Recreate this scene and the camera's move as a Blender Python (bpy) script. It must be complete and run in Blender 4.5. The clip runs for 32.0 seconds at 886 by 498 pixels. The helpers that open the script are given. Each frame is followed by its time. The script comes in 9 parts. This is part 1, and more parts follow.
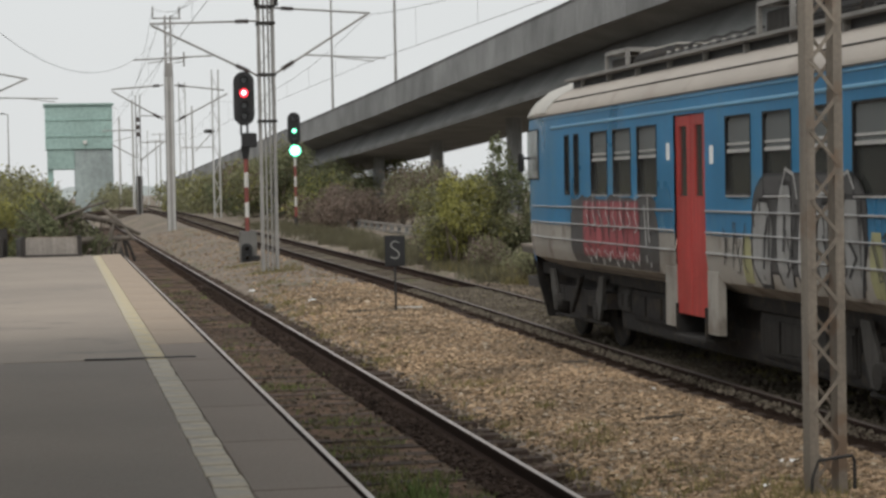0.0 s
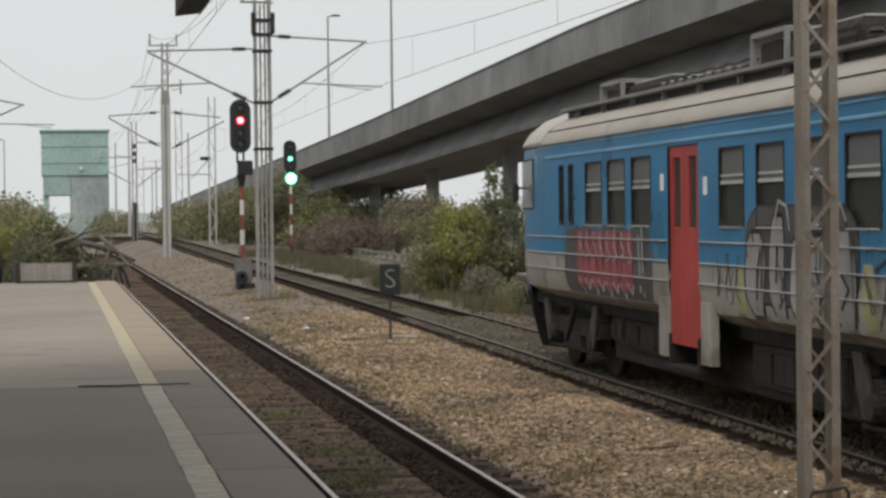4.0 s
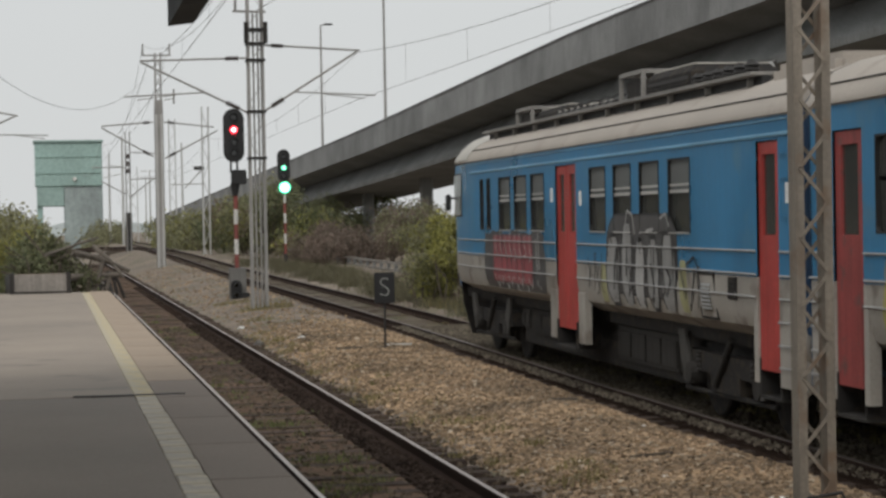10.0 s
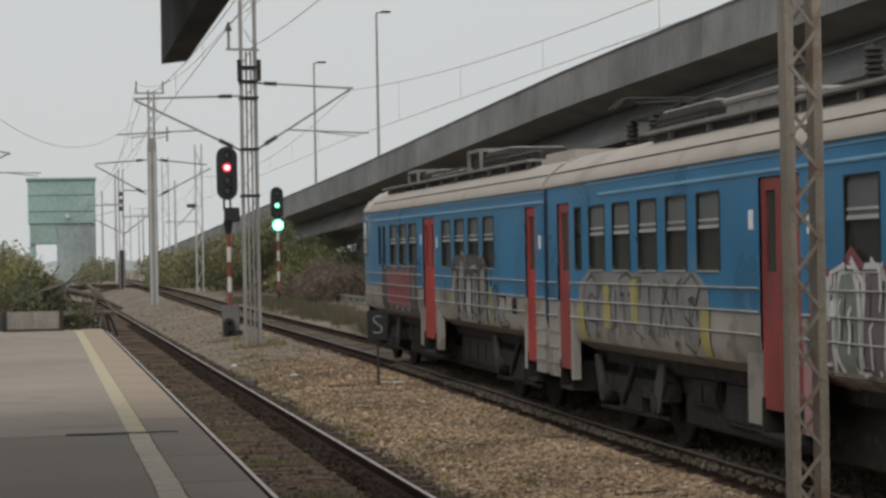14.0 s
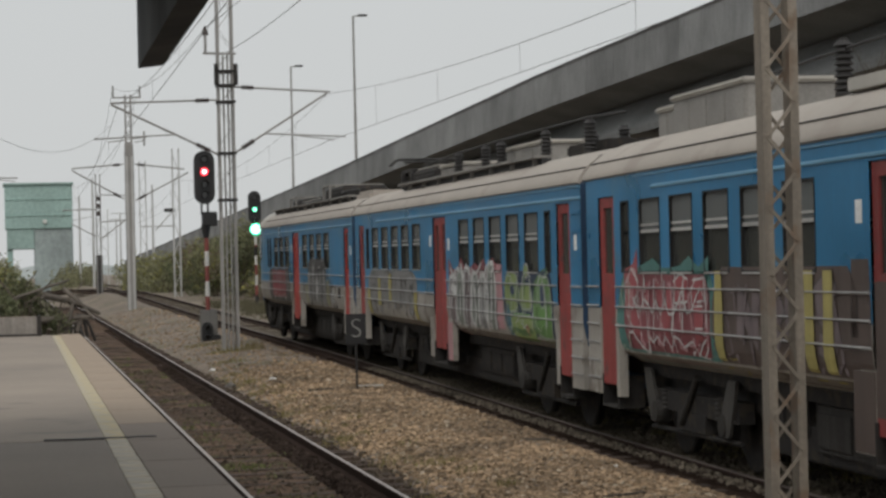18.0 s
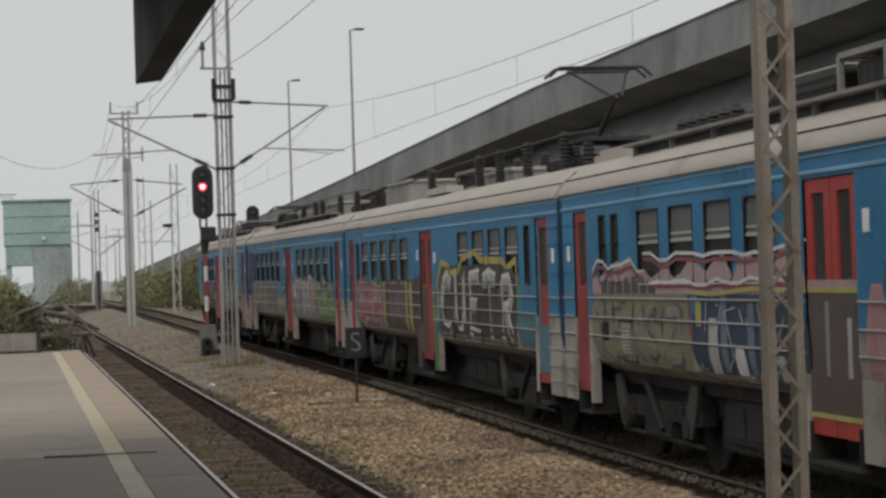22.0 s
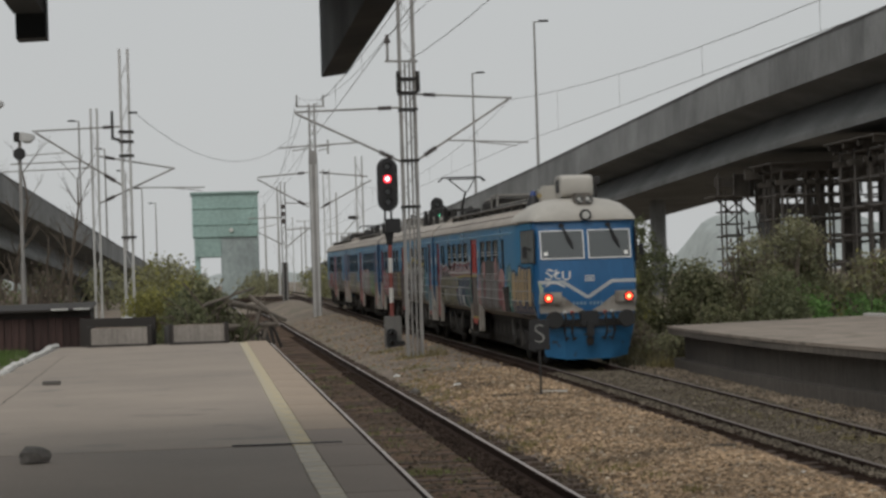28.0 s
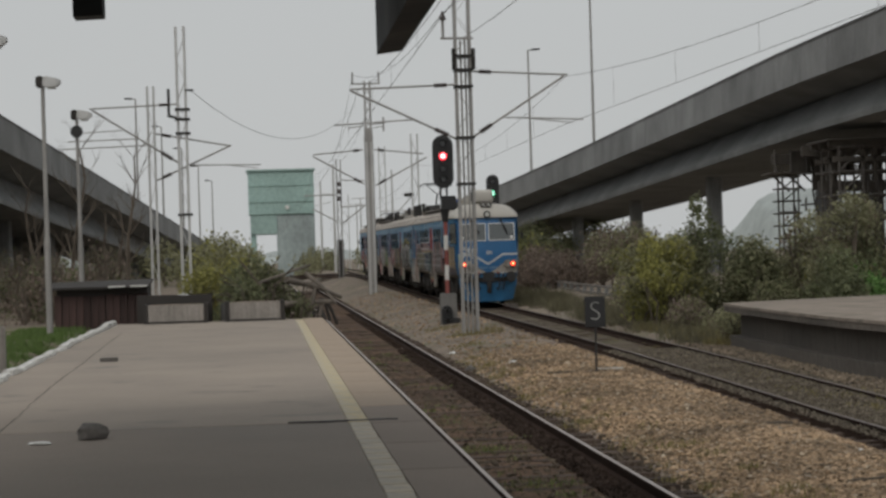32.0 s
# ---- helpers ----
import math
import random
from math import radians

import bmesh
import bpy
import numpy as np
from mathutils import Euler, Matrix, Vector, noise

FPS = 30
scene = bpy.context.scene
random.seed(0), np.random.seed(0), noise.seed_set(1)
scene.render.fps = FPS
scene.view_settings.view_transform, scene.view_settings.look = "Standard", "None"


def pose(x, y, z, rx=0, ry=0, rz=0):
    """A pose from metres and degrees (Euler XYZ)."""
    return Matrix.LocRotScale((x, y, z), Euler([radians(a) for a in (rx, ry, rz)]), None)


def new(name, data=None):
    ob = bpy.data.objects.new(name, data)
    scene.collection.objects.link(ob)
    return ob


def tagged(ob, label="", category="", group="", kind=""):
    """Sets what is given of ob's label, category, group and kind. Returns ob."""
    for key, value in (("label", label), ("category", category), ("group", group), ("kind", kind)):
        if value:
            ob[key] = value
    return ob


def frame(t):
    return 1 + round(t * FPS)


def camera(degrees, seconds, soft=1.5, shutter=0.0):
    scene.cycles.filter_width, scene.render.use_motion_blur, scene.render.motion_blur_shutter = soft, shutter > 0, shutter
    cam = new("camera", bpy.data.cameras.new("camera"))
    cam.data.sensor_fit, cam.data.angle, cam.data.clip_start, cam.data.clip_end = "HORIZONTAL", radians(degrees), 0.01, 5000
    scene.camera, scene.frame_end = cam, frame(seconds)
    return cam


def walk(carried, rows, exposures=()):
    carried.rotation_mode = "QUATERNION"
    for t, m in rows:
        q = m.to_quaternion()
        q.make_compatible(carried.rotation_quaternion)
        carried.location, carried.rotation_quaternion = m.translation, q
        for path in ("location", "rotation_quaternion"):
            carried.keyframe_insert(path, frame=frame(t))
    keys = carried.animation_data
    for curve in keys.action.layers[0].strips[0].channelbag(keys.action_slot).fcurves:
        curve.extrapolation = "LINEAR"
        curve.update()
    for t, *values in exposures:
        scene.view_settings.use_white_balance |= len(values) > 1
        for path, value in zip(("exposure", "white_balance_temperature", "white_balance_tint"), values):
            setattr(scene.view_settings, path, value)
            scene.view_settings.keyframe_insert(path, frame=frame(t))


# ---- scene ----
EYE_HEIGHT = 2.346


def aim(yaw, pitch, roll):
    """The camera on its stand: degrees to the left of the track, up, and lean."""
    return pose(0, 0, EYE_HEIGHT, 0, 0, yaw) @ pose(0, 0, 0, 90 + pitch) @ pose(0, 0, 0, 0, 0, roll)


cam = camera(23.962, 32.0, soft=2.8)
walk(cam, [
    (0, aim(-10.353, -1.710, -1.095)),
    (0.5, aim(-10.276, -1.442, -1.141)),
    (1, aim(-10.568, -1.561, -1.062)),
    (1.5, aim(-10.557, -1.417, -1.158)),
    (2, aim(-10.503, -1.387, -1.103)),
    (2.5, aim(-10.353, -1.130, -0.942)),
    (3, aim(-10.855, -1.401, -0.761)),
    (3.5, aim(-10.536, -1.059, -0.603)),
    (5.5, aim(-10.542, -0.818, -0.776)),
    (6, aim(-11.028, -1.027, -1.004)),
    (6.5, aim(-11.090, -0.783, -0.876)),
    (7, aim(-11.029, -0.408, -0.889)),
    (7.5, aim(-10.935, -0.631, -0.806)),
    (8, aim(-10.827, -0.724, -0.783)),
    (8.5, aim(-10.983, -0.777, -0.815)),
    (9, aim(-10.579, -0.824, -0.848)),
    (9.5, aim(-10.530, -0.725, -0.952)),
    (10, aim(-10.657, -0.700, -1.052)),
    (10.5, aim(-10.568, -0.488, -0.998)),
    (11, aim(-10.490, -0.473, -0.888)),
    (11.5, aim(-10.682, -0.449, -0.900)),
    (12, aim(-10.599, -0.164, -1.173)),
    (12.5, aim(-10.730, 0.155, -1.044)),
    (13, aim(-10.794, 0.292, -1.101)),
    (13.5, aim(-10.846, 0.360, -1.099)),
    (15.5, aim(-10.828, 0.145, -0.901)),
    (16, aim(-11.024, 0.130, -1.199)),
    (16.5, aim(-11.199, 0.210, -1.413)),
    (17, aim(-11.232, 0.072, -1.207)),
    (17.5, aim(-11.362, 0.367, -1.265)),
    (18, aim(-11.470, 0.402, -1.347)),
    (18.5, aim(-11.348, 0.482, -1.464)),
    (19, aim(-11.633, 0.619, -1.483)),
    (19.5, aim(-11.483, 0.206, -1.653)),
    (20, aim(-11.469, 0.472, -1.595)),
    (20.5, aim(-11.316, 0.830, -1.570)),
    (21, aim(-11.448, 0.909, -1.751)),
    (21.5, aim(-11.824, 0.852, -1.785)),
    (22, aim(-11.510, 0.756, -1.860)),
    (22.5, aim(-11.668, 0.779, -1.955)),
    (23, aim(-11.732, 0.693, -2.018)),
    (23.5, aim(-11.586, 0.430, -1.859)),
    (24, aim(-11.948, 0.768, -2.175)),
    (24.5, aim(-11.437, 0.696, -2.083)),
    (25, aim(-11.645, 0.641, -1.923)),
    (25.5, aim(-10.861, 0.231, -2.182)),
    (26, aim(-10.000, 0.380, -2.103)),
    (26.5, aim(-7.872, 0.663, -2.008)),
    (28.5, aim(-6.437, 0.655, -1.761)),
    (29, aim(-6.611, 0.514, -1.691)),
    (29.5, aim(-6.473, 0.281, -1.720)),
    (30, aim(-6.609, 0.105, -1.659)),
    (30.5, aim(-6.510, 0.082, -1.694)),
    (31, aim(-6.468, 0.255, -1.701)),
    (31.5, aim(-6.124, 0.086, -1.953)),
    (32, aim(-4.921, 0.112, -1.772)),
], exposures=((0, 0.33), (3.5, 0.31), (9, 0.2), (13, 0.06), (19, 0.03), (26, 0.0), (29, -0.2), (32, -0.2)))

# ---------------------------------------------------------------- light
SUN_TURN, SUN_UP = 205.0, 48.0
world = bpy.data.worlds.new("overcast")
scene.world = world
world.use_nodes = True
wn, wl = world.node_tree.nodes, world.node_tree.links
sky = wn.new("ShaderNodeTexSky")
sky.sky_type, sky.sun_disc = "NISHITA", False
sky.sun_elevation, sky.sun_rotation = radians(SUN_UP), radians(SUN_TURN)
sky.air_density, sky.dust_density = 1.0, 6.0
cloud_map = wn.new("ShaderNodeTexCoord")
cloud = wn.new("ShaderNodeTexNoise")
cloud.inputs["Scale"].default_value, cloud.inputs["Detail"].default_value = 1.6, 4.0
wl.new(cloud_map.outputs["Generated"], cloud.inputs["Vector"])
cloud_tone = wn.new("ShaderNodeMapRange")
cloud_tone.inputs["From Min"].default_value, cloud_tone.inputs["From Max"].default_value = 0.25, 0.75
cloud_tone.inputs["To Min"].default_value, cloud_tone.inputs["To Max"].default_value = 5.9, 6.5
wl.new(cloud.outputs["Fac"], cloud_tone.inputs["Value"])
cover = wn.new("ShaderNodeMix")
cover.data_type = "RGBA"
cover.inputs["Factor"].default_value = 0.93
tint = wn.new("ShaderNodeMix")
tint.data_type, tint.blend_type = "RGBA", "MULTIPLY"
tint.inputs["Factor"].default_value = 1.0
tint.inputs["A"].default_value = (0.975, 1.0, 1.002, 1)
wl.new(cloud_tone.outputs["Result"], tint.inputs["B"])
wl.new(sky.outputs["Color"], cover.inputs["A"])
wl.new(tint.outputs["Result"], cover.inputs["B"])
wl.new(cover.outputs["Result"], wn["Background"].inputs["Color"])
wn["Background"].inputs["Strength"].default_value = 0.10

sun = new("sun", bpy.data.lights.new("sun", "SUN"))
sun.data.energy, sun.data.angle, sun.data.color = 1.05, radians(45), (1.0, 0.97, 0.92)
sun.matrix_world = pose(0, 0, 30, 0, 90 - SUN_UP, 0)
sun.rotation_euler = (radians(90 - SUN_UP), 0, radians(180 - SUN_TURN))


# ---------------------------------------------------------------- materials
def material(name, colour, rough=0.8, metal=0.0, grain=0.12, grain_size=30.0, stain=0.2, stain_size=1.2,
             bump=0.15, spot=None, spot_amount=0.0, each=0.0, island=0.0, streak=0.0, gloss=0.5):
    """A surface of one base colour, with grain, broad stains, spots of a second colour, streaks and relief.
    each / island: how far objects, or loose pieces of one mesh, differ."""
    mat = bpy.data.materials.new(name)
    mat.use_nodes = True
    n, l = mat.node_tree.nodes, mat.node_tree.links
    shader = n["Principled BSDF"]
    shader.inputs["Roughness"].default_value = rough
    shader.inputs["Metallic"].default_value = metal
    shader.inputs["Specular IOR Level"].default_value = gloss
    place = n.new("ShaderNodeTexCoord")

    def noise_at(size, detail, stretch=None):
        tex = n.new("ShaderNodeTexNoise")
        tex.inputs["Scale"].default_value, tex.inputs["Detail"].default_value = size, detail
        source = place.outputs["Object"]
        if stretch:
            mapping = n.new("ShaderNodeMapping")
            mapping.inputs["Scale"].default_value = stretch
            l.new(source, mapping.inputs["Vector"])
            source = mapping.outputs["Vector"]
        l.new(source, tex.inputs["Vector"])
        return tex.outputs["Fac"]

    def ranged(value, low, high, a=0.3, b=0.7):
        node = n.new("ShaderNodeMapRange")
        for key, v in (("From Min", a), ("From Max", b), ("To Min", low), ("To Max", high)):
            node.inputs[key].default_value = v
        l.new(value, node.inputs["Value"])
        return node.outputs["Result"]

    def times(a, b):
        node = n.new("ShaderNodeMath")
        node.operation = "MULTIPLY"
        l.new(a, node.inputs[0]), l.new(b, node.inputs[1])
        return node.outputs[0]

    fine = noise_at(grain_size, 5.0)
    broad = noise_at(stain_size, 4.0)
    tone = times(ranged(fine, 1 - grain, 1 + grain), ranged(broad, 1 - stain, 1 + stain))
    if streak:
        tone = times(tone, ranged(noise_at(2.5, 4.0, (6.0, 6.0, 0.35)), 1 - streak, 1 + streak * 0.4))
    if each:
        info = n.new("ShaderNodeObjectInfo")
        tone = times(tone, ranged(info.outputs["Random"], 1 - each, 1 + each, 0, 1))
    if island:
        info = n.new("ShaderNodeNewGeometry")
        tone = times(tone, ranged(info.outputs["Random Per Island"], 1 - island, 1 + island, 0, 1))
    base = n.new("ShaderNodeMix")
    base.data_type, base.blend_type = "RGBA", "MULTIPLY"
    base.inputs["Factor"].default_value = 1.0
    base.inputs["A"].default_value = (*colour, 1)
    l.new(tone, base.inputs["B"])
    result = base.outputs["Result"]
    if spot:
        mix = n.new("ShaderNodeMix")
        mix.data_type = "RGBA"
        mix.inputs["B"].default_value = (*spot, 1)
        edge = 0.62 - 0.3 * spot_amount
        l.new(ranged(noise_at(stain_size * 3.3, 7.0), 0.0, 1.0, edge, edge + 0.12), mix.inputs["Factor"])
        l.new(result, mix.inputs["A"])
        result = mix.outputs["Result"]
    l.new(result, shader.inputs["Base Color"])
    l.new(ranged(broad, max(0.02, rough - 0.1), min(1, rough + 0.1)), shader.inputs["Roughness"])
    if bump:
        relief = n.new("ShaderNodeBump")
        relief.inputs["Strength"].default_value, relief.inputs["Distance"].default_value = bump, 0.02
        l.new(fine, relief.inputs["Height"])
        l.new(relief.outputs["Normal"], shader.inputs["Normal"])
    return mat


def leaf_material(name, colour, spread_by=0.45):
    """Thin leaves: light falls on them and shines through them."""
    mat = material(name, colour, 0.7, island=spread_by, bump=0, grain_size=3, stain=0.2, stain_size=0.5)
    n, l = mat.node_tree.nodes, mat.node_tree.links
    shader = n["Principled BSDF"]
    through_light = n.new("ShaderNodeBsdfTranslucent")
    blend = n.new("ShaderNodeMixShader")
    blend.inputs["Fac"].default_value = 0.38
    l.new(shader.inputs["Base Color"].links[0].from_socket, through_light.inputs["Color"])
    l.new(shader.outputs["BSDF"], blend.inputs[1]), l.new(through_light.outputs["BSDF"], blend.inputs[2])
    l.new(blend.outputs["Shader"], n["Material Output"].inputs["Surface"])
    return mat


def lamp_material(name, colour, strength):
    mat = bpy.data.materials.new(name)
    mat.use_nodes = True
    shader = mat.node_tree.nodes["Principled BSDF"]
    shader.inputs["Base Color"].default_value = (*colour, 1)
    shader.inputs["Emission Color"].default_value = (*colour, 1)
    shader.inputs["Emission Strength"].default_value = strength
    return mat


def glass_material(name, colour, rough=0.05):
    mat = bpy.data.materials.new(name)
    mat.use_nodes = True
    shader = mat.node_tree.nodes["Principled BSDF"]
    shader.inputs["Base Color"].default_value = (*colour, 1)
    shader.inputs["Roughness"].default_value = rough
    shader.inputs["Specular IOR Level"].default_value = 0.8
    return mat


CONCRETE = material("weathered_concrete", (0.222, 0.226, 0.224), 0.9, stain=0.25, stain_size=0.35, streak=0.25, grain_size=12)
CONCRETE_LIGHT = material("pale_concrete", (0.275, 0.25, 0.225), 0.9, stain=0.18, streak=0.2, grain_size=14)
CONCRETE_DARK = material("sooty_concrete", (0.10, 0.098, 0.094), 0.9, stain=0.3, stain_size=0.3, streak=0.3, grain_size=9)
ASPHALT = material("worn_asphalt", (0.295, 0.25, 0.208), 0.88, stain=0.16, stain_size=0.45, grain=0.1, grain_size=60, spot=(0.215, 0.19, 0.165), spot_amount=0.08)
ASPHALT_NEAR = material("older_dark_asphalt", (0.228, 0.194, 0.165), 0.88, stain=0.16, stain_size=0.4, grain=0.12, grain_size=60)
JOINT = material("dirt_filled_joint", (0.13, 0.113, 0.096), 0.95, stain=0.3, stain_size=3)
COPING = material("platform_edge_slab", (0.36, 0.282, 0.212), 0.88, stain=0.14, stain_size=0.5, grain_size=50)
YELLOW_LINE = material("worn_yellow_paint", (0.50, 0.415, 0.25), 0.8, stain=0.2, stain_size=1.6, spot=(0.41, 0.38, 0.32), spot_amount=0.6)
WHITE_PAINT = material("flaking_white_paint", (0.62, 0.61, 0.58), 0.8, stain=0.15, stain_size=3, spot=(0.3, 0.29, 0.27), spot_amount=0.25)
EARTH = material("earth_and_fines", (0.205, 0.163, 0.128), 0.95, stain=0.3, stain_size=0.25, grain=0.3, grain_size=14, spot=(0.115, 0.115, 0.06), spot_amount=0.3, bump=0.6)
STONE = material("ballast_stone", (0.27, 0.192, 0.121), 0.9, stain=0.42, stain_size=0.5, grain=0.2, grain_size=60, island=0.62)
STONE_DUSTY = material("dusty_brown_stone", (0.185, 0.148, 0.108), 0.92, stain=0.4, stain_size=0.5, grain=0.2, grain_size=60, island=0.6)
STONE_PALE = material("pale_limestone_chip", (0.38, 0.315, 0.235), 0.85, stain=0.2, grain=0.12, grain_size=50, island=0.4)
STONE_DARK = material("oily_ballast_stone", (0.115, 0.092, 0.070), 0.95, gloss=0.1, grain=0.15, grain_size=40, island=0.4)
RAIL_SIDE = material("rusty_rail_side", (0.04, 0.027, 0.022), 0.95, stain=0.2, grain_size=40, gloss=0.05)
RAIL_TOP = material("polished_rail_head", (0.42, 0.37, 0.335), 0.45, 0.7, stain=0.05, grain=0.04, bump=0.02)
RAIL_TOP_DULL = material("dull_rail_head", (0.13, 0.105, 0.09), 0.6, 0.3, stain=0.1, grain=0.05, bump=0.02)
SLEEPER = material("old_timber_sleeper", (0.075, 0.056, 0.046), 0.95, gloss=0.15, stain=0.25, stain_size=3, each=0.35, grain=0.25)
GRASS = material("grass_blades", (0.13, 0.152, 0.05), 0.8, island=0.4, bump=0, grain_size=5)
GRASS_DRY = material("dry_grass_blades", (0.20, 0.17, 0.07), 0.85, island=0.4, bump=0, grain_size=5)
# Steel paled in colour for haze on distant masts; nearer pale masts share it.
PALE_STEEL = material("pale_zinc_steel", (0.52, 0.52, 0.51), 0.7, 0.1, stain=0.1, bump=0)
GALV = material("dull_galvanised_steel", (0.34, 0.33, 0.315), 0.6, 0.35, stain=0.15, streak=0.15, bump=0.05)
MAST_PAINT = material("grey_mast_paint_with_rust", (0.25, 0.215, 0.175), 0.75, 0.05, stain=0.2, spot=(0.19, 0.135, 0.095), spot_amount=0.25, streak=0.2, bump=0.1)
DARK_STEEL = material("dark_steel", (0.045, 0.043, 0.042), 0.7, 0.3, stain=0.2)
BLACK_PAINT = material("black_enamel", (0.018, 0.018, 0.019), 0.55, stain=0.15)
WIRE = material("weathered_wire", (0.14, 0.135, 0.13), 0.6, 0.5, bump=0)
BARK = material("bark", (0.11, 0.09, 0.07), 0.95, stain=0.3, bump=0.4)


# ---------------------------------------------------------------- mesh tools
def bm_box(bm, x0, y0, z0, x1, y1, z1):
    v = [bm.verts.new(p) for p in ((x0, y0, z0), (x1, y0, z0), (x1, y1, z0), (x0, y1, z0), (x0, y0, z1), (x1, y0, z1), (x1, y1, z1), (x0, y1, z1))]
    for f in ((3, 2, 1, 0), (4, 5, 6, 7), (0, 1, 5, 4), (1, 2, 6, 5), (2, 3, 7, 6), (3, 0, 4, 7)):
        bm.faces.new([v[i] for i in f])
    return bm


def box(x0, y0, z0, x1, y1, z1, bevel=0.0):
    bm = bm_box(bmesh.new(), x0, y0, z0, x1, y1, z1)
    if bevel:
        bmesh.ops.bevel(bm, geom=bm.edges[:], offset=bevel, segments=2, affect="EDGES")
    return bm


def bm_rod(bm, a, b, r, r2=None, n=8):
    """A round bar from a to b."""
    a, b = Vector(a), Vector(b)
    d = (b - a).normalized()
    u = d.orthogonal().normalized()
    w = d.cross(u)
    r2 = r if r2 is None else r2
    rings = []
    for p, q in ((a, r), (b, r2)):
        rings.append([bm.verts.new(p + q * (math.cos(k * math.tau / n) * u + math.sin(k * math.tau / n) * w)) for k in range(n)])
    for k in range(n):
        bm.faces.new((rings[0][k], rings[0][(k + 1) % n], rings[1][(k + 1) % n], rings[1][k]))
    bm.faces.new(rings[0][::-1]), bm.faces.new(rings[1])
    return bm


def rod(a, b, r, r2=None, n=10):
    return bm_rod(bmesh.new(), a, b, r, r2, n)


def bm_bar(bm, a, b, w, h):
    """A square bar from a to b, w wide and h deep."""
    a, b = Vector(a), Vector(b)
    d = (b - a).normalized()
    u = d.cross(Vector((0, 0, 1)))
    u = u.normalized() if u.length > 1e-4 else Vector((1, 0, 0))
    k = u.cross(d)
    rings = [[bm.verts.new(p + s * u * w / 2 + t * k * h / 2) for s, t in ((-1, -1), (1, -1), (1, 1), (-1, 1))] for p in (a, b)]
    for i in range(4):
        bm.faces.new((rings[0][i], rings[0][(i + 1) % 4], rings[1][(i + 1) % 4], rings[1][i]))
    bm.faces.new(rings[0][::-1]), bm.faces.new(rings[1])
    return bm


def bar(a, b, w, h):
    return bm_bar(bmesh.new(), a, b, w, h)


def bm_tube(bm, points, r, n=5):
    """A bent round bar through points."""
    points = [Vector(p) for p in points]
    rings = []
    for i, p in enumerate(points):
        d = (points[min(i + 1, len(points) - 1)] - points[max(i - 1, 0)]).normalized()
        u = d.cross(Vector((0.13, 0.21, 0.97))).normalized()
        w = d.cross(u)
        rings.append([bm.verts.new(p + r * (math.cos(k * math.tau / n) * u + math.sin(k * math.tau / n) * w)) for k in range(n)])
    for a, b in zip(rings, rings[1:]):
        for k in range(n):
            bm.faces.new((a[k], a[(k + 1) % n], b[(k + 1) % n], b[k]))
    bm.faces.new(rings[0][::-1]), bm.faces.new(rings[-1])
    return bm


def bm_loft(bm, rings, caps=True, closed=True):
    """Faces between rings of points; returns the rings of vertices."""
    made = [[bm.verts.new(p) for p in ring] for ring in rings]
    n = len(rings[0])
    for a, b in zip(made, made[1:]):
        for k in range(n if closed else n - 1):
            bm.faces.new((a[k], a[(k + 1) % n], b[(k + 1) % n], b[k]))
    if caps and closed:
        bm.faces.new(made[0][::-1]), bm.faces.new(made[-1])
    return made


def bm_turned(bm, a, b, stations, n=10):
    """A turned piece along a to b: stations (share of the way, radius)."""
    a, b = Vector(a), Vector(b)
    d = (b - a).normalized()
    u = d.orthogonal().normalized()
    w = d.cross(u)
    bm_loft(bm, [[a.lerp(b, k) + q * (math.cos(i * math.tau / n) * u + math.sin(i * math.tau / n) * w) for i in range(n)] for k, q in stations])
    return bm


def extruded(outline, y0, y1):
    """A solid whose cross-section in x, z is the outline, from y0 to y1."""
    bm = bmesh.new()
    bm_loft(bm, [[(x, y, z) for x, z in outline] for y in (y0, y1)])
    bmesh.ops.recalc_face_normals(bm, faces=bm.faces[:])
    return bm


def mesh_of(bm, name, mat, smooth=False):
    bmesh.ops.recalc_face_normals(bm, faces=bm.faces[:])
    me = bpy.data.meshes.new(name)
    bm.to_mesh(me)
    bm.free()
    if smooth:
        me.shade_smooth()
        me.set_sharp_from_angle(angle=radians(35))
    for m in mat if isinstance(mat, (list, tuple)) else (mat,):
        me.materials.append(m)
    return me


def part(name, bm, mat, parent, label="", smooth=False, at=None):
    """One mesh object under a thing or a part."""
    ob = new(name, mesh_of(bm, name, mat, smooth))
    ob.parent = parent
    if at is not None:
        ob.matrix_basis = at
    if label:
        tagged(ob, label)
    return ob


def like(ob, parent, at):
    """Another part that shares the mesh of ob."""
    other = new(ob.name.split(".")[0], ob.data)
    other.parent, other.matrix_basis = parent, at
    return other


def thing(name, label, category, group="", at=None, kind=""):
    ob = new(name)
    ob.empty_display_size = 0.3
    if at is not None:
        ob.matrix_basis = at
    return tagged(ob, label, category, group, kind)


def solid(name, bm, mat, label="", category="", group="", kind="", smooth=False, at=None):
    ob = new(name, mesh_of(bm, name, mat, smooth))
    if at is not None:
        ob.matrix_basis = at
    return tagged(ob, label, category, group, kind)


# ---------------------------------------------------------------- ground
NEAR_X, PLATFORM_Z = 3.02, 0.90           # centre of the near track; platform top above the rail head
FAR_X, FAR_SLOPE = 8.41, 0.0130           # centre line of the far track: x = FAR_X + FAR_SLOPE * y


far_line = lambda y: FAR_X - 0.12 * (1 - smooth_step(y, 70, 110)) + FAR_SLOPE * y - 0.0105 * (max(0, y - 56) + 4 * math.exp(-abs(y - 56) / 8)) + 0.0105 * 4 * math.exp(-7) - 0.009 * max(0, min(y, 100) - 41)


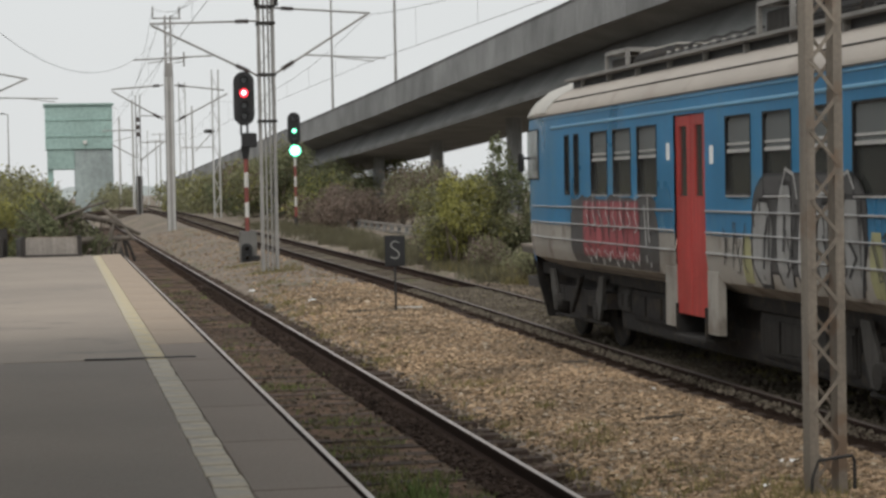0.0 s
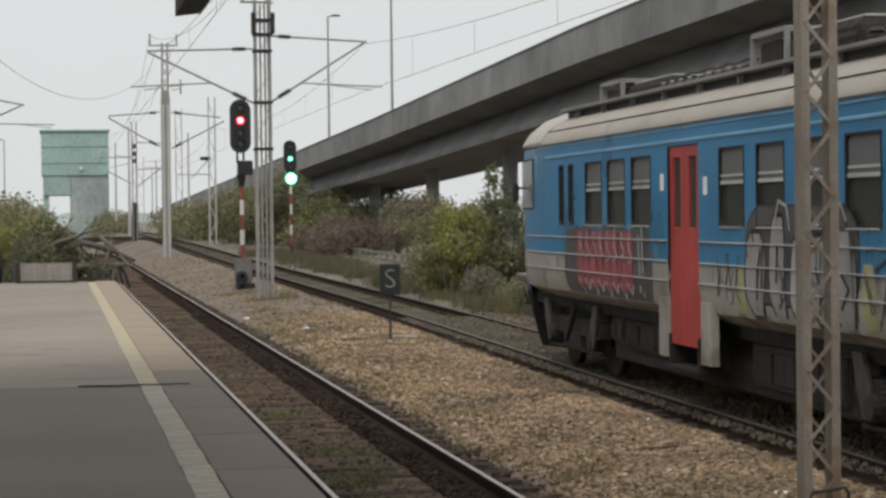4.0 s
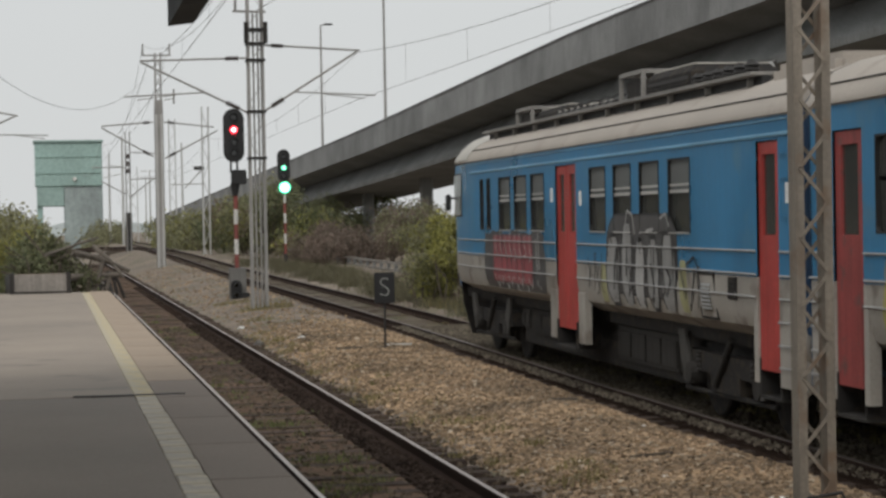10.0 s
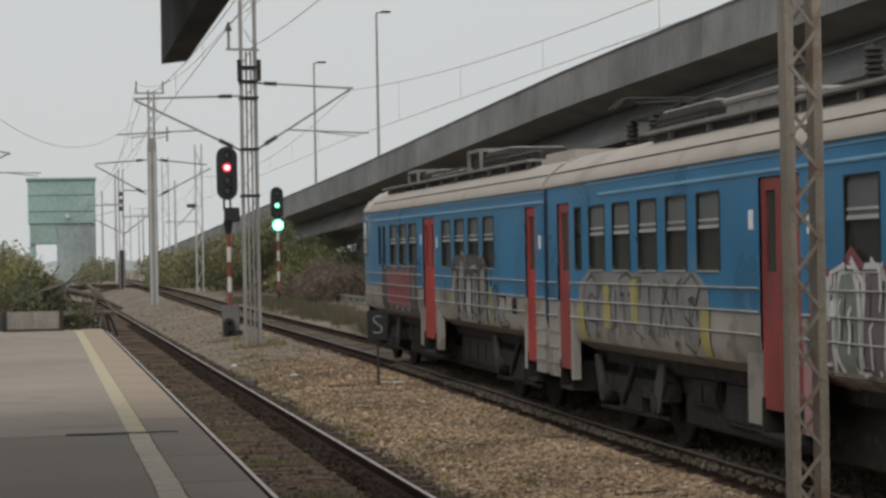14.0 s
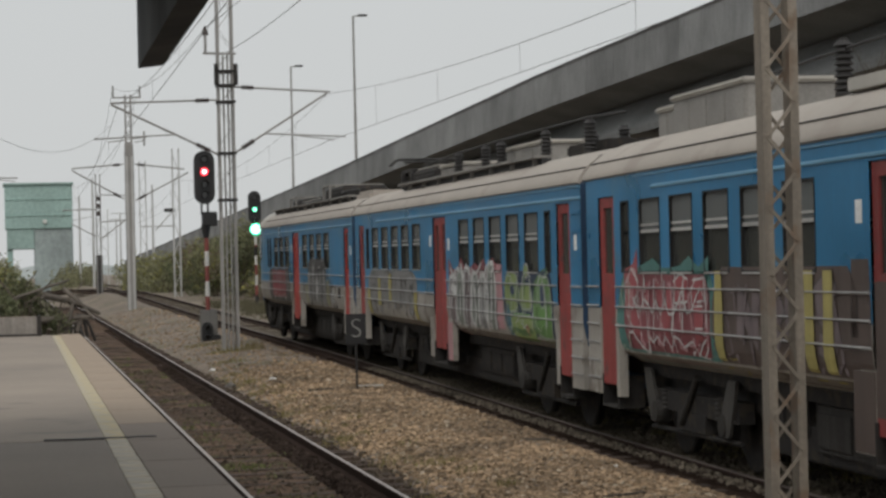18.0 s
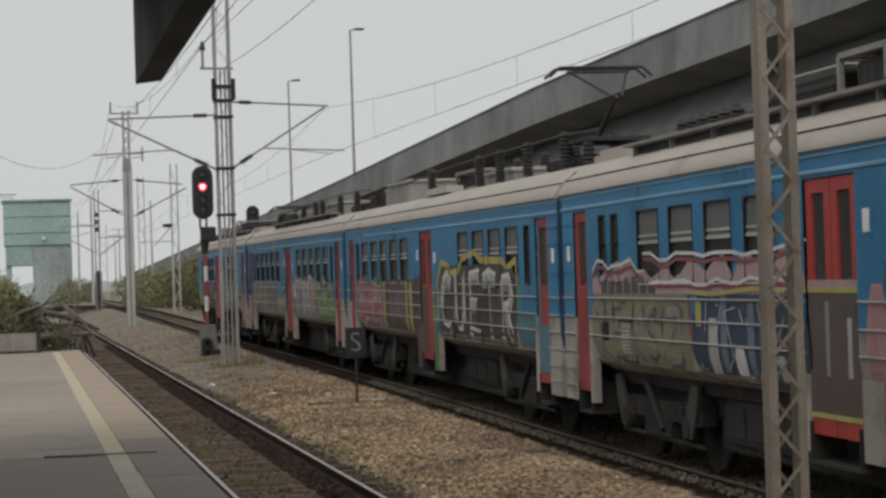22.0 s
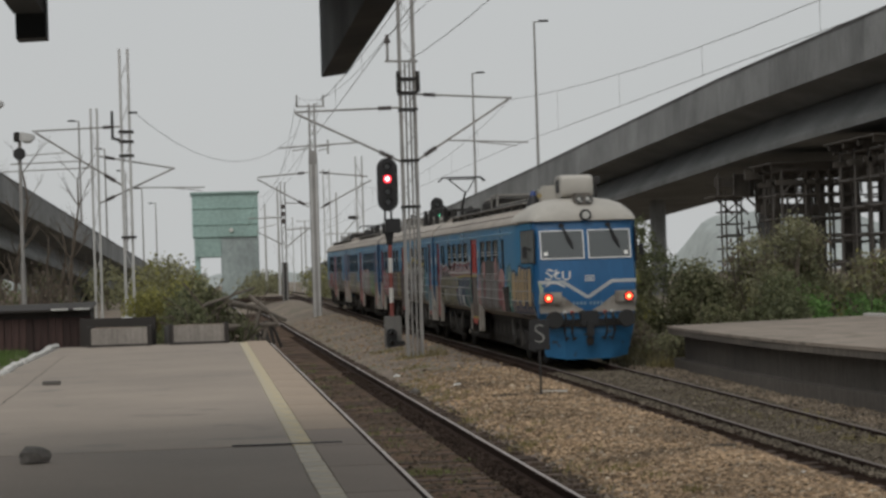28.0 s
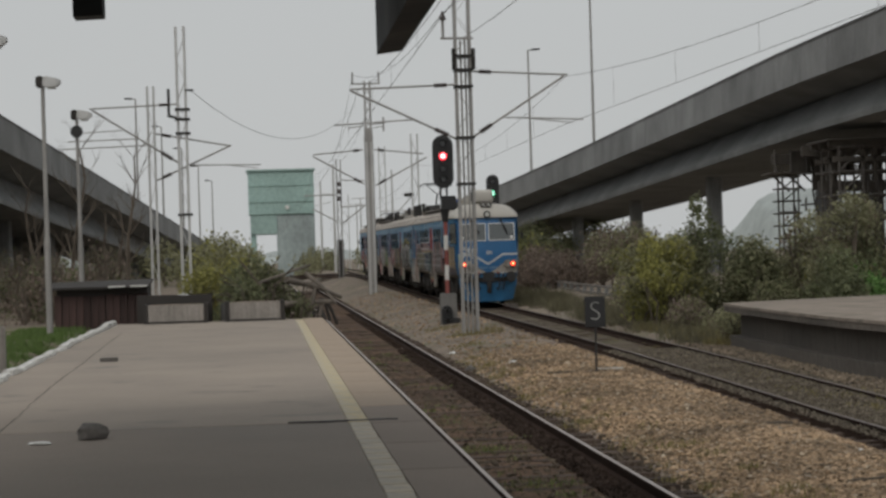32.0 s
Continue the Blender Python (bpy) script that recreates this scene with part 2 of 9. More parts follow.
def bump_at(x, y, size, amount):
    return amount * noise.noise((x / size, y / size, 3.7))


def smooth_step(v, a, b):
    k = min(1.0, max(0.0, (v - a) / (b - a)))
    return k * k * (3 - 2 * k)


def rise(y):
    """How far the far track climbs towards the bridge."""
    return 0.005 * (y - 28) * smooth_step(y, 24, 40) if y < 200 else 0.86


def ground_z(x, y):
    z = -0.17
    z += 0.13 * smooth_step(x, 4.2, 5.2) * (1 - smooth_step(x, 6.2, 7.3 + 0.012 * y)) * (1 - 0.4 * smooth_step(y, 45, 80))
    z += 0.85 * (1 - smooth_step(x, -4.6, -3.4)) * (1 - smooth_step(-x, 14, 30))
    z += 0.8 * smooth_step(x, 16.6, 18.5) * (1 - smooth_step(x, 40, 60)) * (1 - 0.55 * smooth_step(y, 50, 75))
    z += 0.25 * smooth_step(x, 11.6, 14) * (1 - smooth_step(x, 18, 24)) * smooth_step(y, 50, 60)
    z += rise(y) * smooth_step(x, 4.4, 6.8)
    z += bump_at(x, y, 1.1, 0.025) + bump_at(x, y, 5, 0.05)
    # hollows that hold the two track beds
    z -= 0.14 * (1 - smooth_step(abs(x - NEAR_X), 1.0, 1.35)) + 0.14 * (1 - smooth_step(abs(x - far_line(y)), 1.1, 1.45))
    return z


def spaced(pieces):
    out = []
    for a, b, n in pieces:
        out += [a + (b - a) * i / n for i in range(n)]
    return out + [pieces[-1][1]]


xs = spaced([(-1500, -60, 8), (-60, -8, 18), (-8, 24, 96), (24, 80, 18), (80, 1500, 8)])
ys = spaced([(-400, 0, 4), (0, 80, 160), (80, 200, 60), (200, 2600, 14)])
verts = [(x, y, ground_z(x, y)) for y in ys for x in xs]
faces = [(j * len(xs) + i, j * len(xs) + i + 1, (j + 1) * len(xs) + i + 1, (j + 1) * len(xs) + i) for j in range(len(ys) - 1) for i in range(len(xs) - 1)]
me = bpy.data.meshes.new("ground")
me.from_pydata(verts, [], faces)
me.shade_smooth()
me.materials.append(EARTH)
tagged(new("ground", me), "brown earth and fine gravel with thin weeds", "ground", kind="structure")


def strip_sheet(name, centre, half, y0, y1, z, mat, label, climb=lambda y: 0.0):
    """A gently uneven bed along a track."""
    cols, rows_n = 14, int((y1 - y0) / 0.4)
    pts, quads = [], []
    for j in range(rows_n + 1):
        y = y0 + (y1 - y0) * j / rows_n
        for i in range(cols + 1):
            u = -1 + 2 * i / cols
            x = centre(y) + u * half
            pts.append((x, y, z + climb(y) - 0.16 * max(0, abs(u) - 0.75) / 0.25 + bump_at(x, y, 0.35, 0.018)))
    for j in range(rows_n):
        for i in range(cols):
            a = j * (cols + 1) + i
            quads.append((a, a + 1, a + cols + 2, a + cols + 1))
    data = bpy.data.meshes.new(name)
    data.from_pydata(pts, [], quads)
    data.shade_smooth()
    data.materials.append(mat)
    return tagged(new(name, data), label, "ground", kind="structure")


TRACK_BED_DARK = material("oily_track_bed", (0.125, 0.085, 0.062), 1.0, gloss=0.03, stain=0.3, stain_size=0.8, grain=0.3, grain_size=18, spot=(0.062, 0.066, 0.032), spot_amount=0.15, bump=0.8)
TRACK_BED_FAR = material("weedy_track_bed", (0.13, 0.108, 0.082), 0.95, gloss=0.1, stain=0.25, stain_size=0.7, grain=0.3, grain_size=18, spot=(0.082, 0.078, 0.045), spot_amount=0.35, bump=0.8)
strip_sheet("track_bed", lambda y: NEAR_X, 1.35, -12, 140, -0.150, TRACK_BED_DARK, "dark oily ballast bed with weeds between the rails")
strip_sheet("track_bed", lambda y: far_line(y), 1.2, -12, 200, -0.15, TRACK_BED_FAR, "greenish brown ballast bed between the rails", lambda y: rise(y) - 0.07 * (1 - smooth_step(y, 90, 140)))


# Strip colour holds grease and also the dark shade beside the rails.
GREASE_SHADE_STRIP = material("grease_and_rust_strip", (0.034, 0.024, 0.019), 1.0, gloss=0.0, stain=0.3, stain_size=1.2, grain=0.3, grain_size=25, bump=0.6)
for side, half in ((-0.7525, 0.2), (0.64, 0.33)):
    strip_sheet("oily_strip", lambda y, e=side: NEAR_X + e, half, -12, 90, -0.138, GREASE_SHADE_STRIP, "dark greasy ballast and rail shade along the foot of a rail")


# On the far track the strips paint in the rails' shaded sides.
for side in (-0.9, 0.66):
    strip_sheet("oily_strip", lambda y, e=side: far_line(y) + e, 0.17, -12, 90, -0.138, GREASE_SHADE_STRIP, "dark greasy ballast and rail shade along the foot of a rail", lambda y: rise(y) - 0.07)


# ---------------------------------------------------------------- tracks
RAIL_OUTLINE = [(-0.07, -0.15), (0.07, -0.15), (0.07, -0.135), (0.012, -0.11), (0.012, -0.045), (0.032, -0.035), (0.032, -0.006), (0.024, 0.0), (-0.024, 0.0), (-0.032, -0.006), (-0.032, -0.035), (-0.012, -0.045), (-0.012, -0.11), (-0.07, -0.135)]


def rail_mesh(line, side, y0, y1, step, head, climb):
    bm = bmesh.new()
    rings = []
    n = max(1, int((y1 - y0) / step))
    for i in range(n + 1):
        y = y0 + (y1 - y0) * i / n
        rings.append([(line(y) + side + x, y, z + climb(y)) for x, z in RAIL_OUTLINE])
    bm_loft(bm, rings)
    bmesh.ops.recalc_face_normals(bm, faces=bm.faces[:])
    bm.faces.ensure_lookup_table()
    for f in bm.faces:
        if f.normal.z > 0.6 and f.calc_center_median().z > -0.003 + min(climb(f.calc_center_median().y), climb(f.calc_center_median().y - 4)):
            f.material_index = 1
    return mesh_of(bm, "rail", (RAIL_SIDE, head))


def track(line, y0, y1, head, label, climb=lambda y: 0.0):
    root = thing("railway_track", label, "track", kind="structure")
    for side in (-0.7525, 0.7525):
        ob = new("rail", rail_mesh(line, side, y0, y1, 8.0, head, climb))
        ob.parent = root
    timber = part("sleeper", box(-1.27, -0.125, -0.10, 1.27, 0.125, 0.06, 0.012), SLEEPER, root, at=pose(line(y0), y0 + 0.3, -0.215))
    chair = part("rail_chair", box(-0.17, -0.08, 0.0, 0.17, 0.08, 0.018), RAIL_SIDE, root, at=pose(line(y0) - 0.7525, y0 + 0.3, -0.152))
    like(chair, root, pose(line(y0) + 0.7525, y0 + 0.3, -0.152))
    y = y0 + 0.9
    rnd = random.Random(5)
    while y < min(y1, y0 + 165):
        like(timber, root, pose(line(y) + rnd.uniform(-0.05, 0.05), y, climb(y) - 0.205 + rnd.uniform(-0.018, 0.012), 0, 0, rnd.uniform(-1.5, 1.5)))
        if y < 60:
            for side in (-0.7525, 0.7525):
                like(chair, root, pose(line(y) + side, y, climb(y) - 0.152))
        y += 0.6
    return root


near_line = lambda y: NEAR_X
track(near_line, -11.7, 320, RAIL_TOP, "rusty rails with bright worn heads on dark timber sleepers")
track_rise = lambda y: rise(y) - 0.07 * (1 - smooth_step(y, 90, 140))
track(far_line, -11.4, 320, RAIL_TOP_DULL, "dull brown rails on timber sleepers, nearly level with the bed", track_rise)
cross_line = lambda y: 8.7 - 0.12 * max(0, y - 172) - 0.06 * max(0, min(y, 172) - 160)
track(cross_line, 150.0, 262, RAIL_TOP_DULL, "dull rails of a crossover curving towards the bridge", lambda y: rise(y) * (1 - smooth_step(y, 185, 240)))


# ---------------------------------------------------------------- platforms
COPING_GREY = material("grey_platform_edge_slab", (0.262, 0.219, 0.187), 0.9, gloss=0.25, stain=0.14, stain_size=0.5, grain_size=50)
STRIP_Y = 18.0
PALE_LINE = material("stripe_worn_to_pale_grey", (0.52, 0.46, 0.35), 0.8, stain=0.22, stain_size=1.4, each=0.13, spot=(0.40, 0.37, 0.32), spot_amount=0.6)


def platform_near():
    root = thing("platform", "worn asphalt station platform with a yellow safety line", "platform", kind="structure")
    end = 49.7
    part("asphalt_surface", box(-3.45, 18.29, 0.2, 0.692, end, PLATFORM_Z), ASPHALT, root)
    part("asphalt_surface", box(-3.45, -12, 0.2, 0.692, 18.285, PLATFORM_Z - 0.004), ASPHALT_NEAR, root, "darker asphalt of the nearer part")
    bm = bmesh.new()
    rnd = random.Random(77)
    seam = [(-2.96, 43.5), (-2.69, 31.4), (-2.55, 24.4), (-2.37, 19.6), (-2.33, 18.4)]
    for (xa, ya), (xb, yb) in zip(seam, seam[1:]):
        n = max(1, int((ya - yb) / 0.5))
        for i in range(n):
            u, v = i / n, (i + 0.98) / n
            wob, w = rnd.uniform(-0.012, 0.012), rnd.uniform(0.003, 0.011)
            bm_bar(bm, (xa + (xb - xa) * u + wob, ya + (yb - ya) * u, PLATFORM_Z), (xa + (xb - xa) * v + wob, ya + (yb - ya) * v, PLATFORM_Z), w * 2, 0.006)
    part("seam", bm, JOINT, root, "thin dark crack along the asphalt")
    # edge slabs, each a piece of its own beside the track
    slab = part("edge_slab", box(0, 0, -0.16, 0.482, 1.985, 0.0, 0.006), COPING, root, at=pose(0.873, -12, PLATFORM_Z + 0.003))
    grey = part("edge_slab", box(0, 0, -0.16, 0.482, 1.985, 0.0, 0.006), COPING_GREY, root, at=pose(0.873, -10, PLATFORM_Z + 0.003))
    y = -8
    while y < end - 1.9:
        like(slab if y > STRIP_Y else grey, root, pose(0.873, y, PLATFORM_Z + 0.003))
        y += 2.0
    part("edge_slab", box(0, 0, -0.16, 0.482, end - y, 0.0, 0.006), COPING, root, at=pose(0.873, y, PLATFORM_Z + 0.003))
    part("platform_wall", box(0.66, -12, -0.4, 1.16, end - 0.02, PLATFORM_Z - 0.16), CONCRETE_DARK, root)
    stripe = part("yellow_line", box(0, 0, -0.02, 0.176, 0.995, 0.004, 0.003), YELLOW_LINE, root, "worn yellow safety stripe", at=pose(0.695, -12, PLATFORM_Z))
    pale = part("yellow_line", box(0, 0, -0.02, 0.176, 0.40, 0.004, 0.004), PALE_LINE, root, "faded stripe worn to pale grey", at=pose(0.695, -11, PLATFORM_Z))
    y, rnd = -10, random.Random(14)
    while y < end - 0.99:
        like(stripe if y > STRIP_Y else pale, root, pose(0.695 + (0 if y > STRIP_Y else rnd.uniform(-0.006, 0.006)), y, PLATFORM_Z))
        y += 1.0 if y > STRIP_Y else 0.42
    return root


platform_near()
kerb = thing("kerb", "broken white-painted concrete kerb along the grass", "kerb", kind="structure")
rnd = random.Random(8)
kerbstone = part("kerbstone", box(-0.075, 0.01, -0.3, 0.075, 0.985, 0.065, 0.02), WHITE_PAINT, kerb, at=pose(-3.36, 6, PLATFORM_Z))
y = 7.0
while y < 51:
    x = -3.36 - 0.011 * max(0, y - 24)
    like(kerbstone, kerb, pose(x + rnd.uniform(-0.03, 0.03), y, PLATFORM_Z + rnd.uniform(-0.03, 0.012), rnd.uniform(-0.8, 0.8), rnd.uniform(-3, 3), 0.6 + rnd.uniform(-1.0, 1.0)))
    y += 1.0


# Wall and slab edge darkened in colour for the shade below the platform top.
SHADED_WALL = material("soot_brown_platform_wall", (0.095, 0.083, 0.072), 0.92, stain=0.3, stain_size=0.4, streak=0.3, grain_size=9)
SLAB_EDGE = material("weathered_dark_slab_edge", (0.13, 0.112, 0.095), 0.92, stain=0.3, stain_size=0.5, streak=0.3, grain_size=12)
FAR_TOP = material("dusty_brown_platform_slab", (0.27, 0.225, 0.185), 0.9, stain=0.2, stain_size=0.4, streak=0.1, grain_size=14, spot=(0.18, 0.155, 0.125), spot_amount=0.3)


def platform_far():
    root = thing("platform", "bare concrete platform beside the far track", "platform", kind="structure")
    outline = [(11.6, -12), (17.0, -12), (17.1, 53.0), (11.0, 49.6), (10.78, 46.5), (10.62, 42.0), (10.56, 38.0), (10.74, 34.0), (11.2, 26.0)]

    def slab(z0, z1, inset):
        bm = bmesh.new()
        cx = 14
        ring = [(x + (inset if x < cx else 0), y - (inset if y > 48 else 0)) for x, y in outline]
        bm_loft(bm, [[(x, y, z0) for x, y in ring], [(x, y, z1) for x, y in ring]])
        return bm
    part("platform_slab", slab(0.87, 0.93, 0.0), FAR_TOP, root)
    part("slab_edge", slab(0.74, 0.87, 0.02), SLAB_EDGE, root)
    part("platform_wall", slab(-0.4, 0.74, 0.35), SHADED_WALL, root)
    part("plinth", slab(-0.4, 0.16, 0.12), SHADED_WALL, root)
    bm = bmesh.new()
    for i in range(36):
        y = -10 + i * 1.75
        bm_box(bm, 16.98, y, 0.7, 17.14, y + 1.7, 1.0)
    part("kerb", bm, WHITE_PAINT, root, "white-painted kerb along the back edge")
    return root


platform_far()


# ---------------------------------------------------------------- viaducts
PANEL = material("weathered_parapet_concrete", (0.236, 0.238, 0.235), 0.9, stain=0.25, stain_size=0.35, streak=0.25, grain_size=12, each=0.13)


def viaduct(edge_x, lean, mirror, name_label, y0, y1, pier_ys, columns, lip=-1.85, soffit=-4.32, bend=0.0):
    """A road viaduct whose track-side edge runs at x = edge_x + lean * y and sinks with distance."""
    root = thing("viaduct", name_label, "viaduct", kind="structure")
    top = lambda y: 14.95 - 0.0378 * y + bend * (0.006 * max(0, y - 150) - 0.0135 * max(0, 96 - y))
    s = mirror

    def run(outline, name, mat, label="", step=8.0):
        bm = bmesh.new()
        n = int((y1 - y0) / step)
        bm_loft(bm, [[(edge_x + lean * y + s * u, y, top(y) + w) for u, w in outline] for y in [y0 + (y1 - y0) * i / n for i in range(n + 1)]])
        return part(name, bm, mat, root, label)
    run([(0.35, -1.05), (10.0, -1.05), (10.0, lip + 0.1), (7.9, lip - 0.3), (2.2, lip - 0.3), (0.35, lip + 0.1)], "deck", CONCRETE)
    run([(2.6, lip - 0.25), (8.2, lip - 0.25), (8.4, soffit), (1.3, soffit), (1.28, soffit + 0.27), (1.75, soffit + 0.82), (2.3, soffit + 1.4)], "box_girder", CONCRETE)
    # edge panels with open joints
    n = int((y1 - y0) / 4.0)
    for i in range(n):
        ya, yb = y0 + 4.0 * i + 0.015, y0 + 4.0 * (i + 1) - 0.015
        bm = bmesh.new()
        bm_loft(bm, [[(edge_x + lean * y + s * u, y, top(y) + w) for u, w in ((0, lip), (0.35, lip), (0.35, 0.0), (0.05, 0.0))] for y in (ya, yb)])
        part("parapet_panel", bm, PANEL, root)
    run([(9.65, lip), (10.0, lip), (10.0, 0.0), (9.65, 0.0)], "parapet", CONCRETE)
    run([(0.0, 0.0), (0.4, 0.0), (0.4, 0.07), (0.0, 0.07)], "coping", CONCRETE_DARK)
    for y in pier_ys:
        for u in columns:
            part("pier", extruded_column(edge_x + lean * y + s * u, y + (0 if u < 5 else 1.0), -0.5, top(y) + soffit + 0.2), CONCRETE, root)
    return root


def extruded_column(x, y, z0, z1):
    bm = bmesh.new()
    outline = [(-0.43, -0.3), (-0.3, -0.43), (0.3, -0.43), (0.43, -0.3), (0.43, 0.3), (0.3, 0.43), (-0.3, 0.43), (-0.43, 0.3)]
    bm_loft(bm, [[(x + a, y + b, z) for a, b in outline] for z in (z0, z1)])
    return bm


viaduct(28.5, -0.040, 1, "long grey concrete road viaduct sinking away beyond the tracks", 10, 322, (37.4, 59.4, 81.4, 103.4, 125.4, 147.4, 169.4, 191.4, 213.4), (4.0,), -1.70, -3.74, 1.0)
viaduct(-19.0, 0.043, -1, "grey concrete road viaduct on the other side of the station", 50, 330, (80, 100, 120, 140, 160, 180, 200, 220), (4.0, 6.6))


# Wall added as a stand-in for the dark shade below this viaduct.
shade_backing = thing("infill_wall", "dark wall standing in for shade under the viaduct", "wall", kind="structure")
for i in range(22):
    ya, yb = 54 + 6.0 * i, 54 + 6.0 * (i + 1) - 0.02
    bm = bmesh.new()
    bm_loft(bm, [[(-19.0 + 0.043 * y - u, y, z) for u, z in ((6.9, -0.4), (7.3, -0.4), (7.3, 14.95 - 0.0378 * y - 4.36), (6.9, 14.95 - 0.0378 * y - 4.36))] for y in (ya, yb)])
    part("wall_panel", bm, CONCRETE_DARK, shade_backing)

# ---------------------------------------------------------------- plants
LEAF_YELLOW = leaf_material("yellowing_leaves", (0.30, 0.29, 0.095))
# Green and olive leaves lightened and greyed in colour for the haze.
LEAF_GREEN = leaf_material("dark_green_leaves", (0.152, 0.167, 0.088))
LEAF_GREY = leaf_material("dusty_olive_leaves", (0.252, 0.248, 0.145))
LEAF_BRIGHT = leaf_material("fresh_creeper_leaves", (0.135, 0.25, 0.075))
LEAF_BROWN = leaf_material("dry_brown_leaves", (0.225, 0.175, 0.142))


def leaf_mesh(name, mat, clumps, count, size, seed):
    """Many small bent leaves scattered through ellipsoid clumps (x, y, z, rx, ry, rz), thicker towards their skins."""
    rng = np.random.default_rng(seed)
    c = np.array(clumps, float)
    weight = (c[:, 3] * c[:, 5]) ** 0.9
    pick = rng.choice(len(c), count, p=weight / weight.sum())
    d = rng.normal(size=(count, 3))
    d /= np.linalg.norm(d, axis=1)[:, None]
    r = rng.uniform(0.25, 1.0, count) ** 0.45 * (1 + 0.16 * rng.normal(size=count))
    at = c[pick, :3] + d * r[:, None] * c[pick, 3:]
    at[:, 2] = np.maximum(at[:, 2], 0.0 + rng.uniform(0, 0.3, count) - 0.2)
    u = rng.normal(size=(count, 3))
    u /= np.linalg.norm(u, axis=1)[:, None]
    w = np.cross(u, rng.normal(size=(count, 3)))
    w /= np.linalg.norm(w, axis=1)[:, None]
    s = size * rng.uniform(0.55, 1.35, count)[:, None]
    n = np.cross(u, w) * 0.18 * s
    pts = np.stack([at - u * s, at + w * s * 0.45 + n, at + u * s, at - w * s * 0.45 + n], 1).reshape(-1, 3)
    faces = [(i, i + 1, i + 2, i + 3) for i in range(0, 4 * count, 4)]
    data = bpy.data.meshes.new(name)
    data.from_pydata(pts.tolist(), [], faces)
    data.materials.append(mat)
    return data


def limbs(bm, base, height, spread_by, n, rnd, r=0.03, bend=0.25):
    """Stems that fork upward from a base."""
    for _ in range(n):
        a = rnd.uniform(0, math.tau)
        tip = Vector((base[0] + spread_by * math.cos(a) * rnd.uniform(0.3, 1), base[1] + spread_by * math.sin(a) * rnd.uniform(0.3, 1), base[2] + height * rnd.uniform(0.6, 1)))
        start = Vector(base)
        mid = start.lerp(tip, 0.5) + Vector((rnd.uniform(-bend, bend), rnd.uniform(-bend, bend), 0.1 * height))
        bm_rod(bm, start, mid, r, r * 0.7, 6), bm_rod(bm, mid, tip, r * 0.7, r * 0.25, 5)
        for _ in range(2):
            e = tip + Vector((rnd.uniform(-0.5, 0.5), rnd.uniform(-0.5, 0.5), rnd.uniform(0.0, 0.5))) * spread_by * 0.6
            bm_rod(bm, mid, e, r * 0.45, r * 0.15, 5)


def bush(label, clumps, parts, seed, stems=10, name="bush", group="bushes beside the tracks"):
    """parts: (material, share of the clumps, leaves, leaf size)."""
    rnd = random.Random(seed)
    root = thing(name, label, "bush", group)
    for x, y, z, rx, ry, rz in clumps:
        bm = bmesh.new()
        limbs(bm, (x, y, max(-0.1, ground_z(x, y) - 0.05)), z + rz * 0.7, rx * 0.8, max(2, stems // len(clumps)), rnd)
        part("stem", bm, BARK, root)
    for i, (mat, picks, count, size) in enumerate(parts):
        ob = new("foliage", leaf_mesh("foliage", mat, [clumps[k] for k in picks], count, size, seed * 10 + i))
        ob.parent = root
    return root


def many(x0, x1, y0, y1, z0, z1, r0, r1, n, seed):
    rnd = random.Random(seed)
    out = []
    for _ in range(n):
        r = rnd.uniform(r0, r1)
        out.append((rnd.uniform(x0, x1), rnd.uniform(y0, y1), rnd.uniform(z0, z1), r, r, r * rnd.uniform(0.7, 1.1)))
    return out


# the tall bush beyond the far platform's end
c = many(10.3, 12.2, 58, 62, 0.5, 2.1, 0.35, 0.7, 9, 1) + many(12.0, 14.4, 57.5, 60.5, 0.5, 1.9, 0.45, 0.75, 12, 2) + [(12.5, 59, 3.0, 0.45, 0.45, 0.6), (12.4, 59, 3.55, 0.2, 0.2, 0.35), (12.9, 59.3, 2.4, 0.7, 0.6, 0.6), (12.2, 59, 2.3, 0.7, 0.6, 0.6), (11.6, 59.5, 2.1, 0.6, 0.6, 0.5), (13.5, 59, 1.9, 0.6, 0.6, 0.5)]
bush("tall shrub with yellow-green and dark green leaves", c, [(LEAF_YELLOW, range(0, 9), 1600, 0.065), (LEAF_GREY, range(0, 21), 11500, 0.065), (LEAF_GREEN, range(9, 27), 8600, 0.065)], 1, 40)
# hedge behind the far platform
c = many(14.0, 17.5, 57, 61, 0.4, 1.9, 0.6, 0.95, 13, 3) + many(15.2, 21.8, 56, 60, 0.8, 2.0, 0.7, 1.0, 14, 4) + many(16.4, 21.5, 56.5, 59, 1.7, 2.3, 0.5, 0.8, 5, 24) + many(15.5, 17.4, 57, 59, 2.4, 3.2, 0.5, 0.8, 7, 25)
bush("loose olive-green hedge of scrub", c, [(LEAF_GREY, range(0, 13), 8840, 0.069), (LEAF_GREY, range(13, 39), 12200, 0.069), (LEAF_BROWN, range(13, 39, 2), 4400, 0.069), (LEAF_YELLOW, range(10, 24), 3060, 0.069), (LEAF_GREEN, range(13, 32, 3), 3400, 0.069)], 2, 50)
c = many(15.2, 24, 53.5, 57, 0.7, 1.5, 0.45, 0.75, 16, 5)
bush("bright green creepers over low scrub", c, [(LEAF_BRIGHT, range(0, 16, 2), 5440, 0.073), (LEAF_GREEN, range(1, 16, 2), 5100, 0.073)], 3, 24)
c = many(21, 33, 60, 72, 0.6, 2.6, 0.8, 1.4, 16, 6)
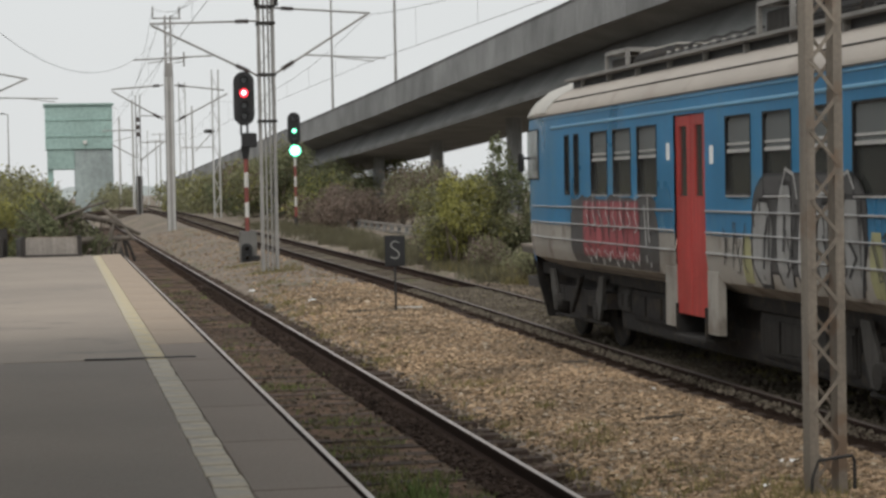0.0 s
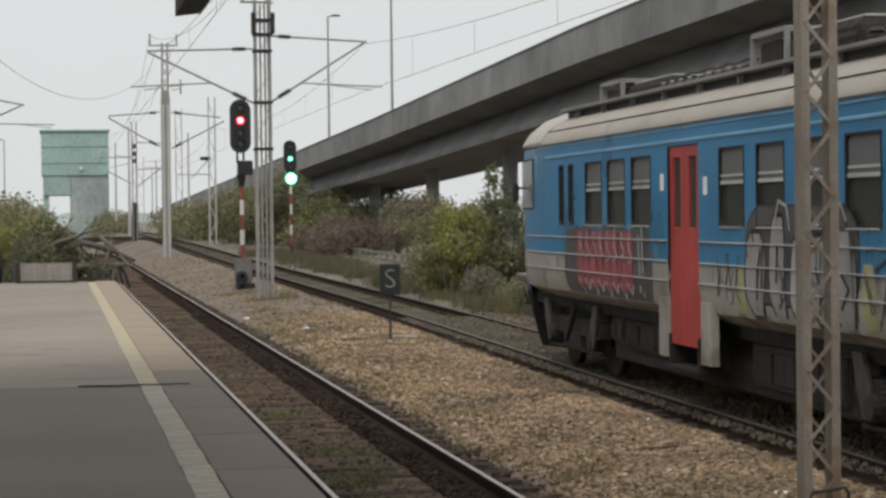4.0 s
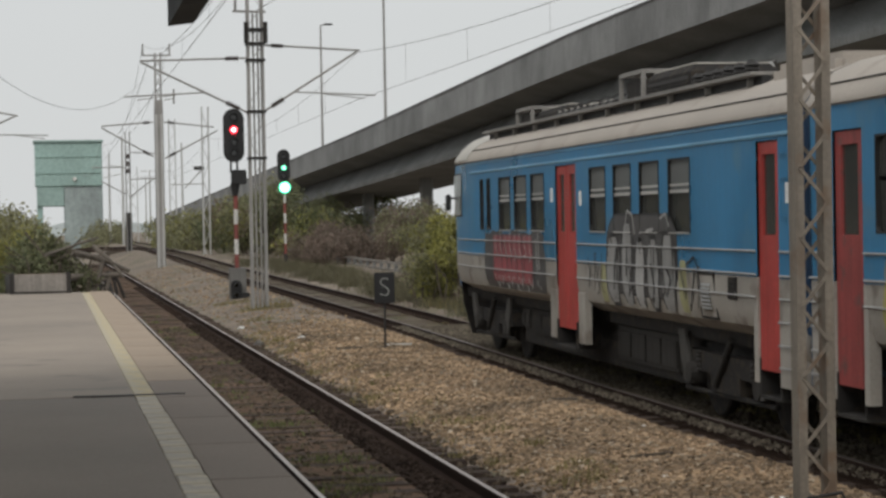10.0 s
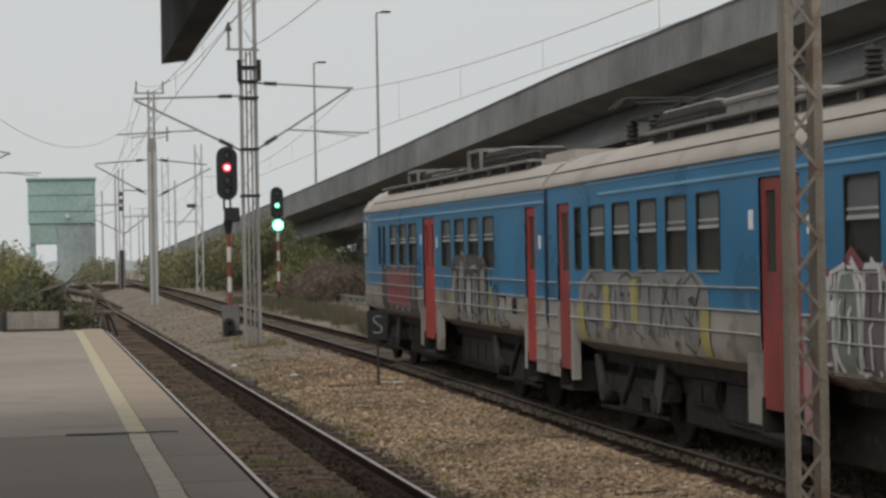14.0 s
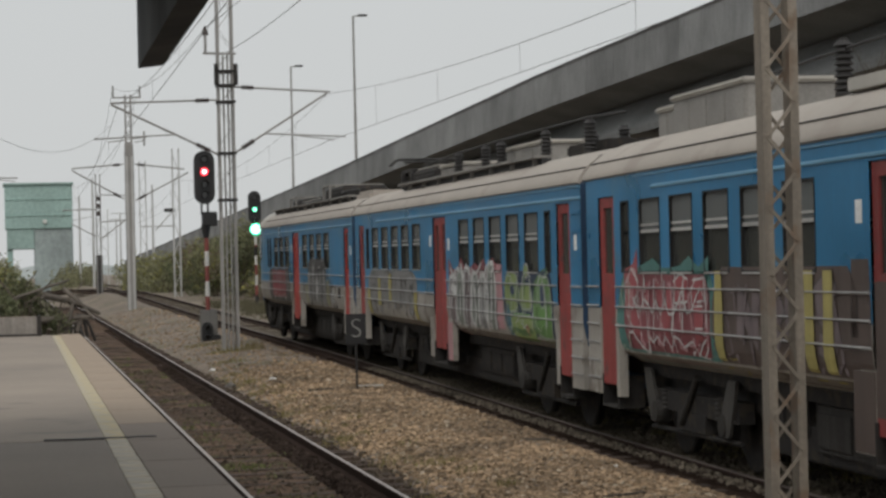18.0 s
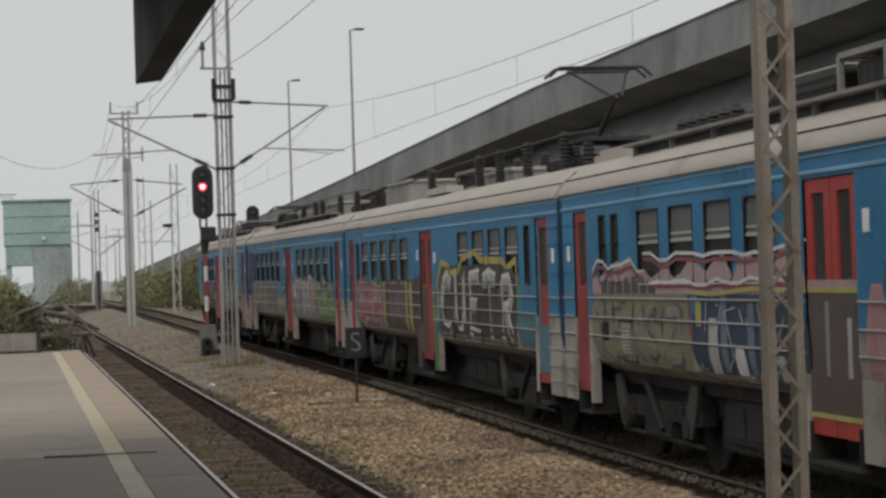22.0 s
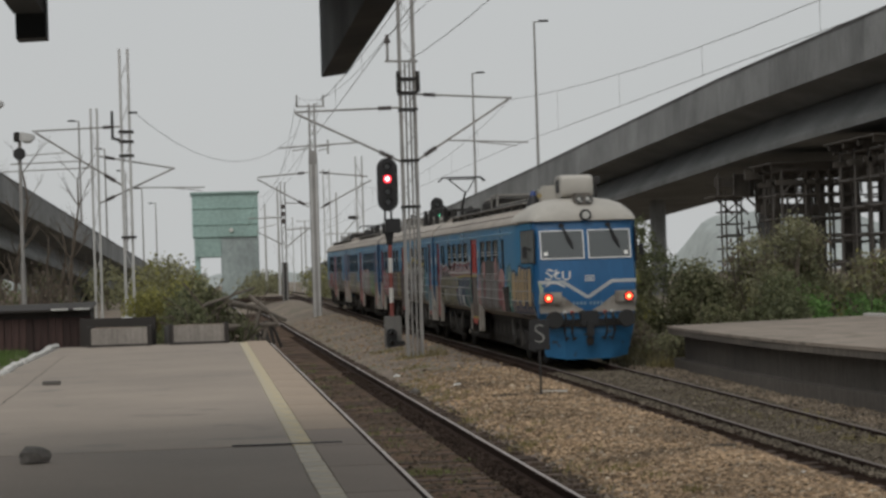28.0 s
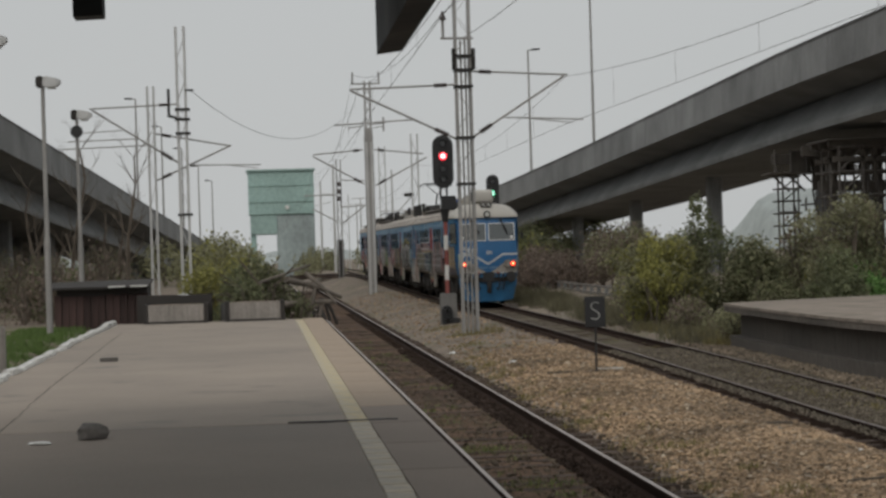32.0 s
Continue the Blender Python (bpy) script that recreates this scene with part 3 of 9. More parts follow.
bush("dark green thicket under the viaduct", c, [(LEAF_GREEN, range(16), 11050, 0.095), (LEAF_GREY, range(0, 16, 3), 2550, 0.095)], 4, 30)
# scrub between the far track and the viaduct, further on
c = many(12.9, 16, 64, 75, 0.2, 0.8, 0.45, 0.8, 16, 7)
bush("low greyish olive scrub beside the far track", c, [(LEAF_GREY, range(16), 8840, 0.073), (LEAF_BROWN, range(0, 16, 2), 4080, 0.069)], 5, 36)
# Grey leaves give this thicket its haze by colour.
c = many(17.9, 22.5, 106, 115, 0.8, 2.1, 1.0, 1.4, 18, 61) + many(18.4, 22.5, 108, 115, 2.0, 2.7, 0.9, 1.4, 8, 62)
bush("haze-grey green thicket below the viaduct", c, [(LEAF_GREY, range(26), 12500, 0.10), (LEAF_BROWN, range(0, 26, 2), 6500, 0.10)], 61, 40)
c = many(10.75, 11.9, 57, 60, 1.5, 2.3, 0.35, 0.5, 8, 63) + many(10.7, 11.6, 57, 60, 0.5, 1.6, 0.4, 0.55, 6, 64)
bush("tall shrub with bright yellow autumn leaves", c, [(LEAF_YELLOW, range(14), 6400, 0.062), (LEAF_GREY, range(0, 14, 2), 2200, 0.062)], 63, 30)
c = many(12.9, 16.6, 98, 116, 0.6, 1.9, 0.7, 1.1, 20, 8)
bush("brownish leafless scrub beside the fence", c, [(LEAF_BROWN, range(20), 15000, 0.08), (LEAF_GREY, range(0, 20, 5), 1600, 0.08)], 6, 120)
c = many(12.6, 16.2, 126, 165, 0.8, 3.2, 1.2, 2.0, 20, 9) + many(12.8, 16, 128, 150, 3.2, 5.0, 1.0, 1.5, 9, 19) + many(11.9, 14, 155, 168, 1.5, 4.2, 1.2, 1.8, 9, 29)
bush("green trees and scrub along the line", c, [(LEAF_GREY, range(0, 38, 2), 13000, 0.129), (LEAF_GREEN, range(1, 38, 2), 11500, 0.129), (LEAF_BROWN, range(0, 16, 2), 4000, 0.12), (LEAF_YELLOW, range(0, 16), 4250, 0.129)], 7, 60)
c = many(9.5, 13.5, 168, 215, 0.6, 2.2, 1.4, 2.2, 12, 10)
bush("green scrub far along the line", c, [(LEAF_GREY, range(12), 6460, 0.172), (LEAF_YELLOW, range(0, 12, 2), 2550, 0.172)], 8, 30)
# Foliage added to close the gap that is only dark shade under the deck.
c = many(20.5, 28, 168, 186, 1.0, 3.2, 1.6, 2.2, 16, 66)
bush("added dark foliage standing in for shade beyond the viaduct piers", c, [(LEAF_GREEN, range(16), 9000, 0.17), (LEAF_GREY, range(0, 16, 2), 2600, 0.17)], 66, 40)
# brushwood and dry weeds in front of the far platform's end
c = many(10.9, 13.2, 50.2, 56, 0.05, 0.5, 0.3, 0.6, 16, 21)
bush("low heap of dry brushwood at the platform end", c, [(LEAF_BROWN, range(0, 16, 2), 3600, 0.05), (LEAF_GREY, range(16), 5200, 0.05)], 21, 60)
# left of the tracks
c = many(-2.4, -0.5, 72, 84, 0.4, 1.7, 0.7, 1.1, 15, 11)
bush("yellow-green bush beyond the platform end", c, [(LEAF_YELLOW, range(15), 12000, 0.073), (LEAF_GREY, range(0, 15, 2), 3000, 0.073)], 9, 36)
c = many(-1.3, 0.0, 60, 66, 0.2, 1.5, 0.4, 0.7, 9, 12)
bush("dark green plants behind the planters", c, [(LEAF_GREEN, range(9), 5440, 0.065), (LEAF_GREY, range(0, 9, 2), 2040, 0.065)], 10, 24)
c = many(-12, -4.6, 62, 82, 0.8, 2.1, 0.8, 1.3, 18, 13) + many(-12, -4.2, 58, 66, 0.7, 1.9, 0.6, 0.95, 18, 33)
bush("dark scrub below the viaduct", c, [(LEAF_GREEN, range(0, 36, 2), 5000, 0.075), (LEAF_BROWN, range(36), 11000, 0.06)], 11, 220)
c = many(-7, 1.2, 120, 190, 0.6, 2.4, 1.3, 2.2, 18, 14)
bush("greyish green scrub beside the bridge approach", c, [(LEAF_GREY, range(18), 8500, 0.146), (LEAF_YELLOW, range(0, 18, 3), 2550, 0.146)], 12, 40)
c = many(5.4, 8.8, 230, 275, 0.5, 2.2, 1.2, 2.0, 8, 15)
bush("pale green scrub below the tower", c, [(LEAF_GREY, range(8), 3740, 0.189)], 13, 16)


def bare_tree(x, y, height, seed, lean=0.0, limbs_each=4):
    rnd = random.Random(seed)
    root = thing("bare_tree", "slender leafless tree with thin grey twigs", "tree", "bare trees")
    z = ground_z(x, y) - 0.1
    trunk, twigs = bmesh.new(), bmesh.new()
    p, r = Vector((x, y, z)), 0.05 + 0.012 * height
    for i in range(6):
        q = p + Vector((rnd.uniform(-0.2, 0.2) + lean, rnd.uniform(-0.2, 0.2), height / 6))
        bm_rod(trunk, p, q, r, r * 0.78, 8)
        if i > 0:
            for _ in range(limbs_each):
                a = rnd.uniform(0, math.tau)
                e = q + Vector((math.cos(a), math.sin(a), 1.2)).normalized() * rnd.uniform(0.5, 1.5) * height / 6
                bm_rod(twigs, q, e, r * 0.35, r * 0.15, 5)
                for _ in range(4):
                    g = e + Vector((rnd.uniform(-0.5, 0.5), rnd.uniform(-0.5, 0.5), rnd.uniform(0.1, 0.7))) * height / 9
                    bm_rod(twigs, e.lerp(q, rnd.uniform(0, 0.5)), g, r * 0.14, r * 0.05, 4)
        p, r = q, r * 0.78
    part("trunk", trunk, BARK, root)
    part("crown", twigs, BARK, root)
    return root


rnd = random.Random(77)
for i in range(9):
    bare_tree(25.6 + i * 0.75 + rnd.uniform(-0.3, 0.3), 60 + rnd.uniform(-2, 5), rnd.uniform(6.5, 9), 100 + i)
# a dense row of slim dark trees beyond the viaduct, the last ones grown over with ivy
for i in range(10):
    bare_tree(33.9 + i * 0.42 + rnd.uniform(-0.15, 0.15), 88 + rnd.uniform(-1.5, 3), rnd.uniform(9.5, 12.5), 160 + i, 0.0, 7)
c = many(35.6, 38.0, 86.5, 90, 0.5, 7.0, 0.6, 1.1, 20, 26)
bush("dark ivy climbing over bare trunks beyond the viaduct", c, [(LEAF_GREEN, range(20), 15000, 0.10)], 26, 24, "ivy_thicket")
for i in range(6):
    bare_tree(-8.2 + i * 0.75 + rnd.uniform(-0.3, 0.3), 72 + rnd.uniform(-3, 5), rnd.uniform(3.4, 5.6), 130 + i)


def blades(name, spots, mat, label, height, seed):
    """Grass: thin upright blades in tufts (x, y, radius, count)."""
    rng = np.random.default_rng(seed)
    pts, faces = [], []
    for x, y, radius, count in spots:
        for _ in range(count):
            a, r = rng.uniform(0, math.tau), radius * math.sqrt(rng.uniform())
            px, py = x + r * math.cos(a), y + r * math.sin(a)
            z = max(ground_z(px, py), -0.15 if 1.6 < px < 10.6 else -1) - 0.01
            h, w = height * rng.uniform(0.4, 1.2), rng.uniform(0.006, 0.013)
            lx, ly = rng.normal(0, 0.35) * h, rng.normal(0, 0.35) * h
            b, k = rng.uniform(0, math.tau), len(pts)
            pts += [(px - w * math.cos(b), py - w * math.sin(b), z), (px + w * math.cos(b), py + w * math.sin(b), z), (px + lx, py + ly, z + h)]
            faces.append((k, k + 1, k + 2))
    data = bpy.data.meshes.new(name)
    data.from_pydata(pts, [], faces)
    data.materials.append(mat)
    tagged(new(name, data), label, "grass", kind="stuff")


rnd = random.Random(31)
spots = [(2.55 + rnd.uniform(-0.35, 0.75), 14 + 46 * rnd.random() ** 1.6, rnd.uniform(0.08, 0.28), rnd.randint(8, 30)) for _ in range(70)]
spots += [(2.75, 13.9, 0.4, 1500), (2.7, 14.6, 0.42, 1700), (2.8, 15.6, 0.4, 1000), (2.6, 15.2, 0.35, 800), (2.55, 16.3, 0.35, 420), (2.9, 17.4, 0.4, 320), (2.5, 19.3, 0.4, 200), (2.9, 22, 0.4, 160), (2.6, 26, 0.4, 160)]
moss_spots = [(2.75 + rnd.uniform(-0.3, 0.3), 13.6 + 7 * rnd.random() ** 1.6, rnd.uniform(0.1, 0.3), rnd.randint(30, 80)) for _ in range(60)]
moss_spots += [(4.5 + 1.3 * rnd.random() ** 2, 13.6 + 3.5 * rnd.random(), rnd.uniform(0.1, 0.3), rnd.randint(20, 60)) for _ in range(36)]
blades("moss", moss_spots, material("olive_moss", (0.15, 0.145, 0.06), 0.9, island=0.35, bump=0, grain_size=5), "low olive moss and weeds between the rails", 0.05, 47)
green_spots = [(2.65, 13.75, 0.4, 900), (2.75, 14.3, 0.38, 900), (2.7, 14.9, 0.32, 600), (2.62, 15.6, 0.25, 260), (2.8, 16.5, 0.25, 160)]
blades("green_weeds", green_spots, material("fresh_green_weeds", (0.125, 0.185, 0.05), 0.8, island=0.4, bump=0, grain_size=5), "fresh green weeds between the rails", 0.15, 48)
blades("track_grass", spots, GRASS, "green weeds growing between the sleepers", 0.085, 41)
spots = [(4.6 + rnd.uniform(-0.4, 0.5), 14 + 34 * rnd.random() ** 1.4, rnd.uniform(0.08, 0.25), rnd.randint(10, 40)) for _ in range(90)]
spots += [(5.2, 14.6, 0.5, 420), (5.6, 15.2, 0.4, 240), (4.9, 14.4, 0.5, 300), (5.9, 58.6, 0.8, 500), (6.2, 60.5, 0.7, 300), (5.6, 64.5, 0.7, 240), (5.0, 52, 0.5, 140)]
spots += [(9.2 + rnd.uniform(-0.5, 0.5), 20 + 40 * rnd.random(), rnd.uniform(0.1, 0.3), rnd.randint(10, 50)) for _ in range(120)]
blades("weeds", spots, GRASS_DRY, "yellowish weeds in the gravel between the tracks", 0.11, 42)
spots = [(-3.6 - 2.6 * rnd.random() ** 0.8, 24 + 30 * rnd.random(), 0.45, 70) for _ in range(330)]
blades("lawn", spots, material("lawn_blades", (0.085, 0.14, 0.03), 0.75, island=0.35, bump=0, grain_size=5), "green grass strip beside the platform", 0.13, 43)
spots = [(17.2 + 3 * rnd.random(), 34 + 20 * rnd.random(), 0.5, 60) for _ in range(160)]
verge_spots = [(10.7 + 2.2 * rnd.random(), 49 + 12 * rnd.random(), 0.4, 60) for _ in range(110)]
scrub_spots = [(10.35 + 2.6 * rnd.random(), 50 + 72 * rnd.random() ** 1.3, rnd.uniform(0.3, 0.7), rnd.randint(40, 110)) for _ in range(300)]
SCRUB = material("dull_weed_stalks", (0.115, 0.105, 0.062), 0.85, island=0.4, bump=0, grain_size=5)
blades("tall_weeds", scrub_spots, SCRUB, "tall dull weeds beside the far track", 0.42, 46)
blades("dry_weeds", verge_spots, GRASS_DRY, "dry grass and weeds beside the far track", 0.3, 45)
blades("verge", spots, LEAF_BRIGHT, "green weeds along the back of the far platform", 0.22, 44)


# ---------------------------------------------------------------- the train
CAR = 21.1                                  # from gangway middle to gangway middle
BLUE = material("faded_blue_train_paint", (0.034, 0.195, 0.375), 0.33, stain=0.2, stain_size=0.55, grain=0.03, grain_size=8, streak=0.07, bump=0.02, spot=(0.07, 0.21, 0.34), spot_amount=0.12)
# Rain strips lighter than the wall: their highlight is in the colour.
CORNICE_BLUE = material("light_blue_rain_strip", (0.15, 0.33, 0.47), 0.4, stain=0.2, stain_size=0.8, bump=0.02)
BLUE_DEEP = material("fresh_blue_cab_paint", (0.020, 0.112, 0.262), 0.38, stain=0.1, stain_size=1.0, grain=0.04, streak=0.1, bump=0.03)
TRAIN_GREY = material("dirty_grey_train_paint", (0.335, 0.312, 0.278), 0.55, stain=0.22, stain_size=0.7, grain=0.08, streak=0.05, bump=0.06, spot=(0.19, 0.165, 0.14), spot_amount=0.3)
TRAIN_ROOF = material("dusty_beige_roof_paint", (0.40, 0.36, 0.318), 0.75, stain=0.12, stain_size=0.4, grain=0.05, bump=0.04, spot=(0.345, 0.30, 0.262), spot_amount=0.2)
ROOF_WHITE = material("white_cab_roof_paint", (0.445, 0.425, 0.385), 0.65, stain=0.12, stain_size=0.9, grain=0.03, grain_size=6, bump=0.0)
DOOR_DULL = material("faded_dirty_red_door_paint", (0.29, 0.05, 0.047), 0.55, stain=0.22, stain_size=1.5, streak=0.3, spot=(0.15, 0.06, 0.055), spot_amount=0.15, bump=0.04)
DOOR_RED = material("red_door_paint", (0.41, 0.05, 0.043), 0.45, stain=0.15, stain_size=1.5, streak=0.2, bump=0.04)
UNDER = material("sooty_underframe", (0.031, 0.029, 0.028), 0.9, gloss=0.2, stain=0.3, stain_size=2.0, bump=0.2, spot=(0.05, 0.042, 0.034), spot_amount=0.35)
UNDER_GREY = material("dirty_equipment_box", (0.046, 0.043, 0.040), 0.85, gloss=0.2, stain=0.25, stain_size=1.5, streak=0.3, bump=0.15)
SAND_GREY = material("dusty_sand_box", (0.062, 0.058, 0.053), 0.85, stain=0.25, stain_size=2.0, streak=0.3, bump=0.1)
RUBBER = material("black_rubber", (0.022, 0.022, 0.022), 0.8, bump=0.05)
PANE = glass_material("dusty_dark_window_glass", (0.056, 0.058, 0.053), 0.14)
# Paler glass: the sky's reflection is put into its colour.
PANE_UP = glass_material("pale_dusty_vent_glass", (0.165, 0.175, 0.173), 0.2)
SCREEN = glass_material("windscreen_glass", (0.088, 0.098, 0.10), 0.1)
ALU = material("worn_aluminium_trim", (0.55, 0.54, 0.52), 0.45, 0.5, stain=0.1, bump=0.02)
PORCELAIN = material("brown_porcelain", (0.055, 0.042, 0.038), 0.4, stain=0.1, bump=0.0)
PAPER = material("white_paper", (0.78, 0.78, 0.76), 0.9, stain=0.05, bump=0.0)
RED_LIGHT = lamp_material("lit_red_tail_light", (1.0, 0.05, 0.02), 2.0)
RED_CORE = lamp_material("hot_lamp_core", (1.0, 0.42, 0.16), 3.5)


def paint(name, colour):
    """Faded spray paint, greyed further in colour for haze over the distant cars."""
    grey = sum(colour) / 3
    colour = tuple((0.72 * c + 0.28 * grey) * 0.88 for c in colour)
    return material(name, colour, 0.6, stain=0.15, stain_size=2.0, grain=0.06, bump=0.0, streak=0.15)


SPRAY = {k: paint("spray_" + k, c) for k, c in {
    "black": (0.035, 0.034, 0.036), "charcoal": (0.085, 0.08, 0.078), "grey": (0.26, 0.255, 0.245), "silver": (0.44, 0.43, 0.41), "white": (0.68, 0.68, 0.66), "ash": (0.33, 0.325, 0.31), "straw": (0.44, 0.42, 0.16),
    "red": (0.45, 0.05, 0.065), "wine": (0.30, 0.045, 0.06), "yellow": (0.52, 0.43, 0.06), "ochre": (0.50, 0.33, 0.12), "green": (0.16, 0.40, 0.06), "pale_green": (0.38, 0.48, 0.34),
    "teal": (0.05, 0.25, 0.22), "navy": (0.02, 0.05, 0.12), "pink": (0.58, 0.26, 0.28), "salmon": (0.50, 0.22, 0.21), "brown": (0.115, 0.075, 0.06), "olive": (0.25, 0.235, 0.13), "mauve": (0.20, 0.145, 0.15), "rose": (0.46, 0.30, 0.31), "umber": (0.075, 0.06, 0.05), "sea": (0.055, 0.20, 0.28), "slate": (0.12, 0.19, 0.26), "moss": (0.10, 0.24, 0.05), "lime": (0.30, 0.42, 0.08), "pale_grey_green": (0.24, 0.27, 0.22)}.items()}


def wall_half(z):
    """Half the body's width at height z."""
    if z >= 1.50:
        return 1.41
    if z >= 1.18:
        return 1.41 - 0.07 * ((1.50 - z) / 0.32) ** 2
    return 1.34 - 0.26 * (1.18 - z) / 0.14


class Side:
    """One side wall: places at d metres from the gangway and height z, out by some millimetres."""
    def __init__(self, sign, taper=None):
        self.sign, self.taper = sign, taper

    def inset(self, d):
        return 0.17 * max(0.0, (d - 18.1) / 2.3) ** 1.3 if self.taper else 0.0

    def __call__(self, d, z, out=0.0):
        return (self.sign * (wall_half(z) - self.inset(d) + out), d - CAR / 2, z)


def ribbon(bm, side, pts, width, out):
    """A flat painted stroke through points (d, z) on a wall."""
    n = len(pts)
    left, right = [], []
    for i, (d, z) in enumerate(pts):
        a, b = pts[max(i - 1, 0)], pts[min(i + 1, n - 1)]
        t = Vector((b[0] - a[0], b[1] - a[1])).normalized()
        w = width * (0.75 if i in (0, n - 1) else 1.0) / 2
        left.append(bm.verts.new(side(d - t.y * w, z + t.x * w, out)))
        right.append(bm.verts.new(side(d + t.y * w, z - t.x * w, out)))
    for i in range(n - 1):
        bm.faces.new((left[i], right[i], right[i + 1], left[i + 1]))


def blob(bm, side, d0, d1, z0, z1, out, rnd, wobble=0.10, roundness=0.5, rows=9):
    """A soft-edged painted patch."""
    w = d1 - d0
    p, q = rnd.uniform(0, 9), rnd.uniform(0, 9)
    made = []
    for i in range(rows + 1):
        k = i / rows
        z = z0 + (z1 - z0) * k
        pinch = roundness * 0.5 * w * (abs(2 * k - 1) ** 3.2)
        a = d0 + pinch * 0.6 + wobble * w * math.sin(p + 6 * k)
        b = d1 - pinch * 0.6 + wobble * w * math.sin(q + 5 * k)
        made.append((bm.verts.new(side(a, z, out)), bm.verts.new(side((a + b) / 2, z, out)), bm.verts.new(side(b, z, out))))
    for r, s in zip(made, made[1:]):
        bm.faces.new((r[0], r[1], s[1], s[0])), bm.faces.new((r[1], r[2], s[2], s[1]))


def strokes(car, side, colour, paths, width, out=0.016):
    for p in paths:
        bm = bmesh.new()
        ribbon(bm, side, p, width, out)
        part("graffiti_stroke", bm, SPRAY[colour], car)


def patch(car, side, colour, d0, d1, z0, z1, seed, out=0.004, wobble=0.05):
    bm = bmesh.new()
    blob(bm, side, d0, d1, z0, z1, out, random.Random(seed), wobble, 0.25)
    part("graffiti_patch", bm, SPRAY[colour], car)


LEVELS = (1.04, 1.10, 1.18, 1.26, 1.36, 1.50, 1.72, 1.97, 2.20, 3.06, 3.16, 3.40)


def side_wall(car, side, d0, d1, windows, doors, blue):
    """The wall as a shell with openings, split in a blue upper and a grey lower sheet."""
    cuts = sorted({d0, d1, *(v for w in windows for v in w), *(v for w in doors for v in w), *([18.1 + 0.46 * i for i in range(6)] if side.taper else [])})
    cuts = [c for c in cuts if d0 <= c <= d1]
    upper, lower = bmesh.new(), bmesh.new()
    inside = lambda mid, spans: any(a < mid < b for a, b in spans)
    for a, b in zip(cuts, cuts[1:]):
        mid = (a + b) / 2
        for z0, z1 in zip(LEVELS, LEVELS[1:]):
            if inside(mid, windows) and 2.2 <= z0 < 3.06:
                continue
            if inside(mid, doors) and z0 < 3.16:
                continue
            bm = upper if z0 >= 1.72 else lower
            bm.faces.new([bm.verts.new(side(d, z)) for d, z in ((a, z0), (b, z0), (b, z1), (a, z1))])
    for spans, z0, z1 in ((windows, 2.2, 3.06), (doors, 0.86, 3.16)):
        for a, b in spans:
            ring, reveal = ((a, z0), (b, z0), (b, z1), (a, z1)), bmesh.new()
            for (p, q), (r, s) in zip(ring, ring[1:] + ring[:1]):
                reveal.faces.new([reveal.verts.new(v) for v in (side(p, q), side(r, s), side(r, s, -0.09), side(p, q, -0.09))])
            part("opening_edge", reveal, RUBBER, car)
    for bm in (upper, lower):
        bmesh.ops.remove_doubles(bm, verts=bm.verts[:], dist=0.001)
    part("upper_side", upper, blue, car, smooth=True)
    part("lower_side", lower, TRAIN_GREY, car, smooth=True)


def wall_box(side, d0, d1, z0, z1, a, b):
    """A slab on the wall from a to b metres out of its surface."""
    bm = bmesh.new()
    corners = ((d0, z0), (d1, z0), (d1, z1), (d0, z1))
    bm_loft(bm, [[side(d, z, o) for d, z in corners] for o in (a, b)])
    return bm


def rounded_frame(side, d0, d1, z0, z1, w, r, a, b, n=4):
    """A frame of width w round an opening, its corners rounded inside by r."""
    bm = bmesh.new()
    outer = [(d0 - w, z0 - w), (d1 + w, z0 - w), (d1 + w, z1 + w), (d0 - w, z1 + w)]
    arcs = [(d0 + r, z0 + r, 180), (d1 - r, z0 + r, 270), (d1 - r, z1 - r, 0), (d0 + r, z1 - r, 90)]
    inner, rim = [], []
    for (cx, cz, start), corner in zip(arcs, outer):
        for i in range(n + 1):
            t = radians(start + 90 * i / n)
            inner.append((cx + r * math.cos(t), cz + r * math.sin(t)))
            rim.append(corner)
    rows_ = [[side(d, z, o) for d, z in ring] for ring, o in ((rim, a), (rim, b), (inner, b), (inner, a))]
    bm_loft(bm, rows_, caps=False)
    bmesh.ops.remove_doubles(bm, verts=bm.verts[:], dist=0.0005)
    return bm


def train_window(car, side, d0, d1, wide=True):
    frame_ob = part("window", rounded_frame(side, d0, d1, 2.2, 3.06, 0.02, 0.07, -0.03, 0.008), RUBBER, car)
    part("pane", wall_box(side, d0, d1, 2.2, 2.66, -0.05, -0.04), PANE, frame_ob)
    part("vent_pane", wall_box(side, d0, d1, 2.70, 3.06, -0.035, -0.028), PANE_UP if wide else PANE, frame_ob)
    if wide:
        part("glazing_bar", wall_box(side, d0, d1, 2.66, 2.70, -0.05, -0.01), ALU, frame_ob, "pale aluminium glazing bar")
        part("glazing_bar", wall_box(side, d0, d1, 2.745, 2.772, -0.035, -0.015), ALU, frame_ob, "pale aluminium glazing bar")
        part("window_sill", wall_box(side, d0 + 0.03, d1 - 0.03, 2.168, 2.186, 0.0, 0.022), ALU, frame_ob)


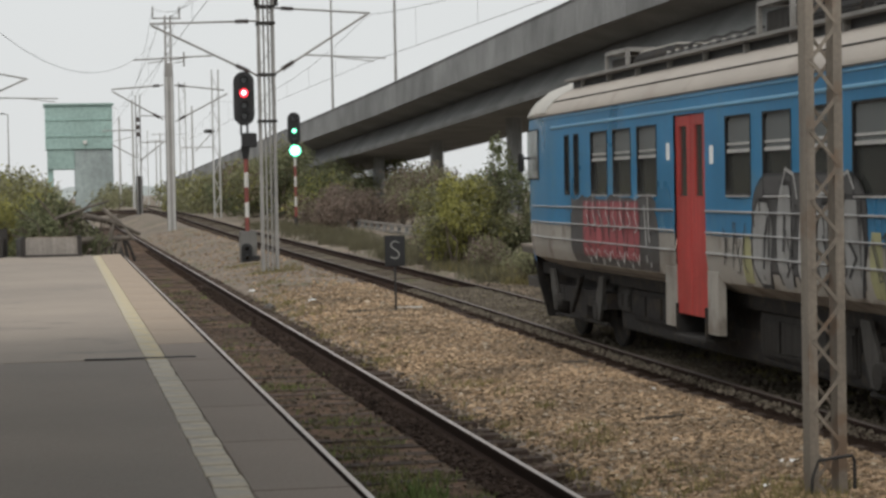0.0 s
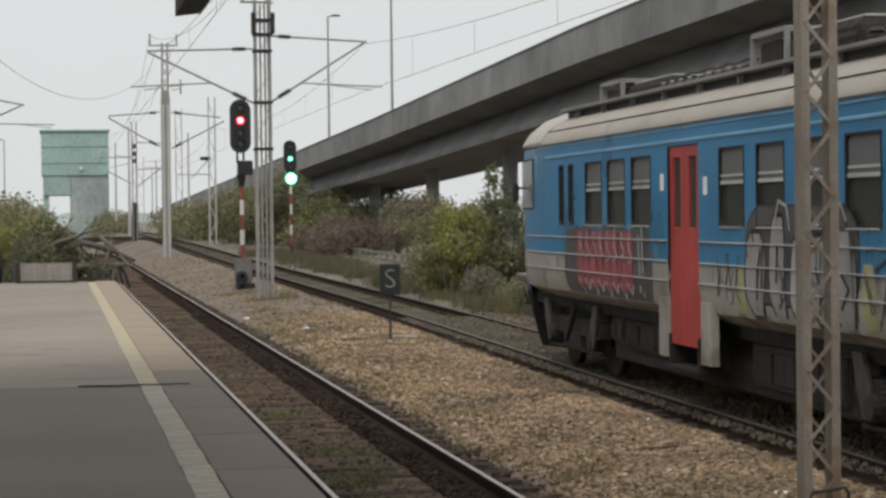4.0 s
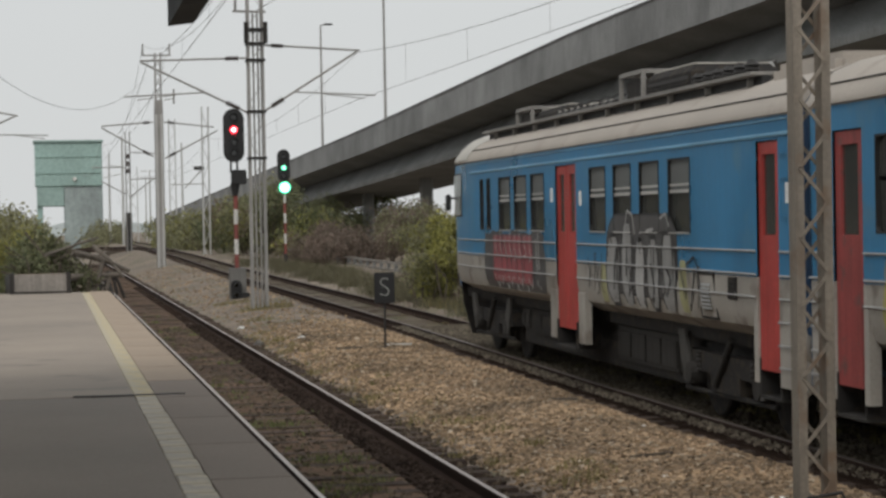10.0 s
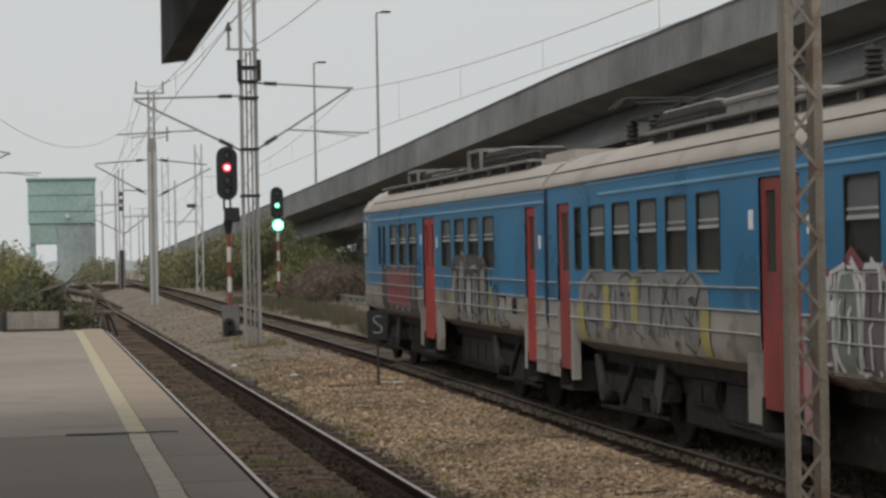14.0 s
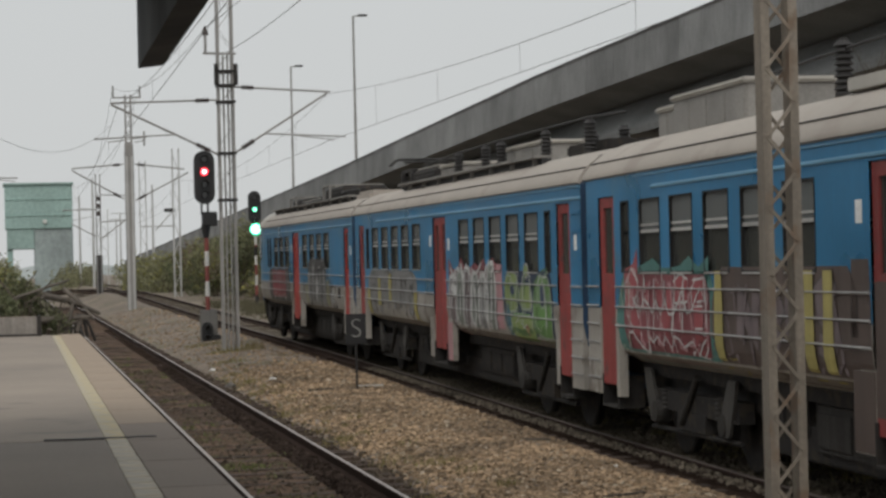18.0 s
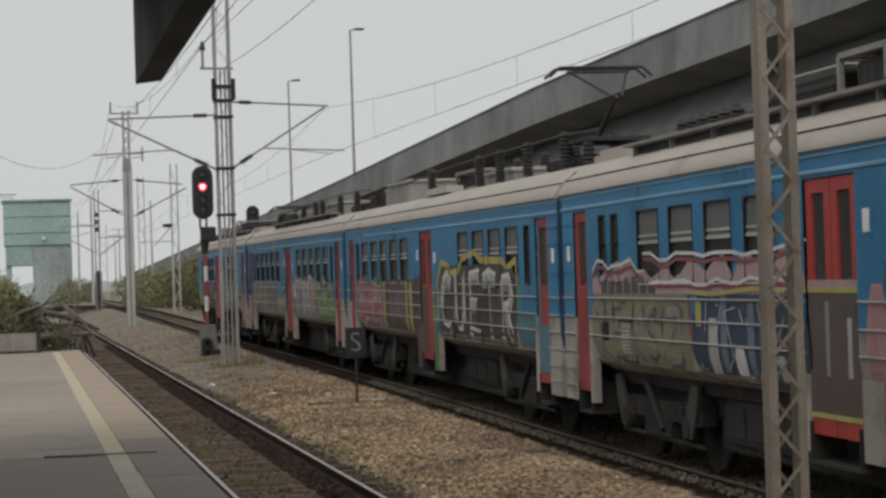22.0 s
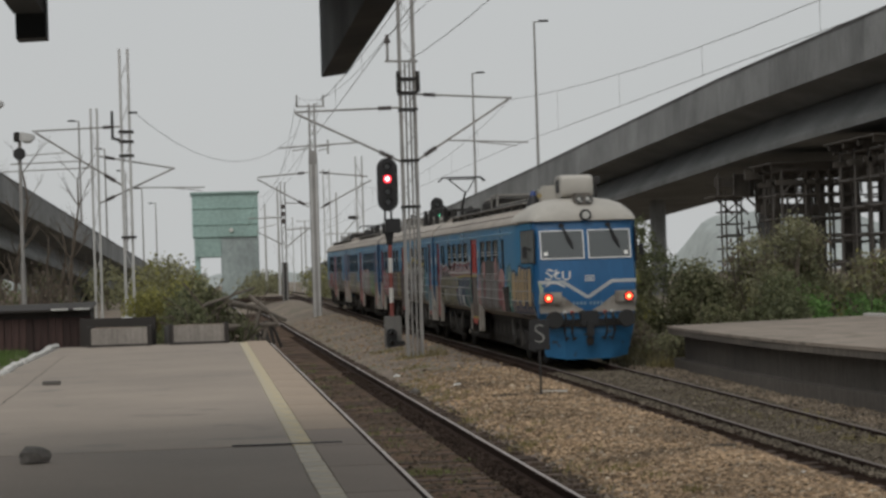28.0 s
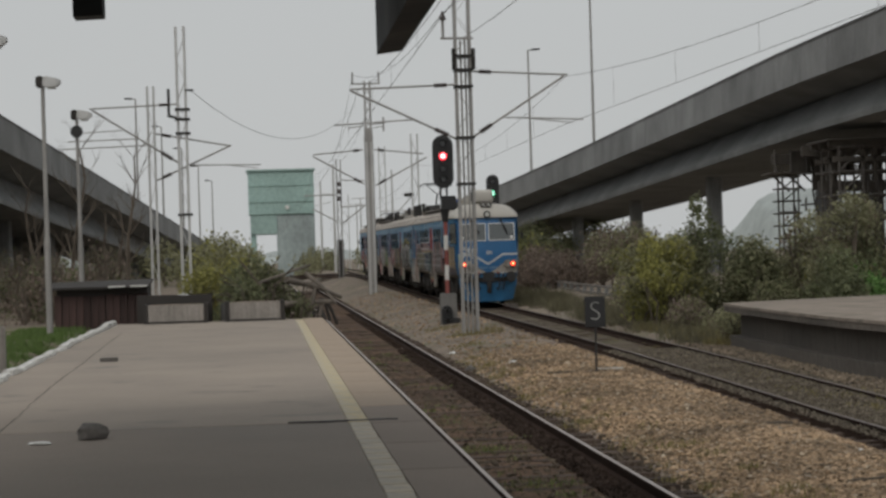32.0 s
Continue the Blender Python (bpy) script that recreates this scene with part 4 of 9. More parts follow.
def train_door(car, side, d0, d1, mat, double):
    door = part("door", wall_box(Side(side.sign), d0, d1, 1.5, 3.16, -0.14, -0.125), RUBBER, car, "closed sliding door")
    leaves = ((d0 + 0.01, (d0 + d1) / 2 - 0.012), ((d0 + d1) / 2 + 0.012, d1 - 0.01)) if double else ((d0 + 0.01, d1 - 0.01),)
    for a, b in leaves:
        m = (b - a) * (0.24 if double else 0.2)
        part("door_leaf", frame_leaf(side, a, b, m), mat, door)
        part("door_glass", wall_box(side, a + m, b - m, 2.17, 3.02, -0.06, -0.045), PANE, door)
    part("threshold", wall_box(Side(side.sign), d0, d1, 0.80, 0.86, -0.5, 0.02), UNDER_GREY, door)
    return door


def frame_leaf(side, a, b, m):
    bm = bmesh.new()

    def slab(d0, d1, z0, z1):
        # the leaf stays upright where the wall tucks in below
        ring = ((d0, z0), (d1, z0), (d1, z1), (d0, z1))
        base = side(d0, 2.0)[0]
        off = lambda o: [(base + side.sign * o, d - CAR / 2, z) for d, z in ring]
        bm_loft(bm, [off(-0.07), off(-0.022)])
    slab(a, b, 0.74, 2.17), slab(a, b, 3.02, 3.15), slab(a, a + m, 2.17, 3.02), slab(b - m, b, 2.17, 3.02)
    return bm


def roof(car, d0, d1, mat=None):
    outline = [(1.41, 3.40), (1.445, 3.42), (1.44, 3.47), (1.33, 3.62), (1.13, 3.78), (0.85, 3.89), (0.45, 3.96), (0.0, 3.98)]
    outline = outline + [(-x, z) for x, z in outline[::-1][1:]]
    bm = bmesh.new()
    rings = [[(x, d - CAR / 2, z) for x, z in outline] for d in (d0, d1)]
    bm_loft(bm, rings)
    part("roof", bm, mat or TRAIN_ROOF, car, smooth=True)
    for sign in (-1, 1):
        part("gutter", extruded([(sign * 1.315, 3.622), (sign * 1.34, 3.632), (sign * 1.345, 3.618), (sign * 1.325, 3.61)], d0 - CAR / 2, d1 - CAR / 2), UNDER_GREY, car)
        part("cornice", extruded([(sign * 1.405, 3.185), (sign * 1.43, 3.20), (sign * 1.43, 3.222), (sign * 1.405, 3.24)], d0 - CAR / 2, min(d1, 17.8) - CAR / 2), CORNICE_BLUE, car)
        part("cornice", extruded([(sign * 1.405, 3.355), (sign * 1.425, 3.36), (sign * 1.425, 3.375), (sign * 1.405, 3.38)], d0 - CAR / 2, min(d1, 18.6) - CAR / 2), CORNICE_BLUE, car)


def roof_board(car, d0, d1):
    """Walkway boards on brackets along both sides of the roof."""
    for sign in (-1, 1):
        board = part("roof_board", box(sign * 0.98 - 0.16, d0 - CAR / 2, 3.93, sign * 0.98 + 0.16, d1 - CAR / 2, 3.975, 0.008), ROOF_GREY, car)
        # Black strip put in as the shade of the gap below the board.
        part("board_support", box(sign * 0.95 - 0.05, d0 - CAR / 2, 3.82, sign * 0.95 + 0.05, d1 - CAR / 2, 3.93), BLACK_PAINT, board)
        d = d0 + 0.3
        while d < d1:
            part("bracket", box(sign * 1.04 - 0.04, d - 0.01 - CAR / 2, 3.80, sign * 1.04 + 0.04, d + 0.01 - CAR / 2, 3.93), ROOF_GREY, board)
            d += 1.6


ROOF_GREY = material("galvanised_roof_gear", (0.25, 0.24, 0.225), 0.75, 0.1, stain=0.2, stain_size=1.5, bump=0.1)


def roof_box(car, d0, d1, half, height, mat=None, tapered=True):
    """A ventilated equipment box with a pitched lid."""
    z0, z1 = 3.93, 3.93 + height
    h2 = half * (0.86 if tapered else 1.0)
    e = 0.12 if tapered else 0.0
    bm = bmesh.new()
    bm_loft(bm, [[(-half, d0 - CAR / 2, z0), (half, d0 - CAR / 2, z0), (half, d1 - CAR / 2, z0), (-half, d1 - CAR / 2, z0)],
                 [(-half, d0 - CAR / 2, z1 - 0.10), (half, d0 - CAR / 2, z1 - 0.10), (half, d1 - CAR / 2, z1 - 0.10), (-half, d1 - CAR / 2, z1 - 0.10)],
                 [(-h2, d0 + e - CAR / 2, z1), (h2, d0 + e - CAR / 2, z1), (h2, d1 - e - CAR / 2, z1), (-h2, d1 - e - CAR / 2, z1)]])
    case = part("equipment_box", bm, mat or ROOF_GREY, car)
    if tapered:
        part("lid", box(-h2, d0 + e - CAR / 2, z1 - 0.012, h2, d1 - e - CAR / 2, z1 + 0.02, 0.01), ROOF_WHITE, case, "pale dusty lid")
    for sign in (-1, 1):
        part("louvre_panel", box(sign * half - 0.01, d0 + 0.12 - CAR / 2, z0 + 0.08, sign * half + 0.01, d1 - 0.12 - CAR / 2, z1 - 0.15), DARK_STEEL, case)
        for k in range(3):
            z = z0 + 0.12 + k * (z1 - z0 - 0.3) / 3
            part("louvre", box(sign * half - 0.02, d0 + 0.12 - CAR / 2, z, sign * half + 0.02, d1 - 0.12 - CAR / 2, z + 0.03), mat or ROOF_GREY, case)


def open_frame(car, d0, d1, half, height):
    """A pale angle-steel cage round a dark case."""
    a, b, z0, z1 = d0 - CAR / 2, d1 - CAR / 2, 3.93, 3.93 + height
    cage = part("equipment_cage", box(-half + 0.05, a + 0.3, z0, half - 0.05, b - 0.1, z1 - 0.09, 0.02), UNDER_GREY, car)
    for x in (-half, half):
        for y in (a, b):
            part("cage_post", bar((x, y, z0), (x, y, z1), 0.06, 0.06), ROOF_GREY, cage)
        for z in (z0 + 0.03, z1):
            part("cage_bar", bar((x, a, z), (x, b, z), 0.06, 0.06), ROOF_GREY, cage)
    for y in (a, b):
        part("cage_bar", bar((-half, y, z1), (half, y, z1), 0.06, 0.06), ROOF_GREY, cage)
    part("cage_lid", box(-half, a + 0.04, z1 - 0.02, half, b - 0.04, z1 + 0.015, 0.01), ROOF_WHITE, cage)


def insulator(car, x, d, z0=3.93, h=0.34):
    y = d - CAR / 2
    n = max(4, int(h / 0.07))
    bm = bm_turned(bmesh.new(), (x, y, z0), (x, y, z0 + h), [(0, 0.085), (0.06, 0.085)] + [st for i in range(n) for st in ((0.08 + 0.86 * i / n, 0.06), (0.08 + 0.86 * (i + 0.3) / n, 0.105), (0.08 + 0.86 * (i + 0.6) / n, 0.085))] + [(0.96, 0.05), (1, 0.05)], 12)
    part("insulator", bm, DARK_STEEL, car)


def roof_wire(car, pts, r=0.018):
    bm = bmesh.new()
    bm_tube(bm, [(x, d - CAR / 2, z) for x, d, z in pts], r)
    part("roof_conductor", bm, DARK_STEEL, car)


def wheel_mesh():
    bm = bmesh.new()
    prof = [(0.76, 0.55), (0.74, 0.53), (0.66, 0.525), (0.65, 0.46), (0.68, 0.44), (0.68, 0.16), (0.66, 0.10), (0.60, 0.09), (0.0, 0.085)]
    n = 24
    for sign in (-1, 1):
        rings = [[(sign * x, r * math.cos(k * math.tau / n), r * math.sin(k * math.tau / n)) for k in range(n)] for x, r in ([(0.80, 0.10), (0.79, 0.42), (0.79, 0.525)] + prof)]
        bm_loft(bm, rings, caps=False)
    return bm


def bogie(car, d, wheel_data):
    """A two-axle bogie with frames, springs, dampers and axle boxes."""
    y = d - CAR / 2
    frame_ob = part("bogie", box(-0.75, y - 0.35, 0.45, 0.75, y + 0.35, 0.72, 0.03), UNDER, car)
    for sign in (-1, 1):
        x = sign * 1.02
        bm = extruded([(x - 0.09, 0.50), (x + 0.09, 0.50), (x + 0.09, 0.74), (x - 0.09, 0.74)], y - 1.75, y + 1.75)
        bm_box(bm, x - 0.1, y - 0.55, 0.30, x + 0.1, y + 0.55, 0.52)
        part("side_frame", bm, UNDER, frame_ob)
        for a in (-1.3, 1.3):
            bm = rod((x + sign * -0.02, y + a, 0.46), (x + sign * 0.16, y + a, 0.46), 0.17, 0.13, 14)
            part("axle_box", bm, UNDER_GREY, frame_ob)
            for e in (-0.27, 0.27):
                bm = bm_turned(bmesh.new(), (x + sign * 0.06, y + a + e, 0.49), (x + sign * 0.06, y + a + e, 0.77), [st for i in range(5) for st in ((0.2 * i, 0.05), (0.2 * i + 0.05, 0.078), (0.2 * i + 0.13, 0.078))])
                part("coil_spring", bm, UNDER_GREY, frame_ob)
        for e in (-1, 1):
            bm = bmesh.new()
            xa, xb = sorted((x + sign * 0.10, x + sign * 0.14))
            bm_loft(bm, [[(xa, y + e * p, z), (xb, y + e * p, z), (xb, y + e * q, z), (xa, y + e * q, z)] for p, q, z in ((1.22, 1.50, 0.34), (1.30, 1.68, 0.66), (1.52, 1.78, 0.98))])
            part("sand_box", bm, SAND_GREY, frame_ob, "dusty grey sand box")
        part("damper", rod((x + sign * 0.12, y - 0.35, 0.95), (x + sign * 0.12, y + 0.30, 0.38), 0.045), UNDER_GREY, frame_ob)
        # Dark filler added to block the lit ground behind the bogie.
        part("brake_block", box(sorted((sign * 0.25, sign * 0.62))[0], y - 0.6, 0.12, sorted((sign * 0.25, sign * 0.62))[1], y + 0.6, 0.46, 0.03), UNDER, frame_ob)
        part("brake_rod", rod((x + sign * 0.05, y - 1.7, 0.28), (x + sign * 0.05, y + 1.7, 0.25), 0.03), UNDER, frame_ob)
    axles = []
    for a in (-1.3, 1.3):
        axle = new("wheelset", wheel_data)
        axle.parent = car
        axle.matrix_basis = pose(0, y + a, 0.46)
        axles.append(axle)
    return axles


def door_well(car, side, d0, d1):
    """The panels that reach down beside a mid door, and its step."""
    for a, b in ((d0 - 0.42, d0), (d1, d1 + 0.5)):
        bm = bmesh.new()
        x = side.sign
        ring = [(x * 1.30, a), (x * 1.30, b), (x * 1.395, b), (x * 1.395, a)]
        bm_loft(bm, [[(p, q - CAR / 2, z) for p, q in ring] for z in (0.56, 1.3)])
        part("door_well_panel", bm, TRAIN_GREY, car)
    step = part("step", box(min(side.sign * 1.05, side.sign * 1.43), d0 - CAR / 2, 0.46, max(side.sign * 1.05, side.sign * 1.43), d1 - CAR / 2, 0.49), UNDER_GREY, car)
    for d in (d0 + 0.02, d1 - 0.05):
        part("step_hanger", box(min(side.sign * 1.06, side.sign * 1.42), d - CAR / 2, 0.49, max(side.sign * 1.06, side.sign * 1.42), d + 0.03 - CAR / 2, 0.86), UNDER, step)


def end_step(car, side, d0, d1):
    """Panels that reach down beside an end door, with ribs, and the step under it."""
    s_ = side.sign
    near_end = d0 < CAR / 2
    for a, b in (((0.17, d0), (d1, d1 + 0.13)) if near_end else ((d0 - 0.13, d0), (d1, CAR - 0.17))):
        xs_ = sorted((s_ * 1.30, s_ * 1.412))
        panel = part("door_panel", box(xs_[0], a - CAR / 2, 0.60, xs_[1], b - CAR / 2, 1.72), TRAIN_GREY, car)
        if b - a > 0.3:
            for z in (0.80, 1.03, 1.27):
                part("rib", box(min(s_ * 1.412, s_ * 1.43), a - CAR / 2, z - 0.012, max(s_ * 1.412, s_ * 1.43), b - CAR / 2, z + 0.012), RIB_PAINT, panel)
    x0, x1 = sorted((side.sign * 1.05, side.sign * 1.40))
    step = part("step", box(x0, d0 - CAR / 2, 0.44, x1, d1 - CAR / 2, 0.47), UNDER_GREY, car)
    for d in (d0, d1 - 0.03):
        part("step_hanger", box(x0, d - CAR / 2, 0.47, x1, d + 0.03 - CAR / 2, 0.86), UNDER, step)


def ribs(car, side, d0, d1, doors):
    """Raised horizontal ribs, broken at the doors."""
    spans, a = [], d0
    for p, q in sorted(doors):
        spans.append((a, p - 0.04))
        a = q + 0.04
    spans.append((a, d1))
    for z in (2.00, 1.75, 1.51):
        for p, q in spans:
            if q - p > 0.2:
                bm = bmesh.new()
                n = 6 if side.taper and q > 18.1 else 1
                cuts = [p + (q - p) * i / n for i in range(n + 1)]
                bm_loft(bm, [[side(d, z + e, o) for e, o in ((-0.022, -0.01), (-0.004, 0.03), (0.006, 0.027), (0.013, -0.01))] for d in cuts])
                part("rib", bm, RIB_PAINT, car)


RIB_PAINT = material("pale_grey_rib_paint", (0.32, 0.315, 0.31), 0.5, stain=0.25, stain_size=2.0, streak=0.2, bump=0.03)


def end_panel(car, d, z0, mat):
    bm = bmesh.new()
    outline = [(1.08, z0), (1.34, 1.18), (1.41, 1.5), (1.41, 3.40), (1.13, 3.78), (0.45, 3.96), (-0.45, 3.96), (-1.13, 3.78), (-1.41, 3.40), (-1.41, 1.5), (-1.34, 1.18), (-1.08, z0)]
    bm_loft(bm, [[(x, y - CAR / 2, z) for x, z in outline] for y in (d - 0.02, d + 0.02)])
    part("end_wall", bm, mat, car)


def gangway(car, d):
    """The dark bellows that close the gap to the next car."""
    for i in range(4):
        e = d + (i - 1.5) * 0.09
        bm = bmesh.new()
        o = 1.30 if i % 2 else 1.24
        bm_loft(bm, [[(x, e + s - CAR / 2, z) for x, z in ((-o, 0.62), (o, 0.62), (o, 3.55), (-o, 3.55))] for s in (-0.045, 0.045)])
        part("bellows", bm, BELLOWS, car)


BELLOWS = material("dark_blue_bellows", (0.025, 0.06, 0.12), 0.7, stain=0.2, bump=0.1)


def under_boxes(car, spans):
    for a, b, z0, z1, mat in spans:
        case = part("equipment_case", box(-1.0, a - CAR / 2, z0, 1.0, b - CAR / 2, z1 - 0.14, 0.03), mat, car)
        n = max(2, int((b - a) / 0.7))
        for sign in (-1, 1):
            for i in range(n):
                p, q = a + (b - a) * i / n + 0.05, a + (b - a) * (i + 1) / n - 0.05
                part("case_lid", box(min(sign * 0.995, sign * 1.02), p - CAR / 2, z0 + 0.08, max(sign * 0.995, sign * 1.02), q - CAR / 2, z1 - 0.24, 0.008), mat, case)
    part("underframe", box(-1.05, 0.4 - CAR / 2, 0.88, 1.05, CAR - 0.6 - CAR / 2, 1.06), UNDER, car)
    # Wide low box added between the bogies to keep the underside dark.
    part("equipment_case", box(-0.95, 5.6 - CAR / 2, 0.24, 0.95, 15.4 - CAR / 2, 0.64, 0.03), UNDER, car)
    part("floor_plate", box(-0.9, 0.5 - CAR / 2, 0.62, 0.9, CAR - 1.2 - CAR / 2, 0.88), UNDER, car)


WHEEL_DATA = mesh_of(wheel_mesh(), "wheelset", UNDER, True)
AXLES = []


def railcar(cab, label, windows, narrow, doors, mid_door, door_mats):
    """A car with its gangway end at d = 0 and, when it has a cab, its nose at d = 20.5."""
    car = thing("railcar", label, "railcar", group="cars of the train")
    end = 18.1 if cab else CAR - 0.16
    body_end = 20.1 if cab else CAR - 0.16
    for sign in (-1, 1):
        side = Side(sign, cab)
        side_wall(car, side, 0.16, body_end, windows + narrow, doors, BLUE)
        for a, b in windows:
            train_window(car, side, a, b)
        for a, b in narrow:
            train_window(car, side, a, b, False)
        for (a, b), m in zip(doors, door_mats):
            double = b - a > 1
            train_door(car, side, a, b, m, double)
            if (a, b) == mid_door:
                door_well(car, side, a, b)
            else:
                end_step(car, side, a, b)
        ribs(car, side, 0.2, 19.8 if cab else end, doors)
        # end panel ribs and papers beside the doors
        for d, z in ((mid_door[0] - 0.35, 2.55), (mid_door[1] + 0.18, 2.62), (0.42, 2.5)):
            part("notice", wall_box(side, d, d + 0.15, z, z + 0.21, 0.0, 0.004), PAPER, car, "white paper notice")
        for z in (2.35, 2.75, 3.0):
            part("rib", wall_box(side, 0.22, 0.72, z, z + 0.03, 0.0, 0.015), BLUE, car)
    end_panel(car, 0.18, 1.04, BELLOWS)
    gangway(car, 0.0)
    if not cab:
        end_panel(car, CAR - 0.18, 1.04, BELLOWS)
    roof(car, 0.16, 18.8 if cab else CAR - 0.16)
    for d in (3.6, 17.4):
        AXLES.extend(bogie(car, d, WHEEL_DATA))
    return car


def cab_front(car, label_lights=True):
    """The nose: windscreens, stripes, lights, buffers and skirt, at the far end of a cab car."""
    E = -CAR / 2 - 0.8
    # nose shell from the side walls to the raked front
    def ring(d, half, top, low):
        lowh = half * 0.93
        return [(lowh, d + E, low), (half, d + E, 1.5), (half, d + E, 3.0), (half * 0.985, d + E, top)]
    bm = bmesh.new()
    face = [(1.205, 21.22, 1.20), (1.215, 21.26, 1.60), (1.21, 21.27, 2.10), (1.185, 21.10, 3.05), (1.16, 21.00, 3.42)]
    back = [(1.17, 20.88, 1.04), (1.255, 20.9, 1.50), (1.255, 20.9, 2.1), (1.255, 20.9, 3.05), (1.255, 20.9, 3.42)]
    # corner posts, rounded
    for sign in (-1, 1):
        col = []
        for (bx, bd, bz), (fx, fd, fz) in zip(back, face):
            col.append([(sign * bx, bd + E, bz), (sign * (bx * 0.4 + fx * 0.6), bd * 0.55 + fd * 0.45 + E, (bz + fz) / 2), (sign * (fx - 0.05), fd - 0.03 + E, fz)])
        bm_loft(bm, col, caps=False, closed=False)
    # front sheet, bowed a little
    cols = [-1, -0.66, -0.33, 0, 0.33, 0.66, 1]
    rows_ = []
    for fx, fd, fz in face:
        rows_.append([(c * (fx - 0.05), fd - 0.03 + 0.07 * (1 - abs(c) ** 1.5) + E, fz) for c in cols])
    bm_loft(bm, rows_, caps=False, closed=False)
    bmesh.ops.remove_doubles(bm, verts=bm.verts[:], dist=0.002)
    nose = part("nose", bm, BLUE_DEEP, car, "bright blue cab front", smooth=True)

    def front(x, z, out=0.0):
        """A place on the bowed front."""
        for (ax, ad, az), (bx, bd, bz) in zip(face, face[1:]):
            if z <= bz or bz == 3.42:
                k = (z - az) / (bz - az)
                d, half = ad + (bd - ad) * k, ax + (bx - ax) * k - 0.05
                break
        return Vector((x, d - 0.03 + 0.07 * (1 - min(1, abs(x) / half) ** 1.5) + out + E, z))

    def front_strip(pts, width, out, name, mat, label=""):
        bm = bmesh.new()
        n = len(pts)
        left, right = [], []
        for i, (x, z) in enumerate(pts):
            a, b = pts[max(i - 1, 0)], pts[min(i + 1, n - 1)]
            t = Vector((b[0] - a[0], b[1] - a[1])).normalized()
            left.append([front(x - t.y * width / 2, z + t.x * width / 2, o) for o in (out, out + 0.006)])
            right.append([front(x + t.y * width / 2, z - t.x * width / 2, o) for o in (out, out + 0.006)])
        bm_loft(bm, [[l[0], r[0], r[1], l[1]] for l, r in zip(left, right)])
        return part(name, bm, mat, nose, label)

    def front_panel(x0, x1, z0, z1, a, b, name, mat, parent, label="", n=4, m=3):
        bm = bmesh.new()
        grid = lambda o: [[front(x0 + (x1 - x0) * i / n, z0 + (z1 - z0) * j / m, o) for i in range(n + 1)] for j in range(m + 1)]
        for o in (a, b):
            bm_loft(bm, grid(o), caps=False, closed=False)
        edge_loop = [(i / n, 0) for i in range(n + 1)] + [(1, j / m) for j in range(1, m + 1)] + [(i / n, 1) for i in range(n - 1, -1, -1)] + [(0, j / m) for j in range(m - 1, 0, -1)]
        bm_loft(bm, [[front(x0 + (x1 - x0) * u, z0 + (z1 - z0) * v, o) for u, v in edge_loop] for o in (a, b)], caps=False)
        return part(name, bm, mat, parent, label)

    for sign in (-1, 1):
        x0, x1 = sorted((sign * 0.05, sign * 1.105))
        screen = front_panel(x0, x1, 2.53, 3.19, 0.004, 0.02, "windscreen", SCREEN, nose)
        for a, b, c, d in ((x0, x1, 3.18, 3.21), (x0, x1, 2.51, 2.54), (x0 - 0.005, x0 + 0.028, 2.53, 3.19), (x1 - 0.028, x1 + 0.005, 2.53, 3.19)):
            front_panel(a, b, c, d, 0.004, 0.032, "windscreen_frame", WHITE_TRIM, screen)
        # wiper
        bm = bmesh.new()
        c = sign * 0.57
        p, q, r = front(c, 3.32, 0.06), front(c - 0.13, 3.07, 0.07), front(c - 0.24, 2.86, 0.05)
        bm_tube(bm, [p, q, r], 0.024), bm_tube(bm, [q + Vector((0.05, 0, 0.12)), q + Vector((0.01, 0.01, -0.08)), r + Vector((-0.02, 0, -0.1))], 0.026)
        bm_rod(bm, p + Vector((0, -0.06, 0)), p + Vector((0, 0.03, 0)), 0.06)
        part("wiper", bm, BLACK_PAINT, nose)
        front_panel(sign * 0.98 - 0.045, sign * 0.98 + 0.045, 2.60, 2.69, 0.021, 0.024, "sticker", PAPER, screen, "small white square sticker", 1, 1)
        # light housings with red tail lights
        house = front_panel(sign * 1.17 if sign < 0 else 0.66, -0.66 if sign < 0 else 1.17, 1.45, 1.72, 0.0, 0.11, "light_housing", TRAIN_GREY, nose)
        c = front(sign * 0.98, 1.58, 0.11)
        part("light_rim", rod(c, c + Vector((0, 0.035, 0)), 0.125, 0.125, 20), BLACK_PAINT, house)
        part("tail_light", rod(c + Vector((0, 0.02, 0)), c + Vector((0, 0.045, 0)), 0.098, 0.085, 20), RED_LIGHT if label_lights else RUBBER, house, "lit red tail light" if label_lights else "")
        if label_lights:
            part("tail_light_core", rod(c + Vector((0, 0.04, 0)), c + Vector((0, 0.05, 0)), 0.045, 0.04, 14), RED_CORE, house)
        bm = bmesh.new()
        bm_tube(bm, [front(sign * 0.75, 1.735, 0.03), front(sign * 0.75, 1.80, 0.06), front(sign * 1.05, 1.80, 0.06), front(sign * 1.05, 1.735, 0.03)], 0.012)
        part("grab_rail", bm, BLUE_DEEP, nose)
        # buffers
        b = Vector((sign * 0.875, 21.2 + E, 1.06))
        buffer_ob = part("buffer", rod(b, b + Vector((0, 0.36, 0)), 0.11, 0.11, 14), BLACK_PAINT, car)
        part("buffer_plate", rod(b + Vector((0, 0.36, 0)), b + Vector((0, 0.42, 0)), 0.215, 0.195, 24), RUBBER, buffer_ob)
        for k, x in enumerate((0.40, 0.58)):
            c = Vector((sign * x, 21.2 + E, 1.22))
